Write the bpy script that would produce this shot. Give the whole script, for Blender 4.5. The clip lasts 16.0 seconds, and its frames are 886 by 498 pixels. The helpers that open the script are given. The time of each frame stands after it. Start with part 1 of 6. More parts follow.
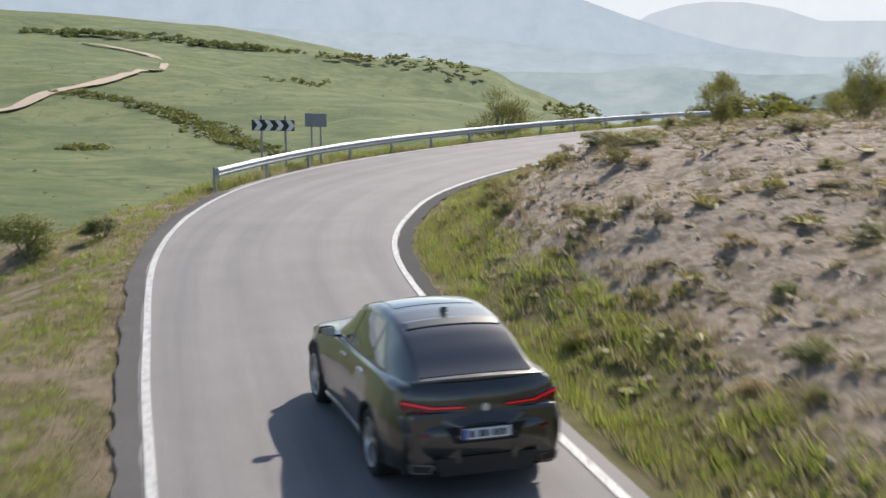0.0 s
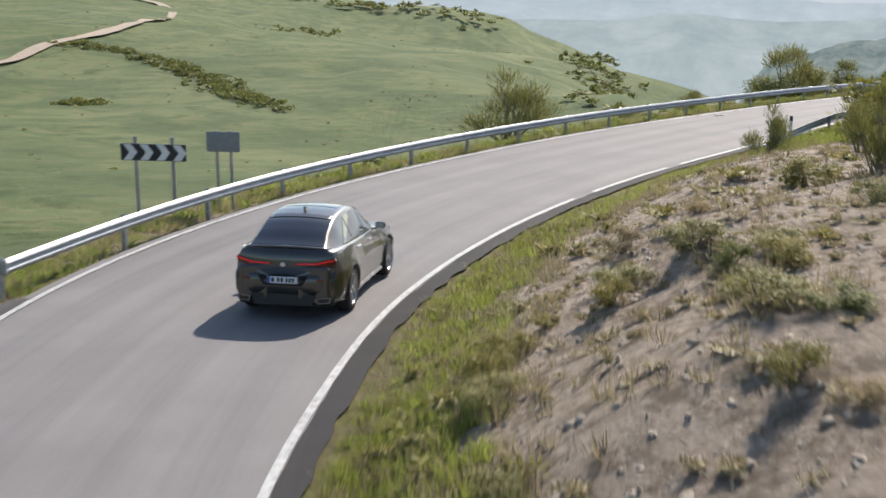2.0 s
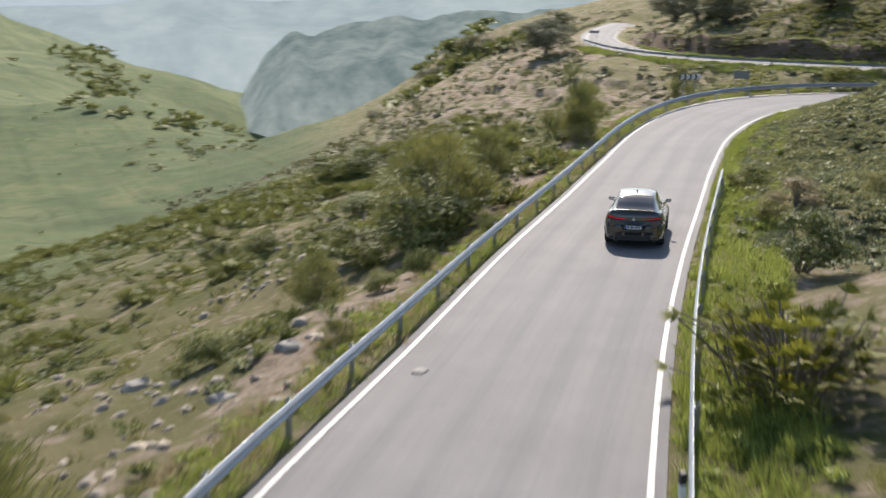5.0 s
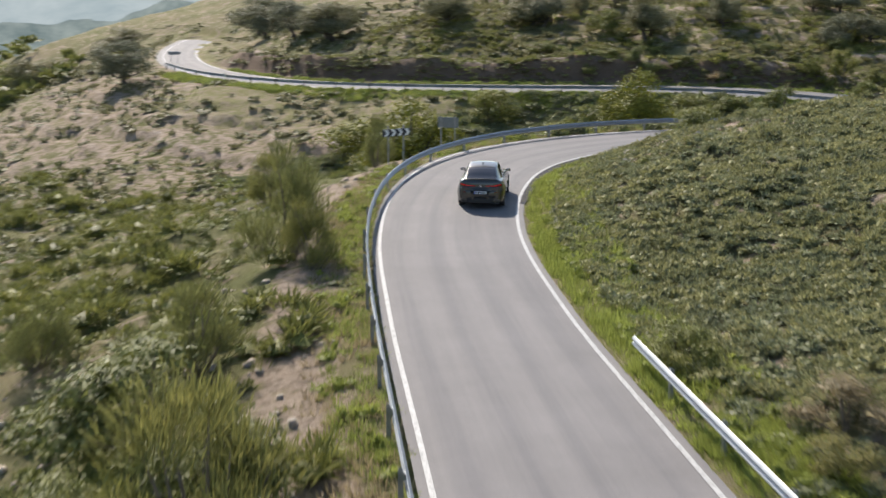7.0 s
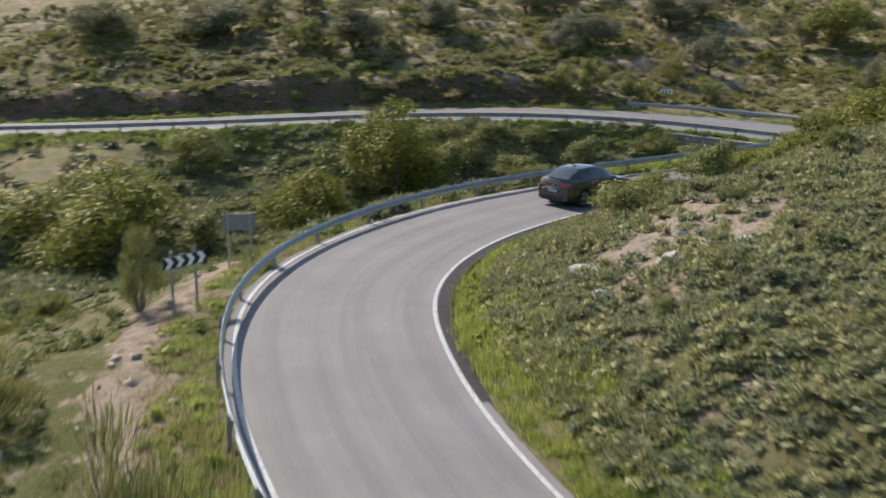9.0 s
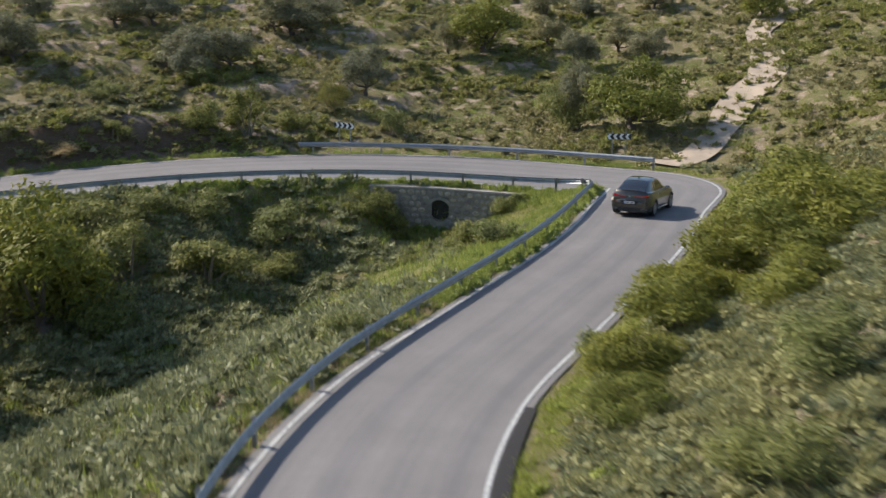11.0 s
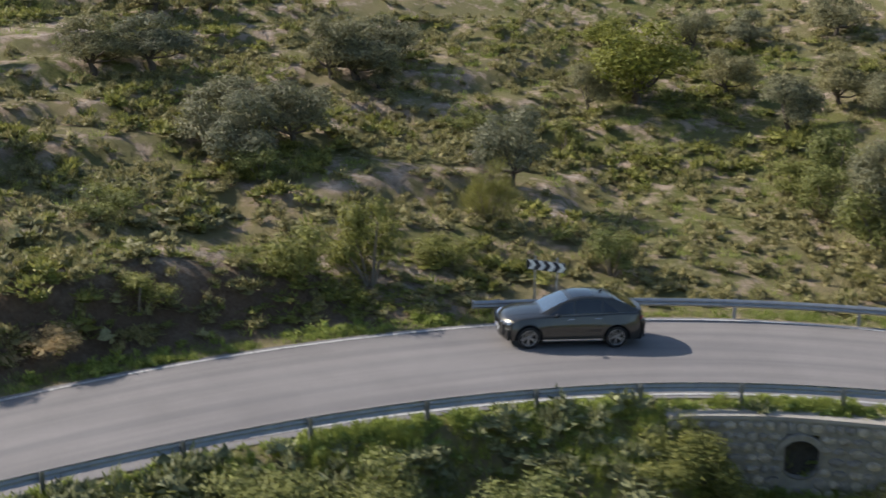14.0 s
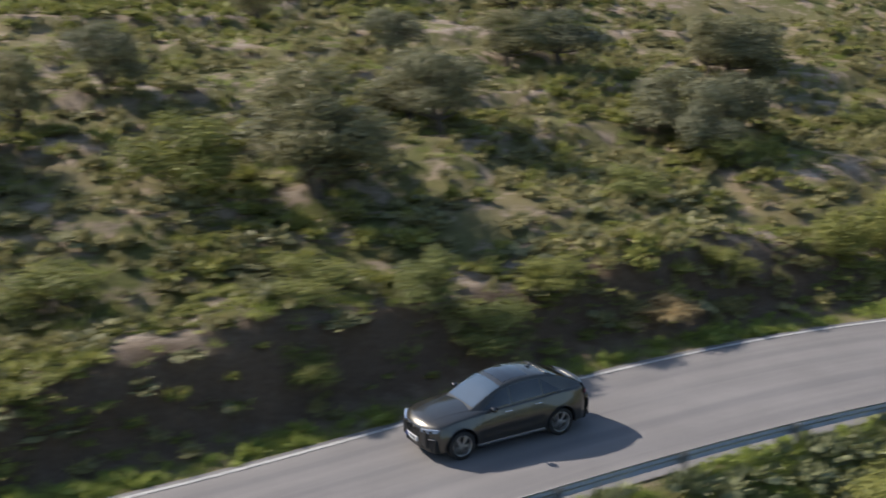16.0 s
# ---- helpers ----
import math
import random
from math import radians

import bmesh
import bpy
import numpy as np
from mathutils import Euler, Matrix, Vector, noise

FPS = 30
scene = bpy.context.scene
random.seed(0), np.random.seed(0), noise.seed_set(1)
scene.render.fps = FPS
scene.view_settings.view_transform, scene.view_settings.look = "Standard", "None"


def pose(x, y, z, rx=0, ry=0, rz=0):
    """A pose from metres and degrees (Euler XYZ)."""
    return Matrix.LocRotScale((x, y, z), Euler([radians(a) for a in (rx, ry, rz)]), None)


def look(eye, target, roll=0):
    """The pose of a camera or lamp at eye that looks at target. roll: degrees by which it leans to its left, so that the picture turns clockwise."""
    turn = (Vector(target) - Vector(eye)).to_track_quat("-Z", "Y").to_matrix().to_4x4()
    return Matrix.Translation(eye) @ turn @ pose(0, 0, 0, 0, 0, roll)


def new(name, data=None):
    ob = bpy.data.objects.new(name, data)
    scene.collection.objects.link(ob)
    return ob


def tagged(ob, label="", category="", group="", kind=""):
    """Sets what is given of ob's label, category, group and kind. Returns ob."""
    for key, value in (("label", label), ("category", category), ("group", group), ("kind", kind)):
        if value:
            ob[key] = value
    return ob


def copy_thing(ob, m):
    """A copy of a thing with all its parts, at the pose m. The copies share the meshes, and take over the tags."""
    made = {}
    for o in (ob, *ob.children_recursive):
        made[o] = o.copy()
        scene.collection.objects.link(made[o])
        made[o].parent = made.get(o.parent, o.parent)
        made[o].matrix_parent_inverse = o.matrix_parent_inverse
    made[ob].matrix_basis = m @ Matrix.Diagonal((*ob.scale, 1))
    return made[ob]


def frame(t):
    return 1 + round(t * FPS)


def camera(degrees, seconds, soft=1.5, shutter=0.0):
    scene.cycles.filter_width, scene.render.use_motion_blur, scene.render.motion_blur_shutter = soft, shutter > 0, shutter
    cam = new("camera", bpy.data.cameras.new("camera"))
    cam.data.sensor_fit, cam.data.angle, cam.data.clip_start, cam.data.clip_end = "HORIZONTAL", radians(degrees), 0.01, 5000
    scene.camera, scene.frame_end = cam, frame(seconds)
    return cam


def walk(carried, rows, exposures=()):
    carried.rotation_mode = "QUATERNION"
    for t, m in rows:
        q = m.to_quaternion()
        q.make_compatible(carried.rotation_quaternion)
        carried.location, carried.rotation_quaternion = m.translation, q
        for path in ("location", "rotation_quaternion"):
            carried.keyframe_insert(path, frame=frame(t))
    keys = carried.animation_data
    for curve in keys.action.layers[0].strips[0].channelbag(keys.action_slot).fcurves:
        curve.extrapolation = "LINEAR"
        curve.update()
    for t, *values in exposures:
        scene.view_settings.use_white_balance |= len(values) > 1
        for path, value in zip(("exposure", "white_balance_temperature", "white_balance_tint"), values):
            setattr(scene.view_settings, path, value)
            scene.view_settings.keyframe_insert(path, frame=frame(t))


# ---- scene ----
cam = camera(38.61, 16.0, shutter=0.5)
PATH = [
    (0.0, -1.95, -10.5, 5.84, 78.433, -0.293, 0.06),
    (0.5, -1.624, -4.972, 5.956, 77.957, -0.142, 1.118),
    (1.0, -1.32, 0.282, 5.939, 76.703, -0.135, 1.134),
    (1.5, -1.113, 4.638, 5.919, 76.116, -0.128, 1.116),
    (2.0, -0.91, 8.863, 5.929, 76.083, -0.118, 0.71),
    (2.5, -0.82, 13.233, 5.943, 76.039, 0.032, -4.875),
    (3.0, -0.868, 17.923, 6.308, 75.951, 0.227, -5.579),
    (3.2, -0.819, 19.96, 6.45, 75.927, 0.341, -5.614),
    (5.3, 3.232, 51.488, 7.597, 75.208, 0.105, -24.987),
    (5.5, 3.76, 54.374, 7.581, 75.25, 0.158, -26.892),
    (6.0, 5.161, 61.495, 7.535, 75.3, -0.127, -31.322),
    (6.5, 7.277, 68.485, 7.343, 75.365, -0.137, -37.165),
    (7.0, 9.963, 75.634, 7.095, 75.397, -0.1, -42.667),
    (7.5, 12.654, 81.977, 7.017, 75.355, -0.011, -47.34),
    (8.0, 15.974, 88.582, 6.871, 75.351, 0.08, -51.999),
    (8.5, 19.562, 94.617, 6.781, 75.236, 0.164, -56.488),
    (9.0, 23.844, 100.921, 6.729, 75.089, 0.193, -61.019),
    (9.5, 28.381, 106.438, 6.785, 74.905, 0.24, -67.165),
    (10.0, 33.312, 112.352, 6.805, 74.799, -0.154, -74.752),
    (10.2, 35.448, 114.478, 6.88, 74.709, -0.038, -77.36),
    (12.3, 61.304, 130.403, 7.281, 73.554, 0.277, -87.572),
    (12.5, 64.622, 131.666, 7.053, 73.54, 0.259, -87.691),
    (13.0, 72.617, 134.511, 6.873, 73.566, 0.091, -88.007),
    (13.5, 78.084, 136.891, 6.268, 73.822, -0.022, -88.32),
    (14.0, 81.724, 139.989, 5.772, 74.065, -0.099, -88.762),
    (14.5, 83.485, 143.547, 5.178, 74.429, -0.172, -89.23),
    (15.0, 83.434, 147.668, 4.811, 74.71, -0.105, -89.446),
    (15.5, 82.1, 152.526, 4.737, 74.697, -0.403, -87.999),
    (16.0, 78.955, 158.027, 4.575, 74.937, -0.19, -85.195),
]
walk(cam, [(r[0], pose(*r[1:])) for r in PATH])


# ---- sky, sun, exposure ----
SUN_AZ, SUN_EL = 23.0, 35.5  # degrees clockwise from +y, and up
world = bpy.data.worlds.new("sky")
scene.world = world
world.use_nodes = True
wn = world.node_tree.nodes
sky_tex = wn.new("ShaderNodeTexSky")
sky_tex.sky_type, sky_tex.sun_disc = "NISHITA", False
sky_tex.sun_elevation, sky_tex.sun_rotation = radians(SUN_EL), radians(SUN_AZ)
sky_tex.air_density, sky_tex.dust_density, sky_tex.ozone_density = 1.0, 0.8, 1.5
world.node_tree.links.new(sky_tex.outputs[0], wn["Background"].inputs[0])
wn["Background"].inputs[1].default_value = 0.11
sun_data = bpy.data.lights.new("sun", "SUN")
sun_data.energy, sun_data.angle, sun_data.color = 4.6, radians(0.6), (1.0, 0.91, 0.82)
sun = new("sun", sun_data)
sun.matrix_world = look((0, 0, 60), (-math.sin(radians(SUN_AZ)) * math.cos(radians(SUN_EL)) * 9,
                                     -math.cos(radians(SUN_AZ)) * math.cos(radians(SUN_EL)) * 9, 60 - math.sin(radians(SUN_EL)) * 9))
scene.view_settings.exposure = 0.44

ROAD_UPPER = [  # x, y, z, half width
    (-0.7, -45.0, 1.49, 2.77),
    (0.5, -29.5, 1.15, 2.68),
    (0.2, -15.1, 0.80, 2.61),
    (-1.5, -2.1, 0.43, 2.56),
    (-4.1, 9.3, 0.01, 2.60),
    (-5.9, 19.0, -0.34, 2.81),
    (-6.1, 27.2, -0.70, 3.23),
    (-5.1, 35.3, -1.13, 3.54),
    (-2.3, 44.1, -1.58, 3.63),
    (2.3, 53.6, -2.08, 3.59),
    (8.7, 63.8, -2.58, 3.56),
    (15.8, 74.1, -3.12, 3.13),
    (22.7, 83.9, -3.76, 3.00),
    (29.9, 93.7, -4.47, 2.89),
    (37.0, 103.3, -5.05, 2.82),
    (44.1, 112.2, -5.34, 2.85),
    (51.4, 119.3, -5.56, 3.03),
    (59.0, 124.2, -5.85, 3.12),
    (67.5, 126.2, -6.22, 2.99),
    (76.8, 125.6, -6.67, 2.83),
    (86.1, 123.0, -7.22, 2.74),
]
ROAD_LOWER = [  # x, y, z, half width
    (95.0, 120.3, -7.78, 2.74),
    (102.7, 118.5, -8.36, 2.81),
    (109.0, 117.5, -8.93, 2.92),
    (114.0, 116.5, -9.41, 3.07),
    (117.7, 116.0, -9.79, 3.24),
    (120.2, 117.0, -10.06, 3.42),
    (121.9, 120.0, -10.28, 3.59),
    (123.5, 124.7, -10.32, 3.70),
    (124.2, 131.0, -10.19, 3.72),
    (122.7, 138.6, -9.93, 3.65),
    (118.8, 147.2, -9.68, 3.45),
    (112.9, 156.2, -9.66, 3.19),
    (105.8, 165.7, -9.88, 3.00),
    (99.5, 176.3, -10.23, 2.87),
    (95.2, 188.1, -10.68, 2.79),
    (94.2, 201.3, -11.13, 2.75),
    (96.9, 215.8, -11.56, 2.73),
    (103.4, 231.5, -12.00, 2.72),
    (113.7, 248.0, -12.44, 2.71),
    (127.8, 265.1, -12.85, 2.71),
]
CAR_WAY = [  # seconds, metres along the road, metres to the left of its middle, degrees off its line
    (0.0, 34.81, -0.88, 3.5),
    (0.5, 41.54, -0.92, -3.8),
    (1.0, 48.71, -1.15, -3.0),
    (1.5, 55.83, -1.41, -1.0),
    (2.0, 63.85, -1.78, 1.4),
    (2.5, 72.09, -1.87, 2.5),
    (3.0, 81.60, -1.91, 2.0),
    (3.2, 85.48, -1.90, 2.3),
    (5.3, 132.50, -1.00, 1.1),
    (5.5, 136.81, -0.96, -0.1),
    (6.0, 147.55, -1.00, 0.2),
    (6.5, 156.57, -1.08, 0.2),
    (7.0, 165.00, -1.37, -0.4),
    (7.5, 172.21, -2.02, -0.8),
    (8.0, 180.57, -2.66, 0.5),
    (8.5, 189.03, -2.02, 1.6),
    (9.0, 197.79, -1.03, -0.5),
    (12.3, 241.48, -1.57, -4.7),
    (12.5, 243.32, -2.01, -2.5),
    (13.0, 248.32, -2.32, -0.9),
    (13.5, 253.33, -1.85, -1.6),
    (14.0, 259.30, -1.76, -4.3),
    (14.5, 265.12, -1.64, -3.5),
    (15.0, 271.59, -1.42, -1.3),
    (15.5, 277.95, -1.36, -1.9),
    (16.0, 285.31, -1.07, -2.9),
]

# ---- small builders ----
def node_mat(name):
    m = bpy.data.materials.new(name)
    m.use_nodes = True
    return m, m.node_tree.nodes, m.node_tree.links


def ramp(nodes, links, src, stops):
    r = nodes.new("ShaderNodeValToRGB")
    while len(r.color_ramp.elements) < len(stops):
        r.color_ramp.elements.new(0.5)
    for e, (p, c) in zip(r.color_ramp.elements, stops):
        e.position, e.color = p, (*c, 1)
    links.new(src, r.inputs[0])
    return r.outputs[0]


def noise_tex(nodes, links, scale, detail=6, rough=0.6, vec=None, distort=0.0):
    n = nodes.new("ShaderNodeTexNoise")
    n.inputs["Scale"].default_value, n.inputs["Detail"].default_value = scale, detail
    n.inputs["Roughness"].default_value, n.inputs["Distortion"].default_value = rough, distort
    if vec is None:
        vec = nodes.new("ShaderNodeNewGeometry").outputs["Position"]
    links.new(vec, n.inputs["Vector"])
    return n.outputs["Fac"]


def mixc(nodes, links, fac, a, b, mode="MIX"):
    m = nodes.new("ShaderNodeMix")
    m.data_type, m.blend_type = "RGBA", mode
    for sock, val in ((m.inputs[0], fac), (m.inputs[6], a), (m.inputs[7], b)):
        if isinstance(val, (int, float)):
            sock.default_value = val
        elif isinstance(val, tuple):
            sock.default_value = (*val, 1)
        else:
            links.new(val, sock)
    return m.outputs[2]


def bump(nodes, links, bsdf, height, strength, distance):
    b = nodes.new("ShaderNodeBump")
    b.inputs["Strength"].default_value, b.inputs["Distance"].default_value = strength, distance
    links.new(height, b.inputs["Height"])
    links.new(b.outputs[0], bsdf.inputs["Normal"])


def plain(name, color, rough=0.5, metal=0.0, vary=0.12, scale=6.0, coat=0.0, bumpy=0.0):
    """A surface of one colour with slight blotches and grain in object space."""
    m, n, l = node_mat(name)
    b = n["Principled BSDF"]
    oc = n.new("ShaderNodeTexCoord").outputs["Object"]
    f = noise_tex(n, l, scale, 5, 0.6, oc)
    lo, hi = tuple(c * (1 - vary) for c in color), tuple(min(1, c * (1 + vary)) for c in color)
    l.new(ramp(n, l, f, [(0.3, lo), (0.7, hi)]), b.inputs["Base Color"])
    b.inputs["Roughness"].default_value, b.inputs["Metallic"].default_value = rough, metal
    b.inputs["Coat Weight"].default_value = coat
    if bumpy:
        bump(n, l, b, noise_tex(n, l, scale * 8, 4, 0.6, oc), bumpy, 0.01)
    return m


def mesh_object(name, verts, faces, material=None, smooth=False):
    me = bpy.data.meshes.new(name)
    me.from_pydata([tuple(v) for v in verts], [], [tuple(f) for f in faces])
    if material:
        me.materials.append(material)
    if smooth:
        me.polygons.foreach_set("use_smooth", [True] * len(me.polygons))
    me.update()
    return new(name, me)


def array_object(name, verts, faces, material, smooth=False):
    """A mesh from numpy arrays; all faces have the same number of corners."""
    me = bpy.data.meshes.new(name)
    k = faces.shape[1]
    me.vertices.add(len(verts))
    me.vertices.foreach_set("co", np.ascontiguousarray(verts, np.float32).ravel())
    me.loops.add(faces.size)
    me.loops.foreach_set("vertex_index", np.ascontiguousarray(faces, np.int32).ravel())
    me.polygons.add(len(faces))
    me.polygons.foreach_set("loop_start", np.arange(len(faces), dtype=np.int32) * k)
    if smooth:
        me.polygons.foreach_set("use_smooth", np.ones(len(faces), bool))
    me.materials.append(material)
    me.update(calc_edges=True)
    return new(name, me)


def part(name, bm, material, parent=None, label="", smooth=False):
    me = bpy.data.meshes.new(name)
    bm.normal_update()
    bm.to_mesh(me)
    bm.free()
    me.materials.append(material)
    if smooth:
        me.polygons.foreach_set("use_smooth", [True] * len(me.polygons))
    ob = new(name, me)
    ob.parent = parent
    return tagged(ob, label)


def box(bm, x0, x1, y0, y1, z0, z1, bevel=0.0, m=None):
    r = bmesh.ops.create_cube(bm, size=1.0)
    vs = r["verts"]
    for v in vs:
        v.co = Vector(((x0 + x1) / 2 + v.co.x * (x1 - x0), (y0 + y1) / 2 + v.co.y * (y1 - y0), (z0 + z1) / 2 + v.co.z * (z1 - z0)))
    if bevel:
        es = list({e for v in vs for e in v.link_edges})
        out = bmesh.ops.bevel(bm, geom=es, offset=bevel, segments=2, affect="EDGES", profile=0.5)
        vs = list({v for v in out["verts"]} | {v for v in vs if v.is_valid})
    if m is not None:
        bmesh.ops.transform(bm, matrix=m, verts=vs)
    return vs


# ---- the road's line ----
def spline(pts, m=16):
    pts = np.array(pts, float)
    e = np.vstack([2 * pts[0] - pts[1], pts, 2 * pts[-1] - pts[-2]])
    a, b, c, d = (e[i:len(e) - 3 + i][:, None] for i in range(4))
    u = (np.arange(m) / m)[None, :, None]
    q = 0.5 * (2 * b + (c - a) * u + (2 * a - 5 * b + 4 * c - d) * u ** 2 + (3 * b - a - 3 * c + d) * u ** 3)
    return np.vstack([q.reshape(-1, pts.shape[1]), pts[-1:]])


LINE = spline(ROAD_UPPER + ROAD_LOWER)
ALONG = np.concatenate([[0], np.cumsum(np.linalg.norm(np.diff(LINE[:, :2], axis=0), axis=1))])
ALONG = ALONG - ALONG[176] + 109.71
ROAD_END = float(ALONG[-1])


def road_at(s):
    """Middle, direction ahead, direction to the left (level) and half width at s metres along the road; s may be an array."""
    s = np.atleast_1d(np.asarray(s, float))
    f = lambda q: np.stack([np.interp(q, ALONG, LINE[:, k]) for k in range(3)], 1)
    t = f(s + 1.2) - f(s - 1.2)
    t /= np.linalg.norm(t, axis=1, keepdims=True)
    n = np.stack([-t[:, 1], t[:, 0], 0 * s], 1)
    n /= np.linalg.norm(n, axis=1, keepdims=True)
    return f(s), t, n, np.interp(s, ALONG, LINE[:, 3])


def beside(s, d, dz=0.0):
    """A point d metres to the left of the road's middle."""
    p, t, n, w = road_at(s)
    return (p + n * d + np.array([0, 0, dz]))[0]


# ---- the lie of the land: heights at a few dozen places ----
LAND_UPPER = [  # cut bank inside the first bend, and the verge beside it
    (2.0, 13.7, 1.5), (2.4, 21.7, 1.4), (3.1, 28.0, 1.3), (4.3, 33.2, 0.7), (5.9, 39.0, 0.2), (7.9, 47.0, -0.8), (11.3, 52.8, -1.6),
    (8.4, 1.0, 3.0), (16.4, 17.1, 3.4), (14.2, 35.5, 1.5), (21.0, 53.9, -0.9), (44.0, 35.5, 6.8), (67.0, 1.0, 10.8), (14.2, -27.7, 4.1), (-11.1, -1.3, -0.7), (-12.9, 17.1, -1.3),
    (-14.6, 33.2, -2.3), (-24.9, 5.6, -4.7), (-29.5, 35.5, -8.8), (-15.7, 53.9, -6.5), (-5.4, 67.7, -6.5), (-70.9, 12.5, -15.7), (32.5, 72.3, -2.6), (21.0, 75.8, -4.4), (-47.9, -56.5, -6.5), (44.0, -56.5, 7.3),
]
LAND_MIDDLE = [  # slope below the road, scrub hill inside the second bend
    (17.2, 91.9, -7.1), (27.2, 104.9, -6.8), (37.2, 119.9, -7.0), (8.2, 98.9, -10.0), (19.2, 123.9, -12.5), (32.2, 150.9, -15.5), (42.2, 164.9, -15.5), (3.2, 128.9, -17.5), (13.2, 163.9, -22.5),
    (33.2, 83.9, -5.2), (43.2, 97.9, -5.2), (47.2, 102.9, -4.9), (53.2, 109.4, -4.4), (58.2, 109.9, -3.1), (61.2, 110.9, -2.8), (69.2, 115.9, -3.3), (75.2, 110.9, -2.1), (67.2, 98.9, -2.7), (63.2, 78.9, -1.0),
    (85.2, 112.9, -4.1), (95.2, 110.9, -5.5), (104.2, 108.9, -7.5), (115.2, 106.9, -9.1), (93.2, 88.9, -2.5), (53.2, 130.9, -7.1), (68.2, 134.9, -9.0), (54.2, 148.9, -13.0), (81.2, 130.4, -7.5),
]
LAND_LOWER = [  # ravine inside the hairpin, terraces and olive slope beyond
    (95.2, 127.9, -8.7), (106.2, 125.4, -10.5), (113.2, 126.9, -12.7), (117.7, 130.9, -13.1), (105.2, 135.9, -14.3), (115.2, 139.9, -12.4), (93.2, 140.9, -14.5), (107.2, 150.9, -12.3), (99.2, 160.9, -12.5), (79.2, 148.9, -14.5),
    (83.2, 164.9, -13.0), (91.2, 176.9, -11.7), (69.2, 178.9, -14.5), (75.2, 198.9, -13.0), (76.2, 224.9, -16.0), (89.2, 238.9, -14.0), (129.2, 147.9, -8.7), (127.7, 152.9, -7.1), (124.2, 158.9, -6.5), (137.2, 153.9, -6.4), (145.2, 142.9, -6.7),
    (153.2, 144.9, -6.6), (164.2, 136.9, -5.7), (173.2, 121.9, -5.7), (145.2, 127.9, -10.3), (129.2, 110.9, -9.5),
]
LAND_FAR = [  # olive slope's crest, and the green valley
    (121.2, 172.9, -5.5), (131.2, 161.9, -4.8), (144.2, 158.9, -4.1), (109.2, 194.9, -7.0), (115.2, 218.9, -8.0), (193.2, 188.9, 4.5), (243.2, 148.9, 8.5), (218.2, 88.9, 7.5), (153.2, 88.9, -3.5), (163.2, 238.9, 1.5), (263.2, 298.9, 7.5), (193.2, 328.9, -8.5),
    (333.2, 58.9, 15.5), (123.2, 328.9, -18.5), (150.0, 400.0, -40.0), (23.2, 208.9, -33.5), (43.2, 258.9, -44.0), (-26.8, 158.9, -30.5), (-86.8, 118.9, -28.5), (-36.8, 258.9, -42.5), (63.2, 328.9, -48.0), (95.0, 329.0, -40.0), (75.0, 290.0, -41.0),
]
LAND_VALLEY = [
    (-135, 459, -53), (-184, 553, -47), (40, 700, -64), (-60, 350, -50), (60, 480, -54), (110, 420, -66), (165, 520, -105), (-400, 500, -38), (-300, 250, -30), (-143, 1250, -92), (-480, 1400, -55),
    (-130, 2000, -88), (-130, 2700, -230), (-720, 2300, -38), (-900, 3100, -160), (-380, 2150, -66), (60, 1500, -88), (90, 2100, -240), (112, 900, -75), (190, 1300, -190), (300, 2000, -320),
    (290, 900, -150), (200, 640, -140), (420, 700, -130), (-1500, 600, -10), (-800, -200, -30), (800, -100, 40), (0, -500, -10), (620, 400, 25), (0, 4500, -420), (1800, 3500, -300),
]
KNOTS = np.array(LAND_UPPER + LAND_MIDDLE + LAND_LOWER + LAND_FAR + LAND_VALLEY, float)
ROAD_KNOTS = np.array([beside(s, d * (road_at(s)[3][0] + 1.2)) for s in np.arange(ALONG[0] + 2, ROAD_END, 6.0) for d in (-1, 1)])


def tps_weights(k):
    d = np.linalg.norm(k[:, None, :2] - k[None, :, :2], axis=2)
    n = len(k)
    a = np.zeros((n + 3, n + 3))
    a[:n, :n] = d + np.eye(n) * -0.3
    a[:n, n], a[:n, n + 1:], a[n, :n], a[n + 1:, :n] = 1, k[:, :2], 1, k[:, :2].T
    return np.linalg.solve(a, np.concatenate([k[:, 2], [0, 0, 0]]))


ALL_KNOTS = np.vstack([KNOTS, ROAD_KNOTS])
TPS = tps_weights(ALL_KNOTS)


def value_noise(x, y, seed=0):
    """Smooth noise in -1..1 on numpy arrays."""
    xi, yi = np.floor(x).astype(np.int64), np.floor(y).astype(np.int64)
    fx, fy = x - xi, y - yi
    fx, fy = fx * fx * (3 - 2 * fx), fy * fy * (3 - 2 * fy)

    def h(a, b):
        v = (a * 374761393 + b * 668265263 + seed * 2147483647) & 0xFFFFFFFF
        v = ((v ^ (v >> 13)) * 1274126177) & 0xFFFFFFFF
        return ((v ^ (v >> 16)) & 0xFFFF) / 32767.5 - 1
    return (h(xi, yi) * (1 - fx) + h(xi + 1, yi) * fx) * (1 - fy) + (h(xi, yi + 1) * (1 - fx) + h(xi + 1, yi + 1) * fx) * fy


def fbm(x, y, scale, octaves=4, seed=0):
    v, amp = 0, 1.0
    for o in range(octaves):
        v = v + amp * value_noise(x * scale, y * scale, seed + o)
        scale, amp = scale * 2.03, amp * 0.5
    return v


def smooth01(a, b, v):
    t = np.clip((v - a) / (b - a), 0, 1)
    return t * t * (3 - 2 * t)


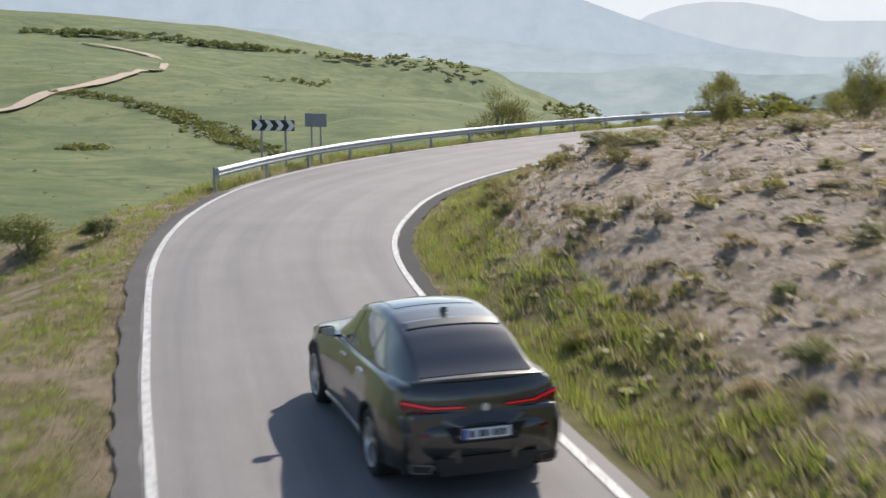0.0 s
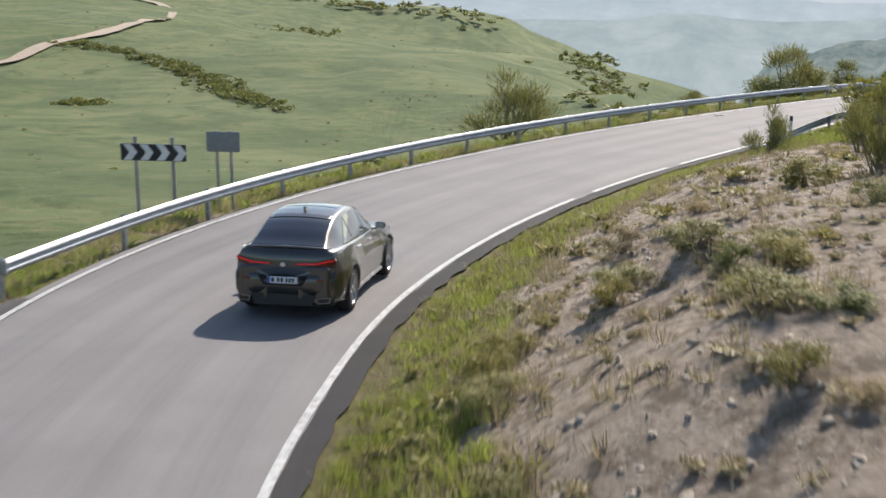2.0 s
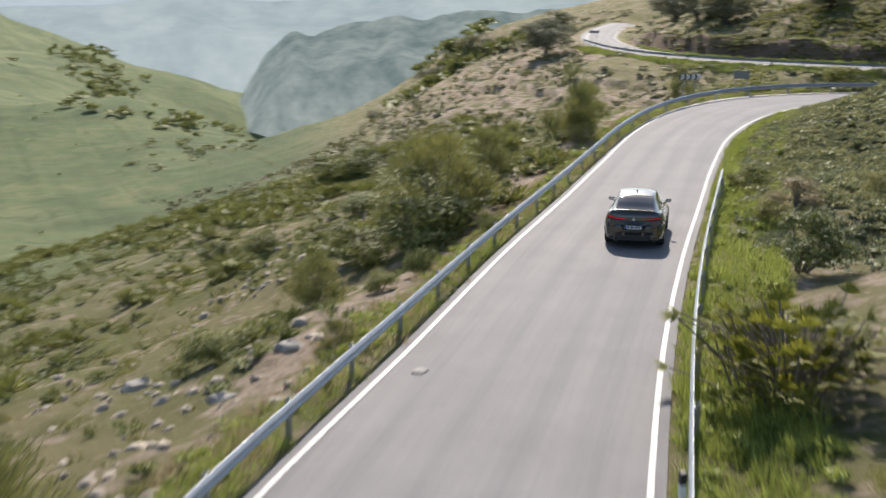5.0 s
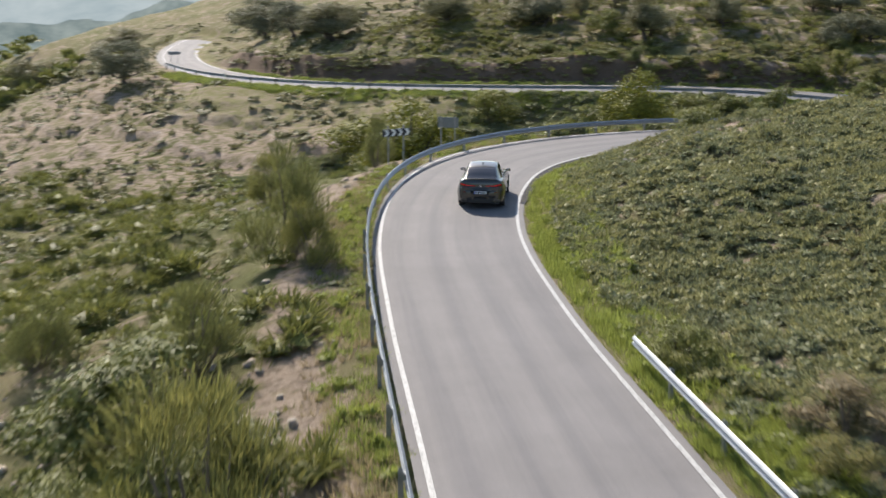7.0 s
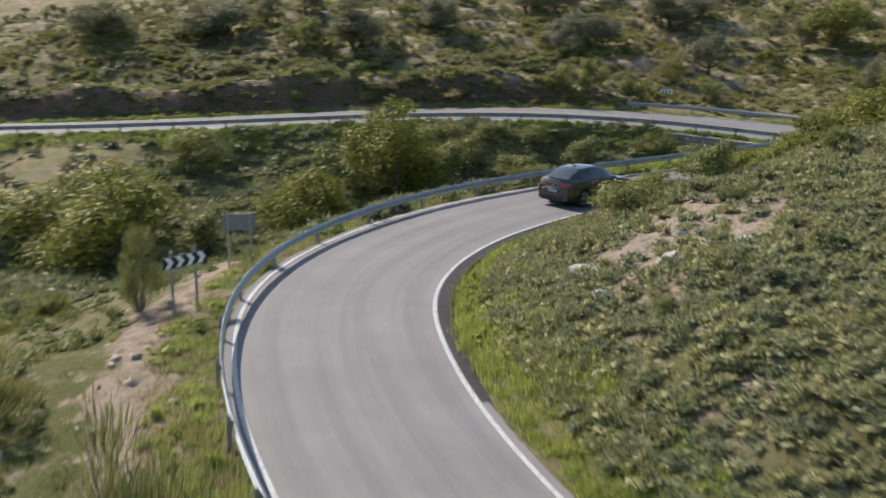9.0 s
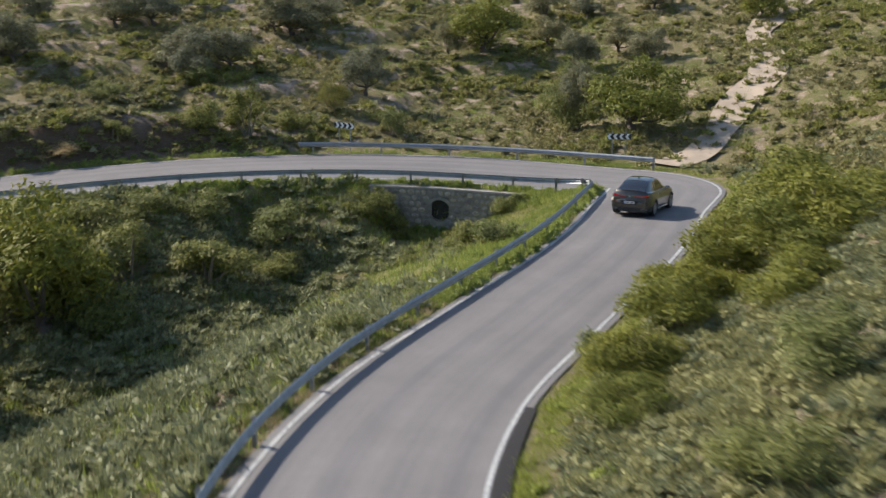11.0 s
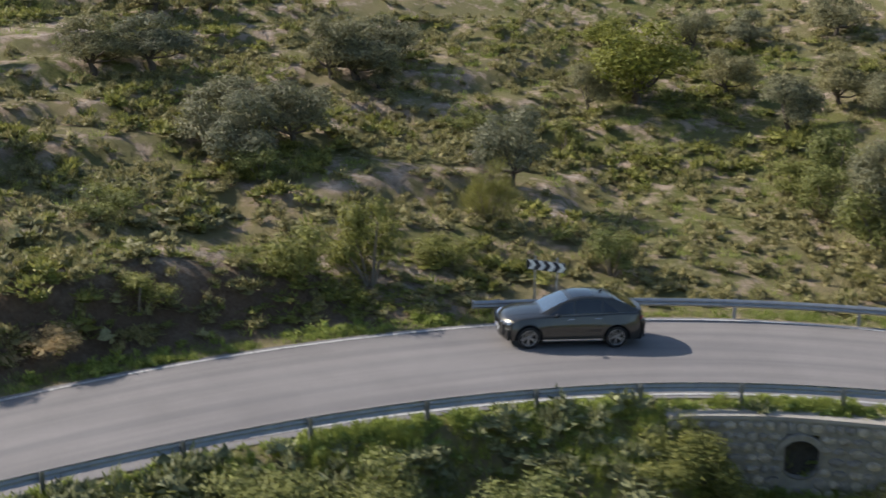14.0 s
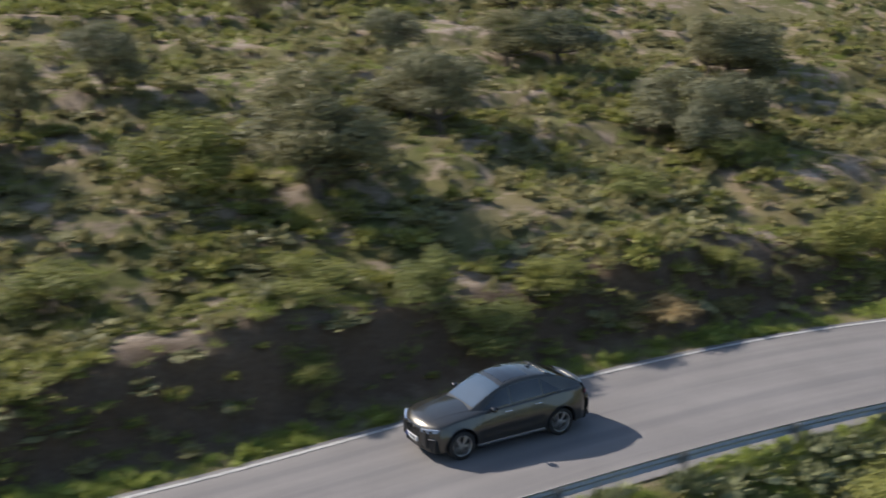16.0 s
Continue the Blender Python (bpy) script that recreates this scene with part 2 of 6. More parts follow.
def off_road(x, y):
    """Distance from the road's middle, half width and height there, signed side (left +) and metres along it."""
    out = [np.empty(len(x)) for _ in range(5)]
    for i in range(0, len(x), 20000):
        q = np.stack([x[i:i + 20000], y[i:i + 20000]], 1)
        d2 = ((q[:, None] - LINE[None, ::2, :2]) ** 2).sum(-1)
        k = d2.argmin(1) * 2
        k2 = np.clip(np.stack([k - 1, k, k + 1], 1), 0, len(LINE) - 2)
        best = np.full(len(q), 1e18)
        for c in range(3):
            a, b = LINE[k2[:, c]], LINE[k2[:, c] + 1]
            ab = b[:, :2] - a[:, :2]
            u = np.clip(((q - a[:, :2]) * ab).sum(1) / (ab ** 2).sum(1), 0, 1)
            p = a + (b - a) * u[:, None]
            e = q - p[:, :2]
            dd = (e ** 2).sum(1)
            m = dd < best
            best[m] = dd[m]
            side = np.sign(ab[:, 0] * e[:, 1] - ab[:, 1] * e[:, 0])
            for o, v in zip(out, (np.sqrt(dd), p[:, 3], p[:, 2], side, ALONG[k2[:, c]] + u * (ALONG[k2[:, c] + 1] - ALONG[k2[:, c]]))):
                o[i:i + 20000][m] = v[m]
    return out


def height(x, y, phase=False):
    x, y = np.asarray(x, float), np.asarray(y, float)
    base = np.empty(len(x))
    for i in range(0, len(x), 20000):
        q = np.stack([x[i:i + 20000], y[i:i + 20000]], 1)
        base[i:i + 20000] = np.linalg.norm(q[:, None] - ALL_KNOTS[None, :, :2], axis=2) @ TPS[:len(ALL_KNOTS)] + TPS[-3] + q @ TPS[-2:]
    d, w, rz, side, s = off_road(x, y)
    e = d - w
    rough = smooth01(0.8, 6.0, e)
    near = 1 - smooth01(200, 500, np.hypot(x - 60, y - 120))
    calm = 1 - 0.7 * (s < 105) * (side < 0)
    lumps = np.abs(fbm(x, y, 1 / 2.6, 3, 19)) * 0.22 * near
    z = base + rough * (lumps + fbm(x, y, 1 / 9.0, 4, 3) * 0.45 * near * calm + fbm(x, y, 1 / 1.7, 3, 9) * 0.10 * near + (fbm(x, y, 1 / 170.0, 4, 5) * 7.0 - 3.0 * np.maximum(0, 0.35 - np.abs(fbm(x, y, 1 / 90.0, 3, 61)))) * (1 - near))
    # old terraces on the olive slope and below the lower road
    terr = smooth01(8, 12, e) * (smooth01(116, 124, x) * (1 - smooth01(175, 210, x)) + smooth01(150, 158, y) * (1 - smooth01(100, 110, x)) * smooth01(62, 72, x)) * (1 - smooth01(215, 240, y)) * smooth01(120, 135, y)
    step = 1.25
    zz = z + fbm(x, y, 1 / 22.0, 3, 31) * 0.8
    u = zz / step
    fl = np.floor(u)
    if phase:
        return terr, u - fl
    z = z + terr * step * 0.55 * ((fl + smooth01(0.70, 0.98, u - fl)) - u)
    # steep earth bank on the outside of the lower road
    bank = smooth01(262, 274, s) * (1 - smooth01(345, 360, s)) * (side < 0)
    z = np.where(bank > 0, np.maximum(z, z * (1 - bank) + bank * (rz + 0.1 + smooth01(1.8, 3.9 + 0.5 * fbm(x, y, 1 / 4.0, 3, 78), e) * (2.2 + 0.7 * fbm(x, y, 1 / 7.0, 3, 77)))) * (e < 6.5) + z * (e >= 6.5), z)
    # earth and rock face of the first cut bank
    cut = smooth01(33, 44, s) * (1 - smooth01(80, 92, s)) * (side < 0)
    z = z + cut * smooth01(2.2, 3.6, e) * (1 - smooth01(5, 9, e)) * (0.05 + 0.16 * fbm(x, y, 1 / 2.3, 3, 51))
    shoulder = smooth01(0.85, 2.3, e)
    # the hollow before the culvert's wall
    hollow = smooth01(245.2, 250.6, s) * (1 - smooth01(254.8, 259.0, s)) * (side > 0)
    deep = np.minimum(z, rz - 0.1 - 2.35 * smooth01(1.15, 1.45, e) - 0.1 * e)
    z = np.where((hollow > 0) & (e < 10), z + (deep - z) * hollow * (1 - smooth01(3.5, 7, e)), z)
    shoulder = np.where(hollow > 0, shoulder * (1 - hollow) + hollow * smooth01(1.0, 1.3, e), shoulder)
    return (rz - 0.04 - 0.03 * smooth01(0.3, 1.0, e)) * (1 - shoulder) + z * shoulder


def path_lip(x, y):
    """0..1: trodden bare earth along the terraces' outer lips, broken in places."""
    terr, u = height(x, y, True)
    return terr * np.maximum(1 - smooth01(0.05, 0.13, u), smooth01(0.93, 0.98, u)) * smooth01(-0.75, -0.15, fbm(x, y, 1 / 9.0, 3, 301))


def spaced(lo, hi, step, reach_lo, reach_hi, grow=1.13):
    v = list(np.arange(lo, hi + 1e-6, step))
    g, a = step, v[0]
    left = []
    while a > reach_lo:
        g *= grow
        a -= g
        left.append(a)
    g, a = step, v[-1]
    right = []
    while a < reach_hi:
        g *= grow
        a += g
        right.append(a)
    return np.array(left[::-1] + v + right)

# ---- materials of the ground ----
def ground_material():
    """Dry pale earth, scrub green and meadow green, mixed by where the soil is bare."""
    m, n, l = node_mat("ground")
    b = n["Principled BSDF"]
    geo = n.new("ShaderNodeNewGeometry")
    att = n.new("ShaderNodeAttribute")
    att.attribute_name = "cover"
    sep = n.new("ShaderNodeSeparateColor")
    l.new(att.outputs["Color"], sep.inputs[0])
    big, mid, fine = noise_tex(n, l, 0.09, 5, 0.6), noise_tex(n, l, 0.8, 6, 0.65), noise_tex(n, l, 7.0, 5, 0.7)
    earth = mixc(n, l, ramp(n, l, mid, [(0.35, (0, 0, 0)), (0.65, (1, 1, 1))]), (0.33, 0.25, 0.18), (0.46, 0.37, 0.28))
    pale = mixc(n, l, ramp(n, l, sep.outputs[0], [(0.62, (0, 0, 0)), (0.74, (1, 1, 1))]), (0.46, 0.35, 0.255), (0.76, 0.66, 0.55))
    earth = mixc(n, l, ramp(n, l, fine, [(0.35, (0, 0, 0)), (0.7, (1, 1, 1))]), earth, pale)
    spots = noise_tex(n, l, 1.8, 5, 0.75)
    earth = mixc(n, l, ramp(n, l, spots, [(0.49, (0, 0, 0)), (0.60, (0.8, 0.8, 0.8))]), earth, (0.23, 0.18, 0.13))
    grass = mixc(n, l, ramp(n, l, fine, [(0.3, (0, 0, 0)), (0.7, (1, 1, 1))]), (0.10, 0.115, 0.032), (0.21, 0.205, 0.075))
    grass = mixc(n, l, ramp(n, l, big, [(0.4, (0, 0, 0)), (0.65, (1, 1, 1))]), grass, (0.27, 0.225, 0.12))
    field = mixc(n, l, ramp(n, l, noise_tex(n, l, 0.012, 6, 0.6), [(0.35, (0, 0, 0)), (0.62, (1, 1, 1))]), (0.095, 0.14, 0.052), (0.175, 0.21, 0.098))
    field = mixc(n, l, ramp(n, l, noise_tex(n, l, 0.15, 6, 0.7), [(0.40, (0, 0, 0)), (0.72, (1, 1, 1))]), field, (0.20, 0.195, 0.095))
    field = mixc(n, l, ramp(n, l, noise_tex(n, l, 0.055, 9, 0.78, None, 0.6), [(0.50, (0, 0, 0)), (0.64, (0.75, 0.75, 0.75))]), field, (0.062, 0.090, 0.040))
    field = mixc(n, l, ramp(n, l, noise_tex(n, l, 0.022, 3, 0.5, None, 1.2), [(0.42, (0, 0, 0)), (0.62, (0.55, 0.55, 0.55))]), field, (0.070, 0.105, 0.048))
    add = n.new("ShaderNodeMath")
    add.operation = "ADD"
    l.new(sep.outputs[0], add.inputs[0])
    sub = n.new("ShaderNodeMath")
    sub.operation, sub.inputs[1].default_value = "SUBTRACT", 0.5
    l.new(mid, sub.inputs[0])
    mul = n.new("ShaderNodeMath")
    mul.operation, mul.inputs[1].default_value = "MULTIPLY", 1.3
    l.new(sub.outputs[0], mul.inputs[0])
    l.new(mul.outputs[0], add.inputs[1])
    bare = ramp(n, l, add.outputs[0], [(0.42, (0, 0, 0)), (0.58, (1, 1, 1))])
    col = mixc(n, l, bare, grass, earth)
    lush = mixc(n, l, ramp(n, l, fine, [(0.3, (0, 0, 0)), (0.7, (1, 1, 1))]), (0.17, 0.17, 0.055), (0.31, 0.285, 0.12))
    lush = mixc(n, l, ramp(n, l, mid, [(0.42, (0, 0, 0)), (0.62, (1, 1, 1))]), lush, (0.32, 0.26, 0.165))
    col = mixc(n, l, sep.outputs[2], col, lush)
    # darker brown for the lower road's outer bank
    bank_brown = mixc(n, l, ramp(n, l, fine, [(0.3, (0, 0, 0)), (0.75, (1, 1, 1))]), (0.13, 0.088, 0.060), (0.24, 0.175, 0.12))
    col = mixc(n, l, att.outputs["Alpha"], col, bank_brown)
    col = mixc(n, l, sep.outputs[1], col, field)
    l.new(col, b.inputs["Base Color"])
    b.inputs["Roughness"].default_value = 0.95
    b.inputs["Specular IOR Level"].default_value = 0.15
    bump(n, l, b, noise_tex(n, l, 3.5, 9, 0.8), 1.0, 0.22)
    return m


def asphalt_material(name="asphalt", lo=0.175, hi=0.235, shine=0.35):
    m, n, l = node_mat(name)
    b = n["Principled BSDF"]
    stain, fine = noise_tex(n, l, 0.35, 6, 0.65), noise_tex(n, l, 60.0, 3, 0.7)
    col = ramp(n, l, stain, [(0.2, (lo * 1.05, lo, lo * 0.98)), (0.8, (hi * 1.05, hi, hi * 0.98))])
    col = mixc(n, l, ramp(n, l, fine, [(0.3, (0.75, 0.75, 0.75)), (0.7, (1.15, 1.15, 1.15))]), (0, 0, 0), col)
    # faint tyre tracks and seams along the road
    uv = n.new("ShaderNodeUVMap").outputs[0]
    sep = n.new("ShaderNodeSeparateXYZ")
    l.new(uv, sep.inputs[0])
    wav = n.new("ShaderNodeMath")
    wav.operation = "COSINE"
    sc = n.new("ShaderNodeMath")
    sc.operation, sc.inputs[1].default_value = "MULTIPLY", 4.4
    l.new(sep.outputs[0], sc.inputs[0])
    l.new(sc.outputs[0], wav.inputs[0])
    map_ = n.new("ShaderNodeMapping")
    map_.inputs["Scale"].default_value = (2.2, 0.05, 1)
    l.new(uv, map_.inputs[0])
    streak = noise_tex(n, l, 1.0, 4, 0.6, map_.outputs[0])
    av = n.new("ShaderNodeMath")
    av.operation, av.inputs[1].default_value = "MULTIPLY_ADD", 0.12
    l.new(wav.outputs[0], av.inputs[0])
    l.new(streak, av.inputs[2])
    tone = ramp(n, l, av.outputs[0], [(0.28, (0.83, 0.83, 0.85)), (0.5, (0.97, 0.965, 0.96)), (0.74, (1.07, 1.06, 1.045))])
    col = mixc(n, l, 1.0, col, tone, "MULTIPLY")
    l.new(col, b.inputs["Base Color"])
    b.inputs["Roughness"].default_value = 0.8
    b.inputs["Specular IOR Level"].default_value = shine
    bump(n, l, b, fine, 0.35, 0.004)
    return m


def paint_material():
    m, n, l = node_mat("road_paint")
    b = n["Principled BSDF"]
    f = noise_tex(n, l, 9.0, 6, 0.75)
    l.new(ramp(n, l, f, [(0.36, (0.22, 0.22, 0.215)), (0.52, (0.50, 0.50, 0.48)), (0.8, (0.64, 0.64, 0.61))]), b.inputs["Base Color"])
    b.inputs["Roughness"].default_value = 0.6
    bump(n, l, b, noise_tex(n, l, 60.0, 3), 0.3, 0.004)
    return m


GROUND, ASPHALT, DARK_ASPHALT, PAINT, GRAVEL_EDGE = ground_material(), asphalt_material(), asphalt_material("edge_asphalt", 0.036, 0.062, 0.12), paint_material(), asphalt_material("gravel_edge", 0.075, 0.125, 0.1)
STEEL = plain("galvanised_steel", (0.36, 0.38, 0.40), 0.5, 0.7, 0.14, 3.0)
POST_STEEL = plain("post_steel", (0.33, 0.34, 0.35), 0.5, 0.7, 0.2, 5.0)

# ---- ground ----
gx, gy = spaced(-26, 165, 0.65, -4600, 4600, 1.15), spaced(-16, 200, 0.65, -3000, 4700, 1.15)
X, Y = np.meshgrid(gx, gy)
fx, fy = X.ravel(), Y.ravel()
fz = height(fx, fy)
nx, ny = len(gx), len(gy)
i = np.arange(nx * ny).reshape(ny, nx)
quads = np.stack([i[:-1, :-1], i[:-1, 1:], i[1:, 1:], i[1:, :-1]], -1).reshape(-1, 4)
ground = tagged(array_object("ground", np.stack([fx, fy, fz], 1), quads, GROUND, True), "dry hillsides of pale earth, scrub and green meadow", "ground", kind="structure")


def bareness(x, y, e, side, s):
    """0 grown over .. 1 bare earth, and 0..1 meadow."""
    v = np.full(len(x), 0.42)
    v = np.where((side < 0) & (s < 100) & (e > 2.3) & (e < 60), 0.72, v)
    v = np.where((side < 0) & (s < 100) & (e <= 2.3), 0.36, v)
    v = np.where((side > 0) & (s < 70) & (e < 5), 0.52, v)
    v = np.where((side > 0) & (s > 95) & (s < 205) & (e >= 4.0), 0.37, v)
    v = np.where((side > 0) & (s > 105) & (s < 205) & (e > 1.6) & (e < 4.0), 0.64, v)
    v = np.where((side < 0) & (s > 100) & (s < 172) & (e < 3.0), 0.18, v)
    v = np.where((x > 60) & (x < 104) & (y > 150) & (y < 235), 0.52, v)
    v = np.where((side < 0) & (s > 105) & (s < 235) & (e > 2), 0.43, v)
    v = v + (0.66 - v) * (1 - smooth01(2.0, 4.5, np.hypot((x - 63.5) * 0.55, y - 113.0) + 1.2 * fbm(x, y, 1 / 2.5, 3, 191)))
    v = np.where((x > 122) & (y > 100), 0.41, v)
    v = np.where((side < 0) & (s > 262) & (s < 350) & (e < 6) & (e > 1.4), 0.75, v)
    v = np.where((side > 0) & (s > 205) & (s < 290), 0.16, v)
    far = smooth01(16, 60, e) * smooth01(-0.05, 0.12, -(x - (40 + (y - 150) * 0.30)) / 200) + smooth01(430, 520, y)
    wob = 0.5 * fbm(x, y, 1 / 2.0, 3, 141)
    lush = (side < 0) * (s < 105) * (1 - smooth01(1.4, 2.6, e + wob)) * 0.75 + (side < 0) * (s >= 105) * (s < 240) * (1 - smooth01(1.8 - 0.9 * (s > 172), 3.4 - 1.4 * (s > 172), e + wob))
    lush = lush + (side < 0) * (s >= 240) * (1 - smooth01(0.9, 1.7, e + wob)) + (side > 0) * (s > 205) * (s < 330) * 0.85 * (1 - smooth01(9, 17, e)) + (side > 0) * (s < 105) * 0.35 * (e < 4)
    bank_brown = (side < 0) * smooth01(258, 268, s) * (1 - smooth01(345, 362, s)) * smooth01(1.0, 1.6, e) * (1 - smooth01(3.2, 6.0, e + wob))
    return v, np.clip(far, 0, 1), np.clip(lush, 0, 1), bank_brown


gd, gw, grz, gside, gs = off_road(fx, fy)
bare, meadow, lush, bank_brown = bareness(fx, fy, gd - gw, gside, gs)
# steep faces lose their cover
sy_, sx_ = np.gradient(fz.reshape(ny, nx), gy, gx)
steep = smooth01(0.55, 0.95, np.hypot(sx_, sy_).ravel()) * (gd - gw > 3) * (np.hypot(fx - 90, fy - 140) < 130)
bare = bare + (0.47 - bare) * steep * (bare < 0.47)
lip = path_lip(fx, fy)
bare = bare + (0.72 - bare) * lip
ca = ground.data.color_attributes.new("cover", "FLOAT_COLOR", "POINT")
ca.data.foreach_set("color", np.stack([bare, meadow, lush, bank_brown], 1).astype(np.float32).ravel())


# ---- road ----
def ribbon(name, s, d0, d1, dz, material, crown=0.0):
    """A strip along the road from d0 to d1 metres left of its middle (arrays or numbers), with metric uv."""
    p, t, nrm, w = road_at(s)
    k = 7 if crown else 2
    rows = []
    for j in range(k):
        u = j / (k - 1)
        d = d0 + (d1 - d0) * u
        rows.append(p + nrm * np.reshape(d, (-1, 1)) * np.ones((len(s), 1)) + np.array([0, 0, dz]) + np.array([0, 0, 1]) * crown * (1 - (2 * u - 1) ** 2))
    v = np.stack(rows, 1).reshape(-1, 3)
    idx = np.arange(len(v)).reshape(len(s), k)
    f = np.stack([idx[:-1, :-1], idx[1:, :-1], idx[1:, 1:], idx[:-1, 1:]], -1).reshape(-1, 4)
    f = f[:, ::-1] if np.mean(np.asarray(d1) - np.asarray(d0)) > 0 else f
    ob = array_object(name, v, f, material, True)
    uv = ob.data.uv_layers.new(name="UVMap")
    dd = np.stack([np.broadcast_to(d0 + (d1 - d0) * j / (k - 1), s.shape) for j in range(k)], 1).ravel()
    ss = np.repeat(s, k)
    uv.data.foreach_set("uv", np.stack([dd, ss], 1)[f.ravel()].astype(np.float32).ravel())
    return ob


rs = np.arange(ALONG[0] + 1, ROAD_END - 1, 1.0)
rw = road_at(rs)[3]
road = tagged(ribbon("road", rs, -(rw + 0.30), rw + 0.30, 0.0, ASPHALT, 0.03), "winding grey asphalt mountain road", "road", kind="structure")
for side, name in ((1, "edge_line"), (-1, "edge_line")):
    breaks = [(ALONG[0], 79.0), (80.4, 88.0), (88.9, ROAD_END)] if side < 0 else [(ALONG[0], ROAD_END)]
    for a, b in breaks:
        s = np.arange(max(a, ALONG[0] + 1.5), min(b, ROAD_END - 2), 0.8)
        w = road_at(s)[3] - (0.72 * smooth01(258, 300, s) if side > 0 else 0.0)
        tagged(ribbon(name, s, side * (w - 0.062), side * (w + 0.072), 0.020, PAINT), "worn white painted line along the road's edge", "road marking", kind="structure")
s = np.arange(41.0, 101.0, 0.2)
w = road_at(s)[3]
tagged(ribbon("road_edge", s, -(w + 0.10 + 0.02 * fbm(s, 0 * s, 1.1, 2, 5)), -(w + 0.36 + 0.14 * np.sin((s - 41) / 60.1 * math.pi) ** 0.5 + 0.045 * fbm(s, 0 * s, 1.3, 4, 6)), 0.012, DARK_ASPHALT), "dark patched asphalt edge inside the bend", "road edge", kind="structure")
s = np.arange(ALONG[0] + 2, 62.0, 0.2)
w = road_at(s)[3]
tagged(ribbon("road_edge", s, w + 0.10 + 0.03 * fbm(s, 0 * s, 1.1, 2, 7), w + 0.46 + 0.05 * fbm(s, 0 * s, 1.5, 5, 8), 0.010, GRAVEL_EDGE), "dark crumbling asphalt shoulder beside the verge", "road edge", kind="structure")
s = np.arange(164.0, 196.0, 0.8)
w = road_at(s)[3]
tagged(ribbon("road_edge", s, -(w + 0.11), -(w + 0.34 + 0.26 * np.sin((s - 164) / 32 * math.pi) ** 0.5), 0.012, DARK_ASPHALT), "dark asphalt gutter inside the second bend", "road edge", kind="structure")

# ---- guard rails ----
W_PROFILE = [(0.00, 0.155), (0.010, 0.150), (0.030, 0.115), (0.078, 0.085), (0.080, 0.055), (0.030, 0.015), (0.010, 0.0), (0.030, -0.015), (0.080, -0.055), (0.078, -0.085), (0.030, -0.115), (0.010, -0.150), (0.0, -0.155)]


def guard_rail(label, s0, s1, gap, side, sink=False):
    """A W-shaped steel beam on posts every four metres, gap metres outside the white line; its waves face the road."""
    rail = tagged(new("guard_rail"), label, "guard rail", group="guard rails")
    s = np.arange(s0, s1 + 0.01, 0.8)
    p, t, n, w = road_at(s)
    z = np.full(len(s), 0.62)
    if sink:
        z = 0.62 - 0.62 * (1 - smooth01(0, 7, s - s0))
    mid = p + n * (side * (w + gap))[:, None]
    mid[:, 2] += z
    for _ in range(60):  # ease the tight inner bend
        mid[1:-1] = mid[1:-1] * 0.5 + (mid[:-2] + mid[2:]) * 0.25
    t = np.gradient(mid, axis=0)
    n = np.stack([-t[:, 1], t[:, 0], 0 * s], 1)
    n /= np.linalg.norm(n, axis=1, keepdims=True)
    prof = W_PROFILE + [(a - 0.006, b) for a, b in W_PROFILE[::-1]]
    v = np.stack([mid - n * side * a + np.array([0, 0, b]) for a, b in prof], 1)
    k = len(prof)
    idx = np.arange(len(s) * k).reshape(len(s), k)
    nxt = np.roll(idx, -1, 1)
    f = np.stack([idx[:-1], nxt[:-1], nxt[1:], idx[1:]], -1).reshape(-1, 4)
    beam = array_object("beam", v.reshape(-1, 3), f, STEEL)
    beam.parent = rail
    post_me = None
    for q in np.arange(s0 + 0.4, s1, 4.0):
        k_ = int(np.argmin(np.abs(s - q)))
        c = mid[k_] + n[k_] * side * 0.09 - np.array([0, 0, z[k_]])
        if sink and q - s0 < 6:
            continue
        if post_me is None:
            bm = bmesh.new()
            box(bm, -0.06, 0.06, -0.05, -0.044, -0.8, 0.80)
            box(bm, -0.06, -0.054, -0.044, 0.05, -0.8, 0.80)
            box(bm, 0.054, 0.06, -0.044, 0.05, -0.8, 0.80)
            box(bm, -0.05, 0.05, -0.10, -0.052, 0.52, 0.72)
            first = part("post", bm, POST_STEEL, rail)
            post_me = first.data
            ob = first
        else:
            ob = new("post", post_me)
            ob.parent = rail
        tt = t[k_]
        ob.matrix_basis = Matrix.Translation(c) @ Matrix.Rotation(math.atan2(tt[1], tt[0]) + (0 if side < 0 else math.pi), 4, "Z") @ Matrix.Rotation(math.pi, 4, "Z")
    # rounded end piece
    for q in ((s0,) if sink else (s0, s1)):
        bm = bmesh.new()
        c = road_at(q)
        box(bm, -0.05, 0.05, -0.08, 0.02, -0.17, 0.17, 0.03)
        e = part("end_piece", bm, STEEL, rail)
        tt = c[1][0]
        e.matrix_basis = Matrix.Translation(mid[0 if q == s0 else -1]) @ Matrix.Rotation(math.atan2(tt[1], tt[0]), 4, "Z")
    return rail


guard_rail("long galvanised steel guard rail on the valley side of the road", 61.9, 352.0, 0.60, 1)
guard_rail("short steel guard rail among roadside bushes", 95.9, 140.0, 0.75, -1, True)
guard_rail("steel guard rail on the outside of the hairpin", 241.0, 262.4, 0.75, -1)

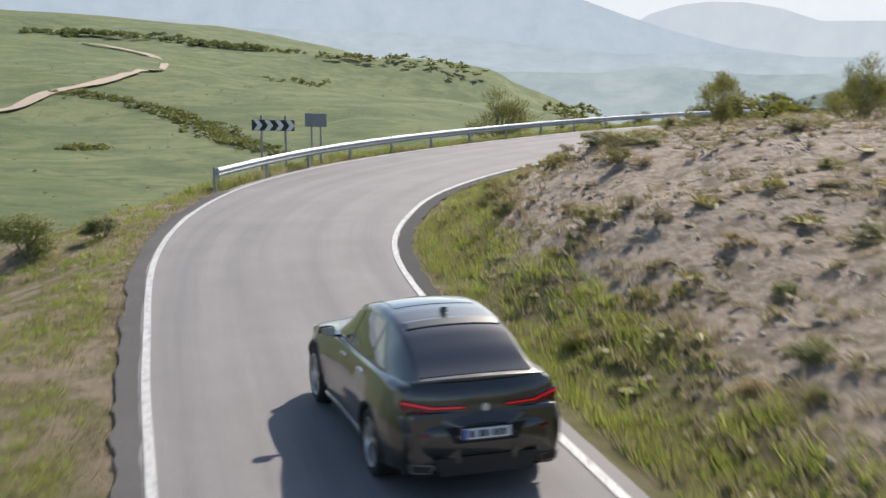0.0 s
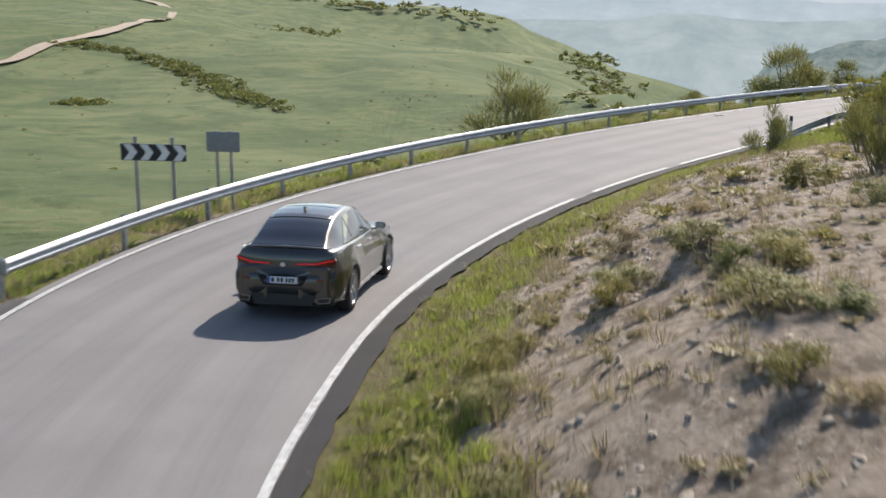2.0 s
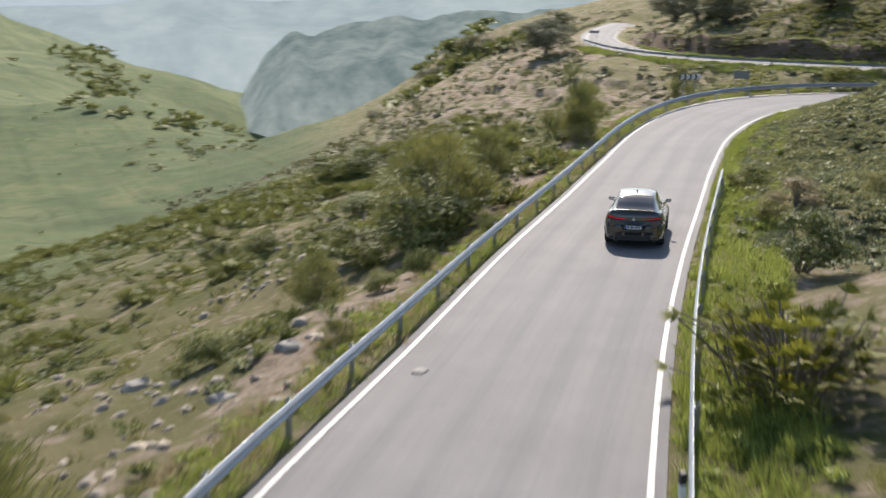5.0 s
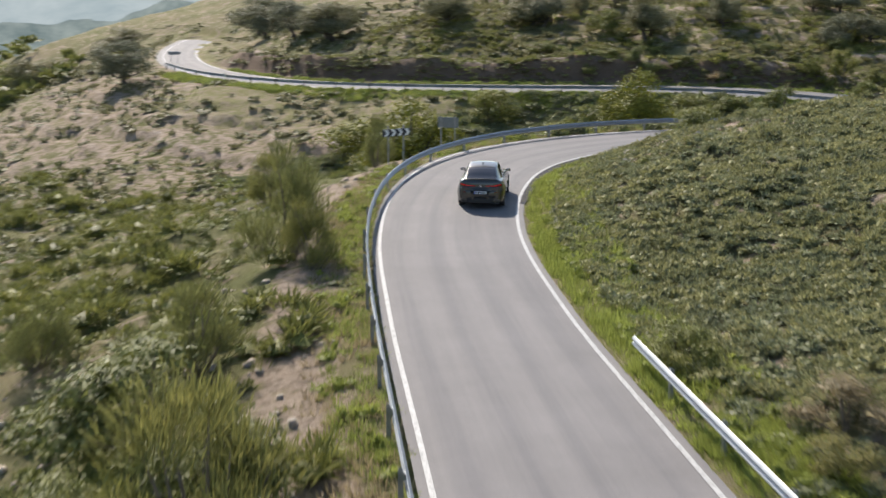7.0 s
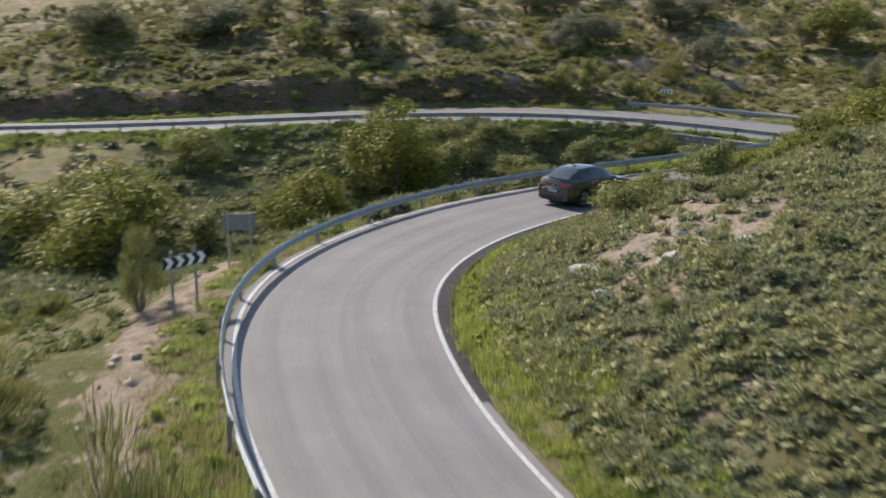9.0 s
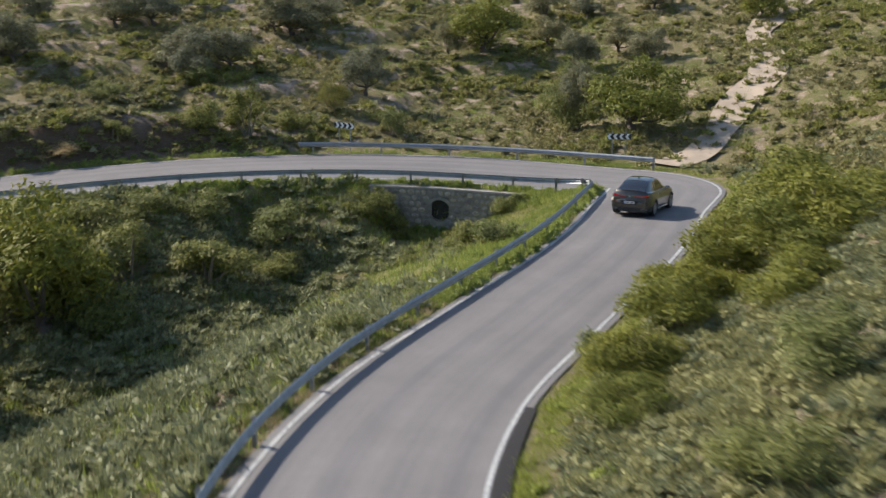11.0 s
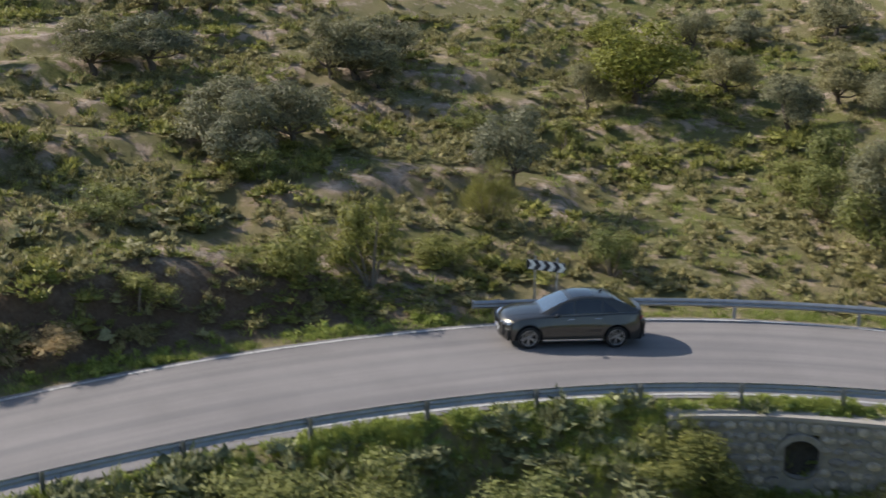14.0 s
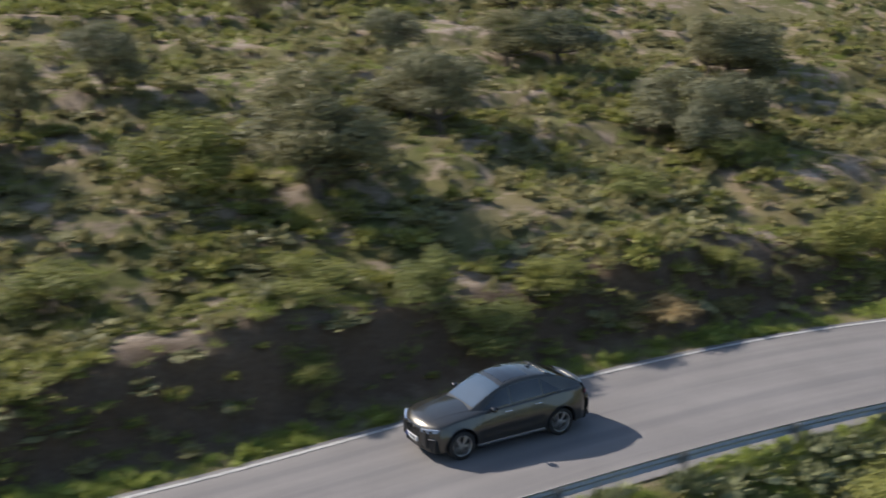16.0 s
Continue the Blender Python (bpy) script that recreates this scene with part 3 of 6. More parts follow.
# ---- where the larger plants stand: x, y, width, height ----
OLIVE_A = [
    (149.7, 160.3, 4.6, 3.3), (157.3, 148.3, 3.5, 4.4), (157.7, 145.5, 2.9, 2.5), (138.6, 150.2, 3.9, 3.9), (143.3, 137.9, 3.9, 4.7), (159.0, 132.7, 3.0, 3.4),
    (167.3, 157.5, 2.4, 2.0), (162.0, 123.7, 3.7, 3.4), (156.2, 121.1, 3.9, 3.9), (159.2, 117.3, 4.0, 3.6), (156.4, 114.8, 3.9, 3.5), (172.0, 124.4, 3.7, 3.3),
    (173.4, 120.0, 3.8, 2.9), (174.7, 113.5, 4.3, 3.4), (138.9, 121.0, 3.7, 5.4), (125.0, 166.6, 6.0, 5.4), (134.7, 162.8, 4.1, 4.6), (147.6, 166.6, 3.8, 2.9),
    (151.3, 157.5, 5.0, 3.1), (142.9, 148.6, 4.1, 3.8), (151.3, 174.8, 2.8, 2.5), (165.4, 160.7, 4.4, 2.6), (162.7, 145.4, 4.6, 3.2), (132.5, 177.2, 3.7, 3.7),
]
OLIVE_B = [
    (129.1, 179.9, 2.8, 3.5), (117.4, 191.5, 5.7, 4.8), (124.0, 181.4, 6.9, 4.4), (136.0, 164.5, 5.0, 3.7), (126.0, 166.6, 5.4, 3.9), (141.9, 151.6, 5.5, 4.0),
    (157.9, 146.8, 5.9, 3.9), (110.9, 206.3, 8.5, 5.9), (113.0, 217.4, 7.6, 5.5), (126.0, 244.9, 9.7, 6.5), (85.4, 214.5, 7.7, 6.1), (93.0, 273.3, 9.4, 6.3),
    (90.4, 287.0, 7.0, 4.2), (91.2, 309.9, 5.5, 3.0), (88.5, 247.2, 7.5, 5.6), (103.3, 247.3, 8.6, 4.8), (99.5, 262.2, 8.1, 5.1),
    (116.1, 228.6, 8.2, 5.0), (111.4, 207.7, 9.0, 4.9), (118.4, 192.5, 6.2, 3.9), (123.5, 182.7, 8.2, 4.5),
]
OAK_A = [
    (160.0, 129.6, 7.7, 4.9), (135.2, 117.1, 7.4, 6.4), (166.7, 103.8, 4.0, 4.0), (170.7, 129.9, 4.3, 2.7), (82.4, 161.2, 10.4, 5.8), (78.3, 154.7, 10.3, 7.4),
    (99.9, 146.6, 8.1, 7.5), (90.4, 148.8, 6.1, 5.8), (88.0, 113.5, 5.0, 3.4), (93.0, 112.5, 5.5, 3.6), (83.5, 110.5, 4.5, 2.8), (98.0, 111.0, 5.0, 3.0),
    (91.0, 148.0, 6.0, 4.5),
]
SHRUB_A = [
    (145.9, 123.0, 3.3, 2.6), (124.4, 171.5, 4.7, 3.4), (116.5, 165.6, 3.6, 1.6), (115.5, 173.4, 3.5, 1.9), (128.8, 143.8, 3.1, 4.0),
    (131.2, 140.8, 2.5, 2.2), (132.2, 134.0, 2.3, 2.5), (145.9, 121.1, 3.7, 4.6), (136.9, 121.4, 3.8, 4.1), (137.3, 149.4, 2.7, 1.9), (85.6, 152.1, 4.4, 3.3),
    (35.8, 154.9, 5.7, 4.0), (20.0, 93.6, 4.6, 3.0), (23.6, 97.2, 4.2, 2.6), (18.2, 96.4, 3.4, 2.2), (24.2, 113.4, 2.6, 1.1), (20.6, 99.7, 3.4, 2.5), (21.3, 89.5, 1.1, 1.3), (14.0, 106.0, 1.0, 1.2), (17.1, 99.5, 1.1, 1.1),
    (9.1, 80.2, 2.1, 1.5), (37.6, 95.9, 2.0, 1.3), (27.8, 79.4, 3.3, 2.3), (36.5, 89.5, 1.9, 1.3), (67.7, 117.2, 2.9, 1.6), (72.7, 115.2, 2.9, 2.0),
]
SHRUB_B = [
    (67.9, 113.1, 1.9, 0.9), (82.8, 128.9, 1.9, 1.3), (38.7, 122.8, 1.6, 1.1), (100.2, 125.9, 2.7, 1.7), (110.4, 130.3, 1.5, 1.1), (10.2, 43.6, 1.7, 1.7),
    (3.3, 22.5, 0.8, 0.4), (-12.5, 21.1, 2.0, 1.4), (-10.9, 22.2, 1.2, 0.7), (3.1, 6.0, 0.8, 0.5), (2.7, 4.5, 0.4, 0.3), 
    (-16.0, 94.8, 2.4, 1.4), (101.0, 150.0, 7.6, 7.0), (103.8, 146.4, 5.1, 3.9), (107.1, 140.7, 5.0, 2.7),
    (110.6, 138.3, 3.6, 1.8), (111.9, 145.8, 3.6, 1.8), (81.0, 120.5, 2.2, 1.3), (78.5, 119.5, 1.6, 1.4), (100.5, 124.8, 2.6, 1.6),
]
BROOM_A = [
    (21.6, 95.3, 5.4, 4.1), (37.1, 112.2, 2.7, 2.7), (13.4, 85.6, 2.5, 1.7), (11.5, 77.2, 1.3, 1.0), (55.2, 130.3, 2.3, 2.9), (37.8, 114.8, 4.1, 4.8),
    (45.2, 126.7, 3.5, 2.6), (1.5, 67.5, 5.0, 3.3), (15.6, 61.0, 2.0, 1.5),
]
PALM_A = [
    (19.1, 68.5, 4.0, 3.3),
]
DRY_A = [
    (35.2, 89.3, 2.7, 1.7), (1.0, 17.5, 0.8, 0.5), (1.9, 14.8, 0.6, 0.4),
]
FLOWER_A = [
    (33.2, 88.2, 1.5, 1.3), (2.7, 27.8, 1.1, 0.6), (3.8, 26.6, 0.9, 0.5), (2.7, 24.7, 0.7, 0.5), (-0.4, 23.8, 1.0, 0.6), (-0.5, 24.7, 0.8, 0.8),
    (2.6, 22.9, 1.1, 0.6),
]

FLOWER_B = [
    (3.6, 25.8, 0.9, 0.6), (6.2, 30.3, 0.8, 0.7), (1.3, 26.6, 0.7, 0.6), (-0.3, 25.9, 0.9, 0.7), (6.5, 35.2, 1.4, 0.9), (0.4, 26.6, 0.4, 0.3), (1.0, 14.7, 0.9, 0.5), (0.3, 9.3, 0.7, 0.5),
    (6.2, 15.8, 0.7, 0.4), (7.0, 22.1, 0.9, 0.5), (-0.5, 20.5, 0.8, 0.6), (1.7, 27.5, 1.0, 0.5), (2.4, 20.7, 0.7, 0.6), (39.1, 89.1, 1.2, 1.3),
]
SHRUB_D = [
    (3.0, 26.4, 0.7, 0.5), (20.4, 70.3, 3.0, 1.4), (0.6, 13.9, 0.5, 0.4), (3.4, 8.7, 0.5, 0.3), (5.1, 10.2, 0.6, 0.4), (38.0, 121.6, 1.6, 1.1), (23.2, 111.3, 2.2, 1.3), (25.2, 103.7, 5.6, 3.2),
    (17.0, 85.2, 1.2, 1.5), (17.4, 109.9, 2.1, 1.5), (15.8, 114.2, 2.0, 1.6), (36.6, 94.9, 1.8, 1.6), (15.0, 84.0, 1.3, 0.9), (56.1, 111.7, 1.0, 0.7), (127.8, 146.4, 2.9, 3.0), (142.6, 122.4, 3.3, 3.1),
    (113.7, 137.7, 4.5, 2.6), (113.5, 143.2, 3.3, 2.3), (109.0, 148.2, 4.8, 2.8), (152.5, 134.6, 2.2, 2.3), (152.8, 140.4, 3.3, 1.9),
]
BROOM_B = [
    (11.2, 57.9, 2.1, 2.1), (8.3, 36.2, 1.9, 2.0), (10.5, 27.5, 2.3, 2.1), (14.2, 89.2, 2.6, 1.8), (27.2, 114.4, 3.2, 2.5), (28.6, 106.5, 3.8, 2.7), (136.4, 139.2, 3.2, 2.8),
]
SHRUB_E = [
    (117.3, 159.8, 3.1, 2.0), (117.6, 161.4, 2.8, 2.2), (113.3, 164.9, 2.1, 1.8), (120.0, 157.8, 2.5, 1.1), (123.7, 151.6, 2.5, 1.6), (129.9, 154.6, 2.9, 1.6), (74.7, 111.3, 1.3, 1.1),
    (106.1, 144.6, 4.8, 3.7), (101.0, 144.6, 3.8, 3.2), (96.6, 162.8, 4.9, 4.0), (101.9, 125.8, 2.9, 1.9), (116.5, 128.5, 1.5, 1.0),
]
DRY_B = [
    (120.9, 154.0, 3.2, 1.4),
    (2.0, 30.7, 0.9, 0.7), (3.7, 32.6, 0.7, 0.4), (2.1, 13.3, 0.8, 0.5), (2.1, 5.4, 0.6, 0.4), (3.2, 11.2, 0.8, 0.4), (2.9, 20.1, 0.7, 0.4),
]

# ---- plants ----
rng = np.random.default_rng(7)


def leaf_material(name, dark, light, spread=0.5, trans=0.28, rough=0.6):
    m, n, l = node_mat(name)
    b = n["Principled BSDF"]
    geo = n.new("ShaderNodeNewGeometry")
    info = n.new("ShaderNodeObjectInfo")
    big = noise_tex(n, l, 0.45, 3, 0.5)
    a = n.new("ShaderNodeMath")
    a.operation, a.inputs[1].default_value = "MULTIPLY", spread
    l.new(geo.outputs["Random Per Island"], a.inputs[0])
    c = n.new("ShaderNodeMath")
    c.operation = "ADD"
    l.new(a.outputs[0], c.inputs[0])
    d = n.new("ShaderNodeMath")
    d.operation, d.inputs[1].default_value = "MULTIPLY", 1 - spread
    l.new(big, d.inputs[0])
    l.new(d.outputs[0], c.inputs[1])
    col = ramp(n, l, c.outputs[0], [(0.15, dark), (0.85, light)])
    fine = noise_tex(n, l, 11.0, 5, 0.75)
    col = mixc(n, l, 1.0, col, ramp(n, l, fine, [(0.36, (0.72, 0.72, 0.70)), (0.52, (1.02, 1.02, 1.0)), (0.66, (1.30, 1.28, 1.22))]), "MULTIPLY")
    tint = ramp(n, l, info.outputs["Random"], [(0.0, (0.82, 0.86, 0.9)), (1.0, (1.12, 1.06, 0.9))])
    col = mixc(n, l, 1.0, col, tint, "MULTIPLY")
    l.new(col, b.inputs["Base Color"])
    b.inputs["Roughness"].default_value = rough
    b.inputs["Specular IOR Level"].default_value = 0.25
    t = n.new("ShaderNodeBsdfTranslucent")
    l.new(col, t.inputs["Color"])
    mx = n.new("ShaderNodeMixShader")
    mx.inputs[0].default_value = trans
    l.new(b.outputs[0], mx.inputs[1])
    l.new(t.outputs[0], mx.inputs[2])
    l.new(mx.outputs[0], n["Material Output"].inputs["Surface"])
    return m


OLIVE_LEAF = leaf_material("olive_leaf", (0.110, 0.112, 0.062), (0.37, 0.355, 0.22))
OAK_LEAF = leaf_material("oak_leaf", (0.095, 0.110, 0.020), (0.35, 0.35, 0.068))
SHRUB_LEAF = leaf_material("shrub_leaf", (0.100, 0.115, 0.036), (0.35, 0.36, 0.118))
BROOM_LEAF = leaf_material("broom_leaf", (0.13, 0.138, 0.046), (0.36, 0.35, 0.13), trans=0.35)
PALM_LEAF = leaf_material("palm_leaf", (0.10, 0.12, 0.02), (0.36, 0.34, 0.06), trans=0.4)
FLOWER_LEAF = leaf_material("flower_leaf", (0.17, 0.165, 0.065), (0.52, 0.46, 0.18))
DRY_LEAF = leaf_material("dry_leaf", (0.24, 0.185, 0.110), (0.58, 0.48, 0.30), trans=0.4)
HEATH_LEAF = leaf_material("heath_leaf", (0.145, 0.155, 0.076), (0.46, 0.46, 0.25))
TUFT_LEAF = leaf_material("bank_tuft_leaf", (0.22, 0.19, 0.115), (0.52, 0.45, 0.29))
SCRUB_LEAF = leaf_material("scrub_leaf", (0.135, 0.130, 0.062), (0.43, 0.395, 0.195))
GRASS_LEAF = leaf_material("grass_leaf", (0.165, 0.205, 0.045), (0.46, 0.52, 0.16), trans=0.4)
PASTURE_LEAF = leaf_material("pasture_leaf", (0.37, 0.38, 0.17), (0.68, 0.66, 0.38), trans=0.42)
BARK = plain("bark", (0.115, 0.092, 0.072), 0.9, 0, 0.35, 9.0, 0, 0.8)
TWIG = plain("twig", (0.20, 0.165, 0.125), 0.9, 0, 0.3, 9.0)


def leaves(pts, nrm, size, aspect, r, up=0.25, corners=4):
    """One small leaf face at each point, turned roughly along nrm."""
    n = len(pts)
    d = nrm + r.normal(0, 0.55, (n, 3)) + np.array([0, 0, up])
    d /= np.linalg.norm(d, axis=1, keepdims=True)
    a = np.cross(d, r.normal(0, 1, (n, 3)))
    a /= np.linalg.norm(a, axis=1, keepdims=True)
    b = np.cross(d, a)
    s = (size * r.uniform(0.6, 1.4, n))[:, None]
    a, b = a * s, b * s * aspect
    fold = d * s * 0.25
    if corners == 3:
        return np.stack([pts - a, pts + b - fold, pts + a * 0.8 + b * 0.3], 1).reshape(-1, 3), np.arange(3 * n).reshape(-1, 3)
    v = np.stack([pts - a, pts + b * 0.9 - fold, pts + a, pts - b * 0.9 - fold], 1).reshape(-1, 3)
    return v, np.arange(4 * n).reshape(-1, 4)


def lobed(n, lobes, r, squash=0.8, fill=0.25):
    """Points and outward directions on a crown of unequal lobes in the box x, y in -0.5..0.5, z in 0..1."""
    k = r.choice(len(lobes), n, p=np.array([q[3] ** 2 for q in lobes]) / sum(q[3] ** 2 for q in lobes))
    L = np.array(lobes)[k]
    d = r.normal(0, 1, (n, 3))
    d /= np.linalg.norm(d, axis=1, keepdims=True)
    d[:, 2] = np.where(d[:, 2] < -0.45, -d[:, 2], d[:, 2])
    rad = L[:, 3] * (1 - fill * r.random(n) ** 2) * (1 + 0.16 * r.normal(0, 1, n))
    return L[:, :3] + d * rad[:, None] * np.array([1, 1, squash]), d


def crown_lobes(count, r, spread=0.34, low=0.35, high=0.8, size=(0.13, 0.22)):
    out = []
    for i in range(count):
        a, q = r.uniform(0, 2 * math.pi), spread * math.sqrt(r.random())
        z = low + (high - low) * (r.random() * (1 - 0.5 * (q / spread) ** 2))
        out.append((q * math.cos(a), q * math.sin(a), z, r.uniform(*size)))
    return out


def tube(path, radii, sides=7):
    path = np.array(path, float)
    v, f = [], []
    for i, (p, rr) in enumerate(zip(path, radii)):
        d = path[min(i + 1, len(path) - 1)] - path[max(i - 1, 0)]
        d /= np.linalg.norm(d)
        a = np.cross(d, (0.3, 1, 0.1))
        a /= np.linalg.norm(a)
        b = np.cross(d, a)
        for j in range(sides):
            t = 2 * math.pi * j / sides
            v.append(p + (a * math.cos(t) + b * math.sin(t)) * rr)
    for i in range(len(path) - 1):
        for j in range(sides):
            f.append((i * sides + j, i * sides + (j + 1) % sides, (i + 1) * sides + (j + 1) % sides, (i + 1) * sides + j))
    return np.array(v), np.array(f)


def joined(bits):
    vs, fs, o = [], [], 0
    for v, f in bits:
        vs.append(v)
        fs.append(f + o)
        o += len(v)
    return np.vstack(vs), np.vstack(fs)


def woody(lobes, r, base, n_limbs, trunk_top=0.38, girth=0.035, lean=0.06):
    """Tapered trunk and limbs that reach into the lobes."""
    top = np.array([r.uniform(-lean, lean), r.uniform(-lean, lean), trunk_top])
    mid = top * 0.5 + np.array([r.uniform(-0.03, 0.03), r.uniform(-0.03, 0.03), 0])
    bits = [tube([(0, 0, base), (mid[0] * 0.4, mid[1] * 0.4, 0.06), mid, top], [girth * 1.6, girth * 1.15, girth * 0.9, girth * 0.7], 8)]
    for q in lobes[:n_limbs]:
        e = np.array(q[:3])
        m = top * 0.45 + e * 0.55 + np.array([0, 0, -0.05])
        bits.append(tube([top * 0.85, m, e], [girth * 0.55, girth * 0.36, girth * 0.12], 6))
    return joined(bits)


def plant(name, label, category, pieces, group):
    """pieces: (part name, vertices, faces, material)."""
    ob = tagged(new(name), label, category, group=group)
    for pn, v, f, m in pieces:
        q = array_object(pn, v, f, m, pn in ("trunk", "stem"))
        q.parent = ob
    return ob


def inner_leaves(lobes, n, size, r):
    """Larger leaf bunches in the shade inside a crown, which close it."""
    p, d = lobed(n, [(a, b, c, q * 0.62) for a, b, c, q in lobes], r, 0.8, 0.6)
    p[:, 2] = np.maximum(p[:, 2], 0.02)
    return leaves(p, d, size, 0.8, r, 0.25, 3)


def make_tree(name, label, leaf, n, size, lobes_n, seed, group, aspect=0.55, low=0.4, spread=0.33):
    r = np.random.default_rng(seed)
    lobes = crown_lobes(lobes_n, r, spread, low, 0.84)
    p, d = lobed(n, lobes, r)
    v, f = joined([leaves(p, d, size, aspect, r, 0.25, 3), inner_leaves(lobes, 500, 0.045, r)])
    tv, tf = woody(lobes, r, -0.12, 6, trunk_top=low * 0.72)
    return plant(name, label, "tree", [("trunk", tv, tf, BARK), ("crown", v, f, leaf)], group)


def make_shrub(name, label, leaf, n, size, seed, group, aspect=0.6, lobes_n=9):
    r = np.random.default_rng(seed)
    lobes = crown_lobes(lobes_n, r, 0.36, 0.12, 0.72, (0.17, 0.27))
    p, d = lobed(n, lobes, r, 0.9, 0.4)
    p[:, 2] = np.maximum(p[:, 2], -0.03)
    v, f = joined([leaves(p, d, size, aspect, r, 0.4, 3), inner_leaves(lobes, 420, 0.055, r)])
    bits = [tube([(0, 0, -0.1), np.array(q[:3]) * (0.5, 0.5, 0.5), q[:3]], [0.025, 0.016, 0.006], 5) for q in lobes[:6]]
    sv, sf = joined(bits)
    return plant(name, label, "shrub", [("stem", sv, sf, TWIG), ("foliage", v, f, leaf)], group)


def make_broom(seed, group):
    """A wispy bush: a loose cloud of thin upright shoots on many slim stems."""
    r = np.random.default_rng(seed)
    lobes = crown_lobes(16, r, 0.36, 0.12, 0.85, (0.11, 0.20))
    n = 3600
    p, d = lobed(n, lobes, r, 1.25, 0.8)
    p[:, 2] = np.abs(p[:, 2])
    up = d * 0.55 + r.normal(0, 0.25, (n, 3)) + np.array([0, 0, 1.0]) + p * np.array([0.8, 0.8, 0])
    up /= np.linalg.norm(up, axis=1, keepdims=True)
    ln = r.uniform(0.03, 0.075, (n, 1))
    w = np.cross(up, r.normal(0, 1, (n, 3)))
    w = w / np.linalg.norm(w, axis=1, keepdims=True) * 0.0034
    v = np.stack([p - up * ln, p + w, p + up * ln, p - w], 1).reshape(-1, 3)
    bits = [tube([(0.05 * math.cos(k), 0.05 * math.sin(k), -0.08), np.array(lobes[k % 16][:3]) * (0.6, 0.6, 0.55), np.array(lobes[k % 16][:3]) + r.normal(0, 0.03, 3)], [0.012, 0.008, 0.003], 5) for k in range(16)]
    sv, sf = joined(bits)
    return plant("broom_bush", "tall wispy green broom bush on the dry slope", "shrub", [("stem", sv, sf, TWIG), ("foliage", v, np.arange(4 * n).reshape(-1, 4), BROOM_LEAF)], group)


def make_palm(seed, group):
    """A clump of stiff fan leaves: each fan is a set of narrow blades from one point."""
    r = np.random.default_rng(seed)
    vs, fs, st = [], [], []
    for i in range(210):
        a, el = r.uniform(0, 2 * math.pi), r.uniform(0.15, 1.35)
        d = np.array([math.cos(a) * math.cos(el), math.sin(a) * math.cos(el), math.sin(el)])
        root = np.array([math.cos(a), math.sin(a), 0]) * r.uniform(0.02, 0.34) + np.array([0, 0, r.uniform(0, 0.35)])
        hub = root + d * r.uniform(0.12, 0.36)
        st.append(tube([root, hub], [0.007, 0.005], 4))
        side = np.cross(d, (0, 0, 1.0))
        side /= np.linalg.norm(side)
        up = np.cross(side, d)
        for j in range(11):
            t = (j - 5) / 5 * 1.15
            b = d * math.cos(t) + side * math.sin(t) - up * 0.25 * abs(t)
            ln = 0.105 * r.uniform(0.8, 1.1)
            w = np.cross(b, up) * 0.008
            o = len(vs) * 1
            vs += [hub, hub + b * ln * 0.5 + w, hub + b * ln, hub + b * ln * 0.5 - w]
            fs.append((o, o + 1, o + 2, o + 3))
    sv, sf = joined(st)
    return plant("fan_palm", "low dwarf fan palm clump with yellow-green leaves", "palm", [("stem", sv, sf, TWIG), ("foliage", np.array(vs), np.array(fs), PALM_LEAF)], group)


def set_down(proto, rows, sink=0.06):
    """Copies of the given plants on the ground, one a row."""
    xs = np.array([[q[0], q[1]] for q in rows])
    zs = height(xs[:, 0], xs[:, 1])
    for i, ((x, y, w, h), z) in enumerate(zip(rows, zs)):
        src = proto[i % len(proto)]
        m = Matrix.Translation((x, y, z - sink)) @ Matrix.Rotation(rng.uniform(0, 6.28), 4, "Z") @ Matrix.Diagonal((w * 1.08, w * 1.08, h * 1.08, 1))
        copy_thing(src, m)


def drop(protos):
    for ob in protos:
        for q in list(ob.children_recursive) + [ob]:
            bpy.data.objects.remove(q)


olives = [make_tree("olive_tree", "grey-green olive tree on the scrub slope", OLIVE_LEAF, 6200, 0.024, 17, 11 + i, "olive trees", 0.6, 0.24, 0.34) for i in range(3)]
oaks = [make_tree("oak_tree", "dense round holm oak with yellow-green crown", OAK_LEAF, 7000, 0.022, 19, 31 + i, "oak trees", 0.7, 0.18, 0.36) for i in range(3)]
shrubs = [make_shrub("shrub", "dark green evergreen shrub on dry ground", SHRUB_LEAF, 3000, 0.028, 51 + i, "green shrubs") for i in range(3)]
flowers = [make_shrub("flowering_shrub", "low shrub with yellow-tipped twigs", FLOWER_LEAF, 2600, 0.024, 61 + i, "flowering shrubs") for i in range(2)]
dries = [make_shrub("dry_shrub", "dry brown twiggy shrub", DRY_LEAF, 2200, 0.026, 71 + i, "dry shrubs", 0.25) for i in range(2)]
brooms = [make_broom(81 + i, "broom bushes") for i in range(2)]
palms = [make_palm(91, "fan palms")]
set_down(olives, OLIVE_A + OLIVE_B)
OAK_B = [(*beside(a, -(road_at(a)[3][0] + out))[:2], w, h) for a, out, w, h in [(193, 2.9, 2.6, 1.5), (197, 2.8, 3.0, 1.7), (201, 3.2, 3.4, 2.1), (205, 3.0, 3.6, 2.5), (209, 3.4, 3.8, 2.7), (213, 3.2, 3.4, 2.4), (207, 6.0, 4.2, 2.9), (202, 6.4, 3.4, 2.2)]]  # thicket on the inner verge: along, out, width, height
set_down(oaks, OAK_A + OAK_B)
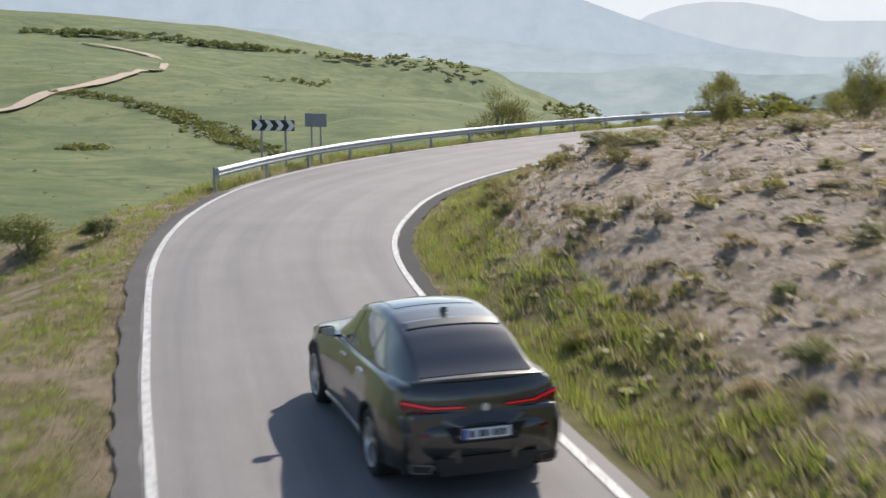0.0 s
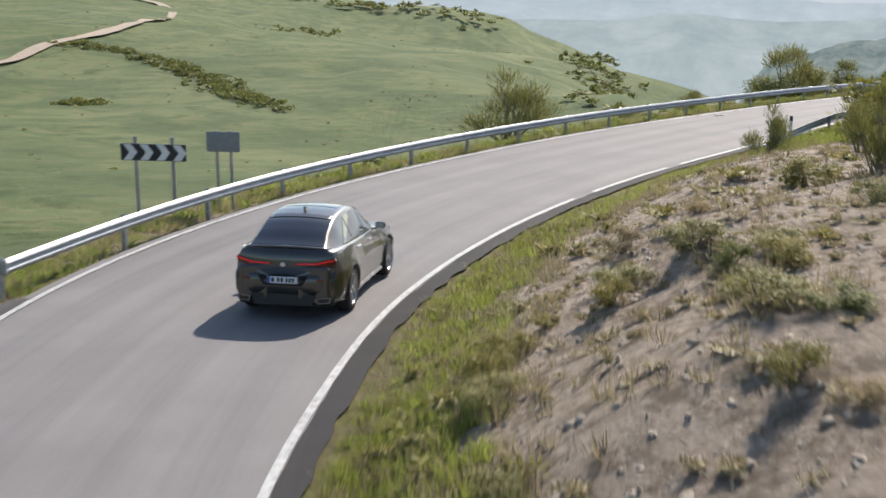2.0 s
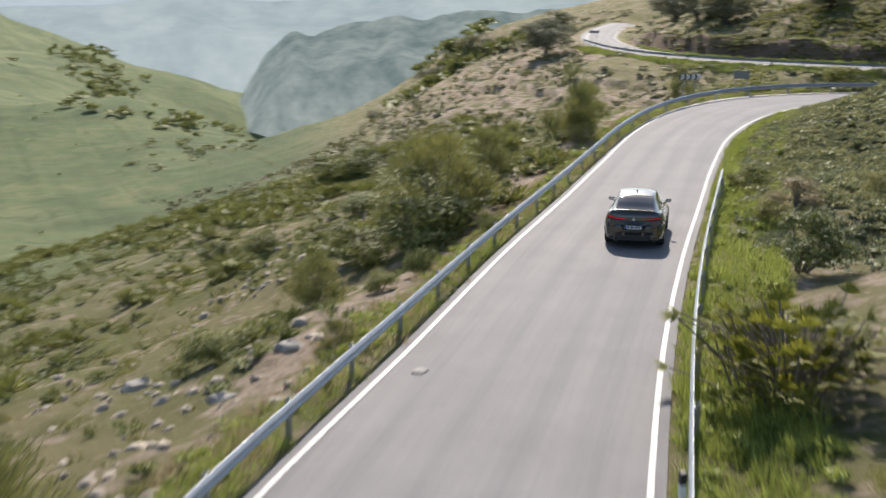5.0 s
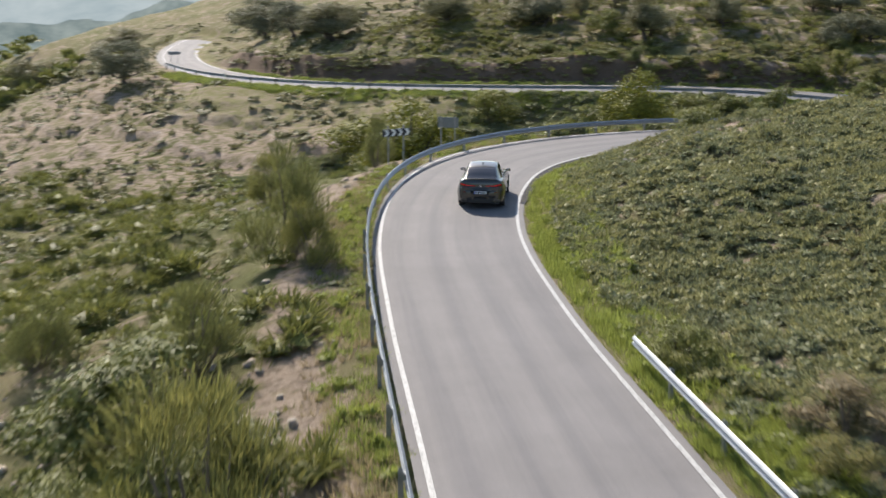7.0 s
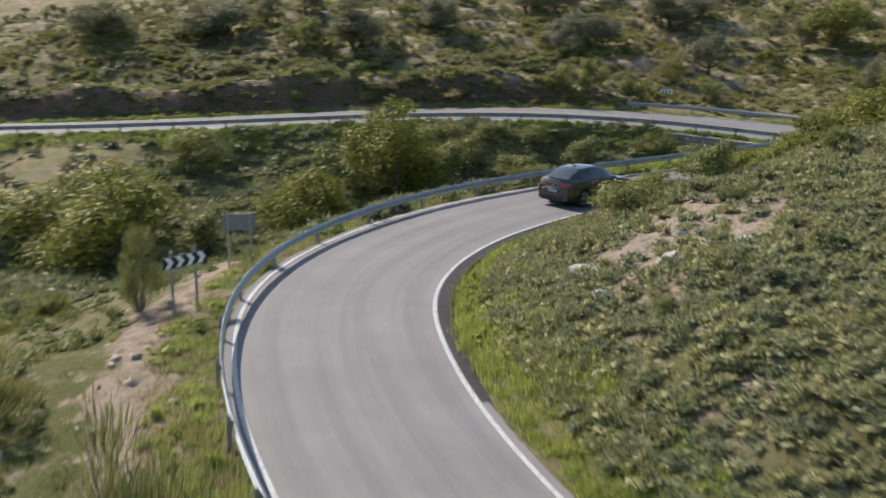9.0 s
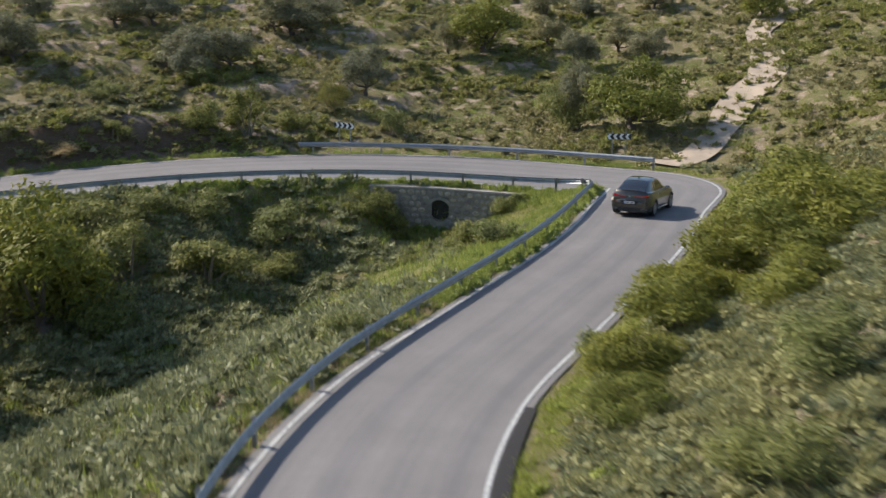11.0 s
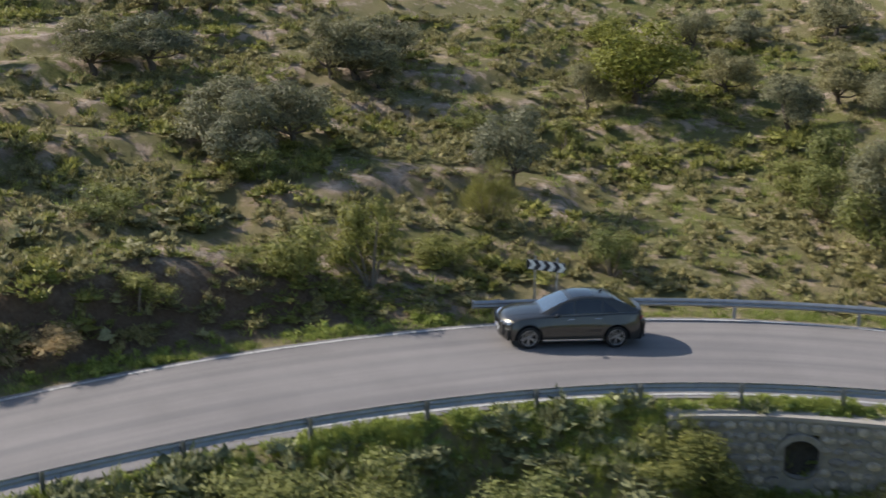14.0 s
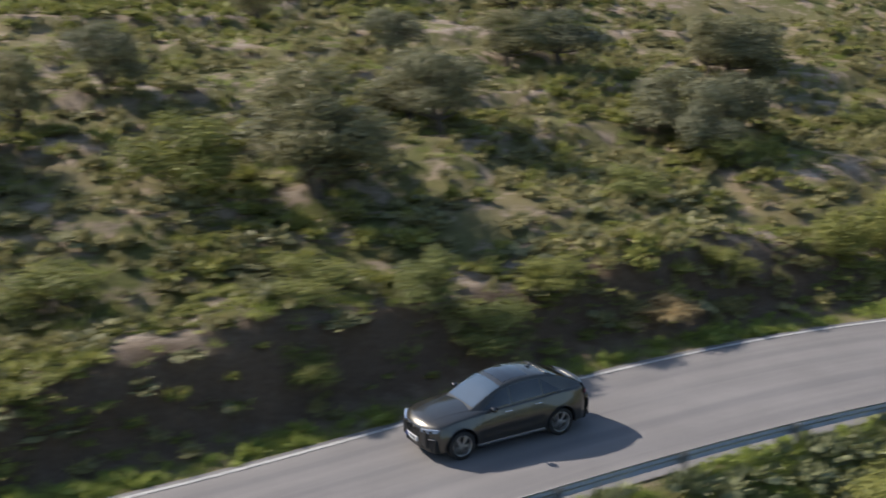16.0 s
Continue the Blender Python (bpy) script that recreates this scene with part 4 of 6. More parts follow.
BESIDE = [(257.2, 1, 2.6, 2.4, 1.9), (258.9, 1, 3.2, 2.6, 1.8), (246.6, 1, 2.7, 1.8, 1.3), (255.4, 1, 3.8, 1.6, 0.8), (248.4, 1, 4.4, 1.6, 0.7), (256.0, 1, 3.0, 1.9, 1.5), (250.3, 1, 3.4, 1.6, 0.9), (257.8, 1, 2.2, 2.0, 2.0), (247.0, 1, 2.5, 1.6, 0.8), (245.6, 1, 2.2, 1.5, 0.7), (253.9, 1, 3.6, 1.5, 0.8)]  # along, side, out, width, height
SHRUB_C = [(*beside(a, sd * (road_at(a)[3][0] + out))[:2], w, h) for a, sd, out, w, h in BESIDE]
set_down(shrubs, SHRUB_A + SHRUB_B + SHRUB_C + SHRUB_D + SHRUB_E)
set_down(flowers, FLOWER_A + FLOWER_B)
set_down(dries, DRY_A + DRY_B)
set_down(brooms, BROOM_A + BROOM_B)
set_down(palms, PALM_A)
drop(olives + oaks + shrubs + flowers + dries + brooms + palms)


# ---- low scrub, tufts and grass that nobody could count ----
def clump(kind, r):
    """A small plant about one metre wide and high."""
    if kind == "tuft":
        n = 26
        a, q = r.uniform(0, 2 * math.pi, n), np.sqrt(r.random(n))
        root = np.stack([np.cos(a) * q * 0.42, np.sin(a) * q * 0.42, np.full(n, -0.05)], 1)
        tip = root + np.stack([np.cos(a) * q * 0.28, np.sin(a) * q * 0.28, r.uniform(0.35, 1.0, n) * (1.1 - 0.4 * q)], 1) + r.normal(0, 0.09, (n, 3))
        w = np.cross(tip - root, r.normal(0, 1, (n, 3)))
        w = w / np.linalg.norm(w, axis=1, keepdims=True) * 0.034
        return np.stack([root - w, root + w, tip], 1).reshape(-1, 3), np.arange(3 * n).reshape(-1, 3)
    if kind == "clod":
        q = np.array([(-1, -1, -1), (1, -1, -1), (1, 1, -1), (-1, 1, -1), (-1, -1, 1), (1, -1, 1), (1, 1, 1), (-1, 1, 1)]) * 0.4 + r.normal(0, 0.13, (8, 3))
        q[4:, :2] *= 0.7
        return q + np.array([0, 0, 0.2]), np.array([(0, 1, 5, 4), (1, 2, 6, 5), (2, 3, 7, 6), (3, 0, 4, 7), (4, 5, 6, 7)])
    # many short sprigs that fan out of a small dense heart
    lobes = crown_lobes(5, r, 0.30, 0.08, 0.42, (0.15, 0.26))
    n = {"thicket": 210, "bush": 84, "low": 68, "far": 34}[kind]
    p, d = lobed(n, lobes, r, 0.75, 0.5)
    p[:, 2] = np.maximum(p[:, 2], 0.0)
    out = d * 0.75 + p * np.array([1.2, 1.2, 0.6]) + r.normal(0, 0.30, (n, 3)) + np.array([0, 0, 0.55])
    out /= np.linalg.norm(out, axis=1, keepdims=True)
    ln = r.uniform(0.10, 0.27, (n, 1))
    w = np.cross(out, r.normal(0, 1, (n, 3)))
    w = w / np.linalg.norm(w, axis=1, keepdims=True) * ({"thicket": 0.017, "bush": 0.030, "low": 0.038, "far": 0.075}[kind] * r.uniform(0.7, 1.5, (n, 1)))
    bits = [(np.stack([p - w - out * ln * 0.4, p + w * 1.2 + out * ln * 0.1, p + out * ln], 1).reshape(-1, 3), np.arange(3 * n).reshape(-1, 3))]
    ring = np.array([(math.cos(q * math.pi / 3), math.sin(q * math.pi / 3), -0.2) for q in range(6)] + [(0, 0, 1)])
    side = np.array([(q, (q + 1) % 6, 6) for q in range(6)])
    for q in lobes[:3]:
        bits.append(((ring + r.normal(0, 0.15, (7, 3))) * q[3] * np.array([0.85, 0.85, 0.7]) + np.array(q[:3]), side))
    return joined(bits)


def strew(name, label, kind, material, x, y, w, h, seed):
    r = np.random.default_rng(seed)
    protos = [clump(kind, r) for _ in range(6)]
    z = height(x, y)
    vs, fs, o = [], [], 0
    pick = r.integers(0, 6, len(x))
    for k, (v, f) in enumerate(protos):
        m = np.where(pick == k)[0]
        if not len(m):
            continue
        a = r.uniform(0, 2 * math.pi, len(m))
        c, s = np.cos(a)[:, None], np.sin(a)[:, None]
        vx = (v[None, :, 0] * c - v[None, :, 1] * s) * w[m, None] + x[m, None]
        vy = (v[None, :, 0] * s + v[None, :, 1] * c) * w[m, None] + y[m, None]
        vz = v[None, :, 2] * h[m, None] + z[m, None] - 0.02
        vs.append(np.stack([vx, vy, vz], -1).reshape(-1, 3))
        fs.append((f[None] + (np.arange(len(m)) * len(v))[:, None, None]).reshape(-1, f.shape[1]) + o)
        o += len(m) * len(v)
    return tagged(array_object(name, np.vstack(vs), np.vstack(fs), material), label, "vegetation", kind="stuff")


CLEARINGS = ((128.7, 137.0, 1.8), (127.3, 136.4, 1.6), (126.0, 135.9, 1.4), (54.15, 127.3, 1.2), (54.0, 126.0, 1.2))  # kept free round signs


def sown(n, box4, seed, keep):
    """Random places in a rectangle, kept with the chance that keep(x, y, edge distance, side, along) gives."""
    r = np.random.default_rng(seed)
    x, y = r.uniform(box4[0], box4[1], n), r.uniform(box4[2], box4[3], n)
    d, w, rz, side, s = off_road(x, y)
    ok = r.random(n) < keep(x, y, d - w, side, s) * (d - w > 0.55)
    for cx, cy, cr in CLEARINGS:
        ok &= np.hypot(x - cx, y - cy) > cr
    return x[ok], y[ok]


def patchy(x, y, scale, seed):
    return np.clip(0.5 + 0.9 * fbm(x, y, scale, 3, seed), 0, 1)


# tufts on the first cut bank
x, y = sown(11000, (-4, 34, 0, 62), 1, lambda x, y, e, side, s: (side < 0) * (e > 1.6) * (0.16 + 0.55 * patchy(x, y, 1 / 3.0, 5)) * (s < 108))
r = np.random.default_rng(2)
strew("scrub", "small grey-green and straw tufts on the pale cut bank", "bush", TUFT_LEAF, x, y, r.uniform(0.16, 0.58, len(x)), r.uniform(0.08, 0.30, len(x)), 3)
x, y = sown(9000, (-4, 30, 0, 62), 4, lambda x, y, e, side, s: (side < 0) * (e > 1.8) * 0.4 * patchy(x, y, 1 / 4.0, 15) * (s < 108))
strew("dry_tufts", "straw-coloured dry grass tufts on the cut bank", "tuft", DRY_LEAF, x, y, r.uniform(0.2, 0.5, len(x)), r.uniform(0.15, 0.4, len(x)), 5)
# verges
def roadside(n, s0, s1, side, e0, e1, seed, clumps=0.25):
    """Places beside the road between e0 and e1 metres outside its line, thicker in patches and near the edge."""
    r = np.random.default_rng(seed)
    s, u = r.uniform(s0, s1, n), r.random(n) ** 1.3
    p, t, nn, w = road_at(s)
    q = p + nn * (side * (w + e0 + (e1 - e0) * u))[:, None]
    ok = r.random(n) < clumps + (1 - clumps) * patchy(q[:, 0], q[:, 1], 1 / 2.2, 25)
    return q[ok, 0], q[ok, 1]


def verge(label, material, n, s0, s1, side, e0, e1, tall, seed):
    x, y = roadside(n, s0, s1, side, e0, e1, seed)
    strew("verge_grass", label, "tuft", material, x, y, r.uniform(0.3, 0.65, len(x)), r.uniform(tall * 0.4, tall, len(x)), seed)


verge("bright green verge grass inside the second bend", GRASS_LEAF, 7500, 98, 172, -1, 0.55, 3.4, 0.55, 401)
verge("narrow strip of green grass round the second bend", GRASS_LEAF, 3200, 172, 240, -1, 0.7, 1.9, 0.4, 406)
verge("green and yellow weeds at the guard rail's feet", GRASS_LEAF, 3600, 62, 205, 1, 0.5, 2.0, 0.45, 402)
verge("dry straw weeds at the guard rail's feet", DRY_LEAF, 2600, 62, 205, 1, 0.5, 2.6, 0.5, 403)
verge("yellow-green weeds along the lower road", GRASS_LEAF, 2400, 240, 345, -1, 0.45, 1.5, 0.45, 404)
verge("tall green weeds outside the lower guard rail", GRASS_LEAF, 4200, 205, 345, 1, 0.8, 3.4, 0.8, 405)
for n, a, b, sd, e0, e1, seed in ((2200, 205, 345, 1, 0.9, 3.2, 411), (1500, 205, 345, 1, 0.35, 1.15, 415), (700, 262, 345, -1, 0.5, 1.5, 412), (900, 100, 205, -1, 1.0, 3.4, 413), (500, 62, 205, 1, 0.9, 2.4, 414)):
    x, y = roadside(n, a, b, sd, e0, e1, seed, 0.1)
    strew("verge_weeds", "leafy bright green weeds beside the road", "bush", GRASS_LEAF, x, y, r.uniform(0.35, 0.9, len(x)), r.uniform(0.25, 0.75, len(x)), seed)
# scrub hill inside the second bend
x, y = sown(20000, (30, 125, 72, 122), 10, lambda x, y, e, side, s: (side < 0) * (e > 1.7) * (e < 26) * (0.45 + 0.55 * patchy(x, y, 1 / 3.0, 45)) * (0.2 + 0.8 * smooth01(2.0, 4.0, np.hypot((x - 63.5) * 0.55, y - 113.0))))
strew("heath", "low grey-green heath shrubs covering the hill", "low", HEATH_LEAF, x, y, r.uniform(0.45, 1.25, len(x)), r.uniform(0.28, 0.70, len(x)), 11)
x, y = sown(15000, (36, 84, 84, 122), 310, lambda x, y, e, side, s: (side < 0) * (e > 1.7) * (e < 20) * (0.3 + 0.7 * patchy(x, y, 1 / 2.2, 46)) * (0.12 + 0.88 * smooth01(2.0, 4.0, np.hypot((x - 63.5) * 0.55, y - 113.0))))
strew("heath", "rounded grey-green heath shrubs crowding the bend's inner hill", "low", HEATH_LEAF, x, y, r.uniform(0.5, 1.1, len(x)), r.uniform(0.35, 0.80, len(x)), 311)
# slope below the road
x, y = sown(15000, (-20, 70, 66, 190), 12, lambda x, y, e, side, s: (side > 0) * (e > 1.5) * (0.05 + 0.75 * patchy(x, y, 1 / 6.0, 55) ** 2) * (1 - 0.8 * (e > 1.4) * (e < 4.2) * (s < 180)))
strew("slope_scrub", "scattered dark scrub on the slope below the road", "low", SHRUB_LEAF, x, y, r.uniform(0.4, 1.15, len(x)), r.uniform(0.25, 0.8, len(x)), 13)
x, y = sown(2600, (-10, 62, 72, 190), 112, lambda x, y, e, side, s: (side > 0) * (e > 2.5) * patchy(x, y, 1 / 11.0, 57) ** 3)
strew("slope_bushes", "thick green bushes in groups on the slope below the road", "thicket", SHRUB_LEAF, x, y, r.uniform(1.2, 3.0, len(x)), r.uniform(0.8, 1.9, len(x)), 113)
x, y = sown(16000, (-20, 70, 66, 190), 14, lambda x, y, e, side, s: (side > 0) * (e > 1.2) * (0.1 + 0.6 * patchy(x, y, 1 / 5.0, 65)) * (1 - 0.7 * (e > 1.6) * (e < 4.2) * (s < 180)))
strew("slope_grass", "pale green and straw grass on the slope below the road", "tuft", BROOM_LEAF, x, y, r.uniform(0.35, 0.9, len(x)), r.uniform(0.2, 0.5, len(x)), 15)
# ravine inside the hairpin
x, y = sown(6500, (66, 122, 123, 166), 16, lambda x, y, e, side, s: (side > 0) * (e > 0.9) * np.where((x > 92) & (y < 134) & (s < 250), 0.02, 0.85) * np.where((s > 246) & (s < 258.5) & (e < 6), 0.05, 1.0))
strew("ravine_scrub", "thick green scrub filling the ravine", "low", HEATH_LEAF, x, y, r.uniform(0.7, 1.9, len(x)), r.uniform(0.5, 1.3, len(x)), 17)
x, y = sown(9000, (66, 122, 123, 166), 18, lambda x, y, e, side, s: (side > 0) * (e > 0.7) * 0.8 * np.where((s > 246) & (s < 258) & (e < 5) & (e > 2.2), 0.8, 1.0))
strew("ravine_grass", "long bright grass on the ravine's banks", "tuft", GRASS_LEAF, x, y, r.uniform(0.4, 0.9, len(x)), r.uniform(0.3, 0.8, len(x)), 19)
x, y = sown(26000, (84, 122, 120, 136), 118, lambda x, y, e, side, s: (side > 0) * (s < 250) * (e > 0.9) * (1 - smooth01(131, 135, y)) * smooth01(88, 96, x))
strew("pasture", "short pale green grass on the tongue inside the hairpin", "tuft", PASTURE_LEAF, x, y, r.uniform(0.3, 0.6, len(x)), r.uniform(0.10, 0.28, len(x)), 119)
# olive slope
x, y = sown(19000, (108, 200, 92, 200), 20, lambda x, y, e, side, s: (side < 0) * (e > 1.5) * (0.12 + 0.8 * patchy(x, y, 1 / 5.0, 75) ** 1.2) * (1 - 0.4 * smooth01(165, 195, x)) * (1 - 0.85 * path_lip(x, y)))
strew("olive_slope_scrub", "dense green scrub between the olive trees", "low", SCRUB_LEAF, x, y, r.uniform(0.45, 1.3, len(x)), r.uniform(0.4, 1.05, len(x)), 21)
x, y = sown(6000, (108, 175, 92, 200), 22, lambda x, y, e, side, s: (side < 0) * (e > 2.5) * patchy(x, y, 1 / 6.0, 85) ** 2)
strew("olive_slope_bushes", "fresh green bushes on the terraced slope", "low", SHRUB_LEAF, x, y, r.uniform(0.8, 1.9, len(x)), r.uniform(0.6, 1.3, len(x)), 23)
x, y = sown(9000, (105, 175, 100, 200), 24, lambda x, y, e, side, s: (side < 0) * (e > 0.8) * 0.6 * patchy(x, y, 1 / 4.0, 95))
strew("olive_slope_grass", "green grass patches on the terraces", "tuft", GRASS_LEAF, x, y, r.uniform(0.4, 1.0, len(x)), r.uniform(0.25, 0.6, len(x)), 25)
# slopes further off
x, y = sown(9000, (40, 135, 150, 300), 26, lambda x, y, e, side, s: (e > 2) * (0.1 + 0.5 * patchy(x, y, 1 / 7.0, 105)))
strew("far_scrub", "scattered scrub on the further slopes", "far", SCRUB_LEAF, x, y, r.uniform(0.7, 2.2, len(x)), r.uniform(0.4, 1.2, len(x)), 27)
# the first bend's verges, thicker
for nm, label, mat, n, s1, sd, e0, e1, tall, seed in (("bend_grass", "ragged yellow-green grass inside the first bend", GRASS_LEAF, 9000, 100, -1, 0.75, 2.7, 0.34, 31), ("bend_straw", "dry straw weeds inside the first bend", DRY_LEAF, 5200, 100, -1, 0.7, 3.3, 0.34, 33),
                                                      ("bend_grass", "low green grass on the valley side verge", GRASS_LEAF, 3200, 64, 1, 0.9, 4.6, 0.28, 35), ("bend_straw", "dry straw weeds on the valley side verge", DRY_LEAF, 2200, 64, 1, 0.5, 4.0, 0.26, 36)):
    x, y = roadside(n, ALONG[0] + 1, s1, sd, e0, e1, seed, 0.2)
    strew(nm, label, "tuft", mat, x, y, r.uniform(0.22, 0.5, len(x)), r.uniform(tall * 0.35, tall, len(x)), seed)
x, y = roadside(260, ALONG[0] + 1, 100, -1, 1.2, 3.4, 37, 0.05)
strew("bend_bushes", "small yellow-flowering bushes along the cut bank's foot", "bush", FLOWER_LEAF, x, y, r.uniform(0.3, 0.9, len(x)), r.uniform(0.2, 0.55, len(x)), 38)
x, y = sown(1100, (-4, 30, 0, 62), 41, lambda x, y, e, side, s: (side < 0) * (e > 2.4) * (0.1 + 0.4 * patchy(x, y, 1 / 5.0, 185)) * (s < 108))
strew("bank_bushes", "round yellow-green bushes on the pale cut bank", "bush", FLOWER_LEAF, x, y, r.uniform(0.45, 1.0, len(x)), r.uniform(0.25, 0.55, len(x)), 42)
CLOD = plain("dry_clod", (0.40, 0.34, 0.27), 0.95, 0, 0.25, 5.0, 0, 0.6)
x, y = sown(20000, (-4, 26, 0, 60), 34, lambda x, y, e, side, s: (side < 0) * (e > 1.9) * (0.15 + 0.7 * patchy(x, y, 1 / 2.5, 145)) * (s < 108))
strew("clods", "loose pale stones and clods of earth on the cut bank", "clod", CLOD, x, y, r.uniform(0.04, 0.16, len(x)), r.uniform(0.03, 0.09, len(x)), 35)
x, y = sown(5000, (4, 60, 66, 132), 36, lambda x, y, e, side, s: (side > 0) * (e > 1.5) * (e < 16) * 0.8 * patchy(x, y, 1 / 5.0, 155) ** 2)
strew("slope_stones", "loose stones on the slope below the road", "clod", CLOD, x, y, r.uniform(0.1, 0.5, len(x)), r.uniform(0.08, 0.3, len(x)), 37)
# growth on the lower road's earth bank
x, y = sown(16000, (96, 134, 140, 205), 38, lambda x, y, e, side, s: (side < 0) * (e > 2.0) * (e < 7) * (s > 262) * (0.15 + 0.7 * patchy(x, y, 1 / 3.5, 165)))
strew("bank_scrub", "dark green scrub hanging over the earth bank", "low", SHRUB_LEAF, x, y, r.uniform(0.5, 1.3, len(x)), r.uniform(0.2, 0.5, len(x)), 39)


# ---- bushes and woods of the valley ----
def along(points, step, spread, seed):
    """Places strewn along a line of points."""
    r = np.random.default_rng(seed)
    q = np.array(points, float)
    L = np.concatenate([[0], np.cumsum(np.linalg.norm(np.diff(q, axis=0), axis=1))])
    s = r.uniform(0, L[-1], int(L[-1] / step))
    return np.interp(s, L, q[:, 0]) + r.normal(0, spread, len(s)), np.interp(s, L, q[:, 1]) + r.normal(0, spread, len(s))


VALLEY_GROWTH = [
    ("hedge", "dark hedge of bushes across the green valley", [(-196, 633), (-163, 625), (-134, 594), (-111, 558), (-97, 520), (-76, 464), (-62, 440)], 0.9, 4.0, (3, 7), (2, 4.5)),
    ("thicket", "round dark thicket in the meadow", [(-146, 478), (-134, 474)], 0.4, 3.0, (4, 7), (3, 5)),
    ("far_wood", "dark wood along the valley's far crest", [(-519, 1599), (-446, 1592), (-380, 1609), (-342, 1595), (-267, 1566), (-200, 1582)], 2.2, 14.0, (10, 22), (7, 14)),
    ("far_wood", "scattered trees along the hazy crest", [(-151, 1516), (-110, 1504), (-57, 1499), (-30, 1487), (40, 1480)], 4.0, 14.0, (9, 18), (6, 12)),
    ("meadow_trees", "loose dark trees on the green slope", [(89, 900), (84, 760), (78, 620), (74, 523), (72, 440)], 3.0, 12.0, (5, 11), (4, 8)),
    ("meadow_trees", "dark bushes along the meadow's stream", [(-200, 1320), (-88, 805), (-60, 760)], 14.0, 12.0, (6, 12), (4, 8)),
    ("ravine_wood", "bushes along the ravine's bed", [(56, 346), (70, 390), (80, 450), (95, 520)], 2.5, 9.0, (2, 5), (1.0, 2.4)),
    ("spur_wood", "dark wood of olive and oak along the spur", [(78, 236), (92, 262), (104, 290), (116, 318), (124, 345)], 0.9, 5.5, (3.5, 7), (2.6, 4.6)),
    ("gully_growth", "dark bushes in a meadow gully", [(-30, 340), (-18, 317), (-9, 297)], 1.2, 3.0, (2, 5), (1.5, 3)),
    ("gully_growth", "brown-green bushes on a gully's edge", [(-37, 229), (-27, 219), (-18, 200), (-10, 190)], 1.0, 3.0, (2, 4), (1.0, 2.4)),
]
for k, (nm, lab, pts, step, spread, w, h) in enumerate(VALLEY_GROWTH):
    x, y = along(pts, step, spread, 300 + k)
    strew(nm, lab, "far", SHRUB_LEAF, x, y, r.uniform(*w, len(x)), r.uniform(*h, len(x)), 320 + k)
x, y = sown(2600, (-420, 160, 150, 900), 340, lambda x, y, e, side, s: (e > 70) * (0.05 + 0.5 * patchy(x, y, 1 / 60.0, 175) ** 3))
strew("meadow_tufts", "low tufts and bushes dotted over the meadow", "far", SHRUB_LEAF, x, y, r.uniform(0.8, 2.6, len(x)), r.uniform(0.4, 1.2, len(x)), 341)

# ---- dirt tracks ----
TRACK_EARTH = plain("track_earth", (0.42, 0.34, 0.255), 0.95, 0, 0.2, 0.5, 0, 0.6)


def track(label, points, width, lift, step):
    q = spline(points, max(4, int(40 / len(points))))
    L = np.concatenate([[0], np.cumsum(np.linalg.norm(np.diff(q, axis=0), axis=1))])
    s = np.arange(0, L[-1], step)
    p = np.stack([np.interp(s, L, q[:, 0]), np.interp(s, L, q[:, 1])], 1)
    t = np.gradient(p, axis=0)
    n = np.stack([-t[:, 1], t[:, 0]], 1) / np.linalg.norm(t, axis=1, keepdims=True)
    k = 5
    w = width * (1 + 0.25 * fbm(s, 0 * s, 1 / (width * 3), 3, 7))
    rows = [p + n * (w * (j / (k - 1) - 0.5))[:, None] for j in range(k)]
    v = np.stack(rows, 1).reshape(-1, 2)
    z = height(v[:, 0], v[:, 1]).reshape(-1, k)
    z = np.maximum(z, z.mean(1, keepdims=True))
    pad = np.pad(z, ((4, 4), (0, 0)), mode='edge')
    z = np.mean([pad[q:q + len(z)] for q in range(9)], axis=0) + lift
    i = np.arange(len(v)).reshape(-1, k)
    f = np.stack([i[:-1, :-1], i[:-1, 1:], i[1:, 1:], i[1:, :-1]], -1).reshape(-1, 4)[:, ::-1]
    return tagged(array_object("dirt_track", np.column_stack([v, z.ravel()]), f, TRACK_EARTH, True), label, "track", kind="structure")


track("pale dirt track winding over the green hills", [(-215, 560), (-203, 579), (-202, 601), (-200, 633), (-190, 672), (-190, 760), (-210, 900), (-245, 1056), (-269, 1208), (-306, 1342), (-369, 1426), (-450, 1520)], 8.0, 0.7, 6.0)
track("rutted pale dirt track up the olive slope", [(125.5, 115.5), (129, 113), (134, 111), (141, 109), (147, 106), (156, 105), (163, 104.5), (172, 99), (182, 90)], 3.0, 0.16, 0.5)

# ---- distance: hills and mountains far beyond the valley, haze painted into glowing colours ----
def haze_glow_material(name, low, high, scale=0.010):
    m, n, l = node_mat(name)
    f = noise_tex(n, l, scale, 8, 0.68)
    # emission: haze and relief tones are painted, the sun doesn't light them
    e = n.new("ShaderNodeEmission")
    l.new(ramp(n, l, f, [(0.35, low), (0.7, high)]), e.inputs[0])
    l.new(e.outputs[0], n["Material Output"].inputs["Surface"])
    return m


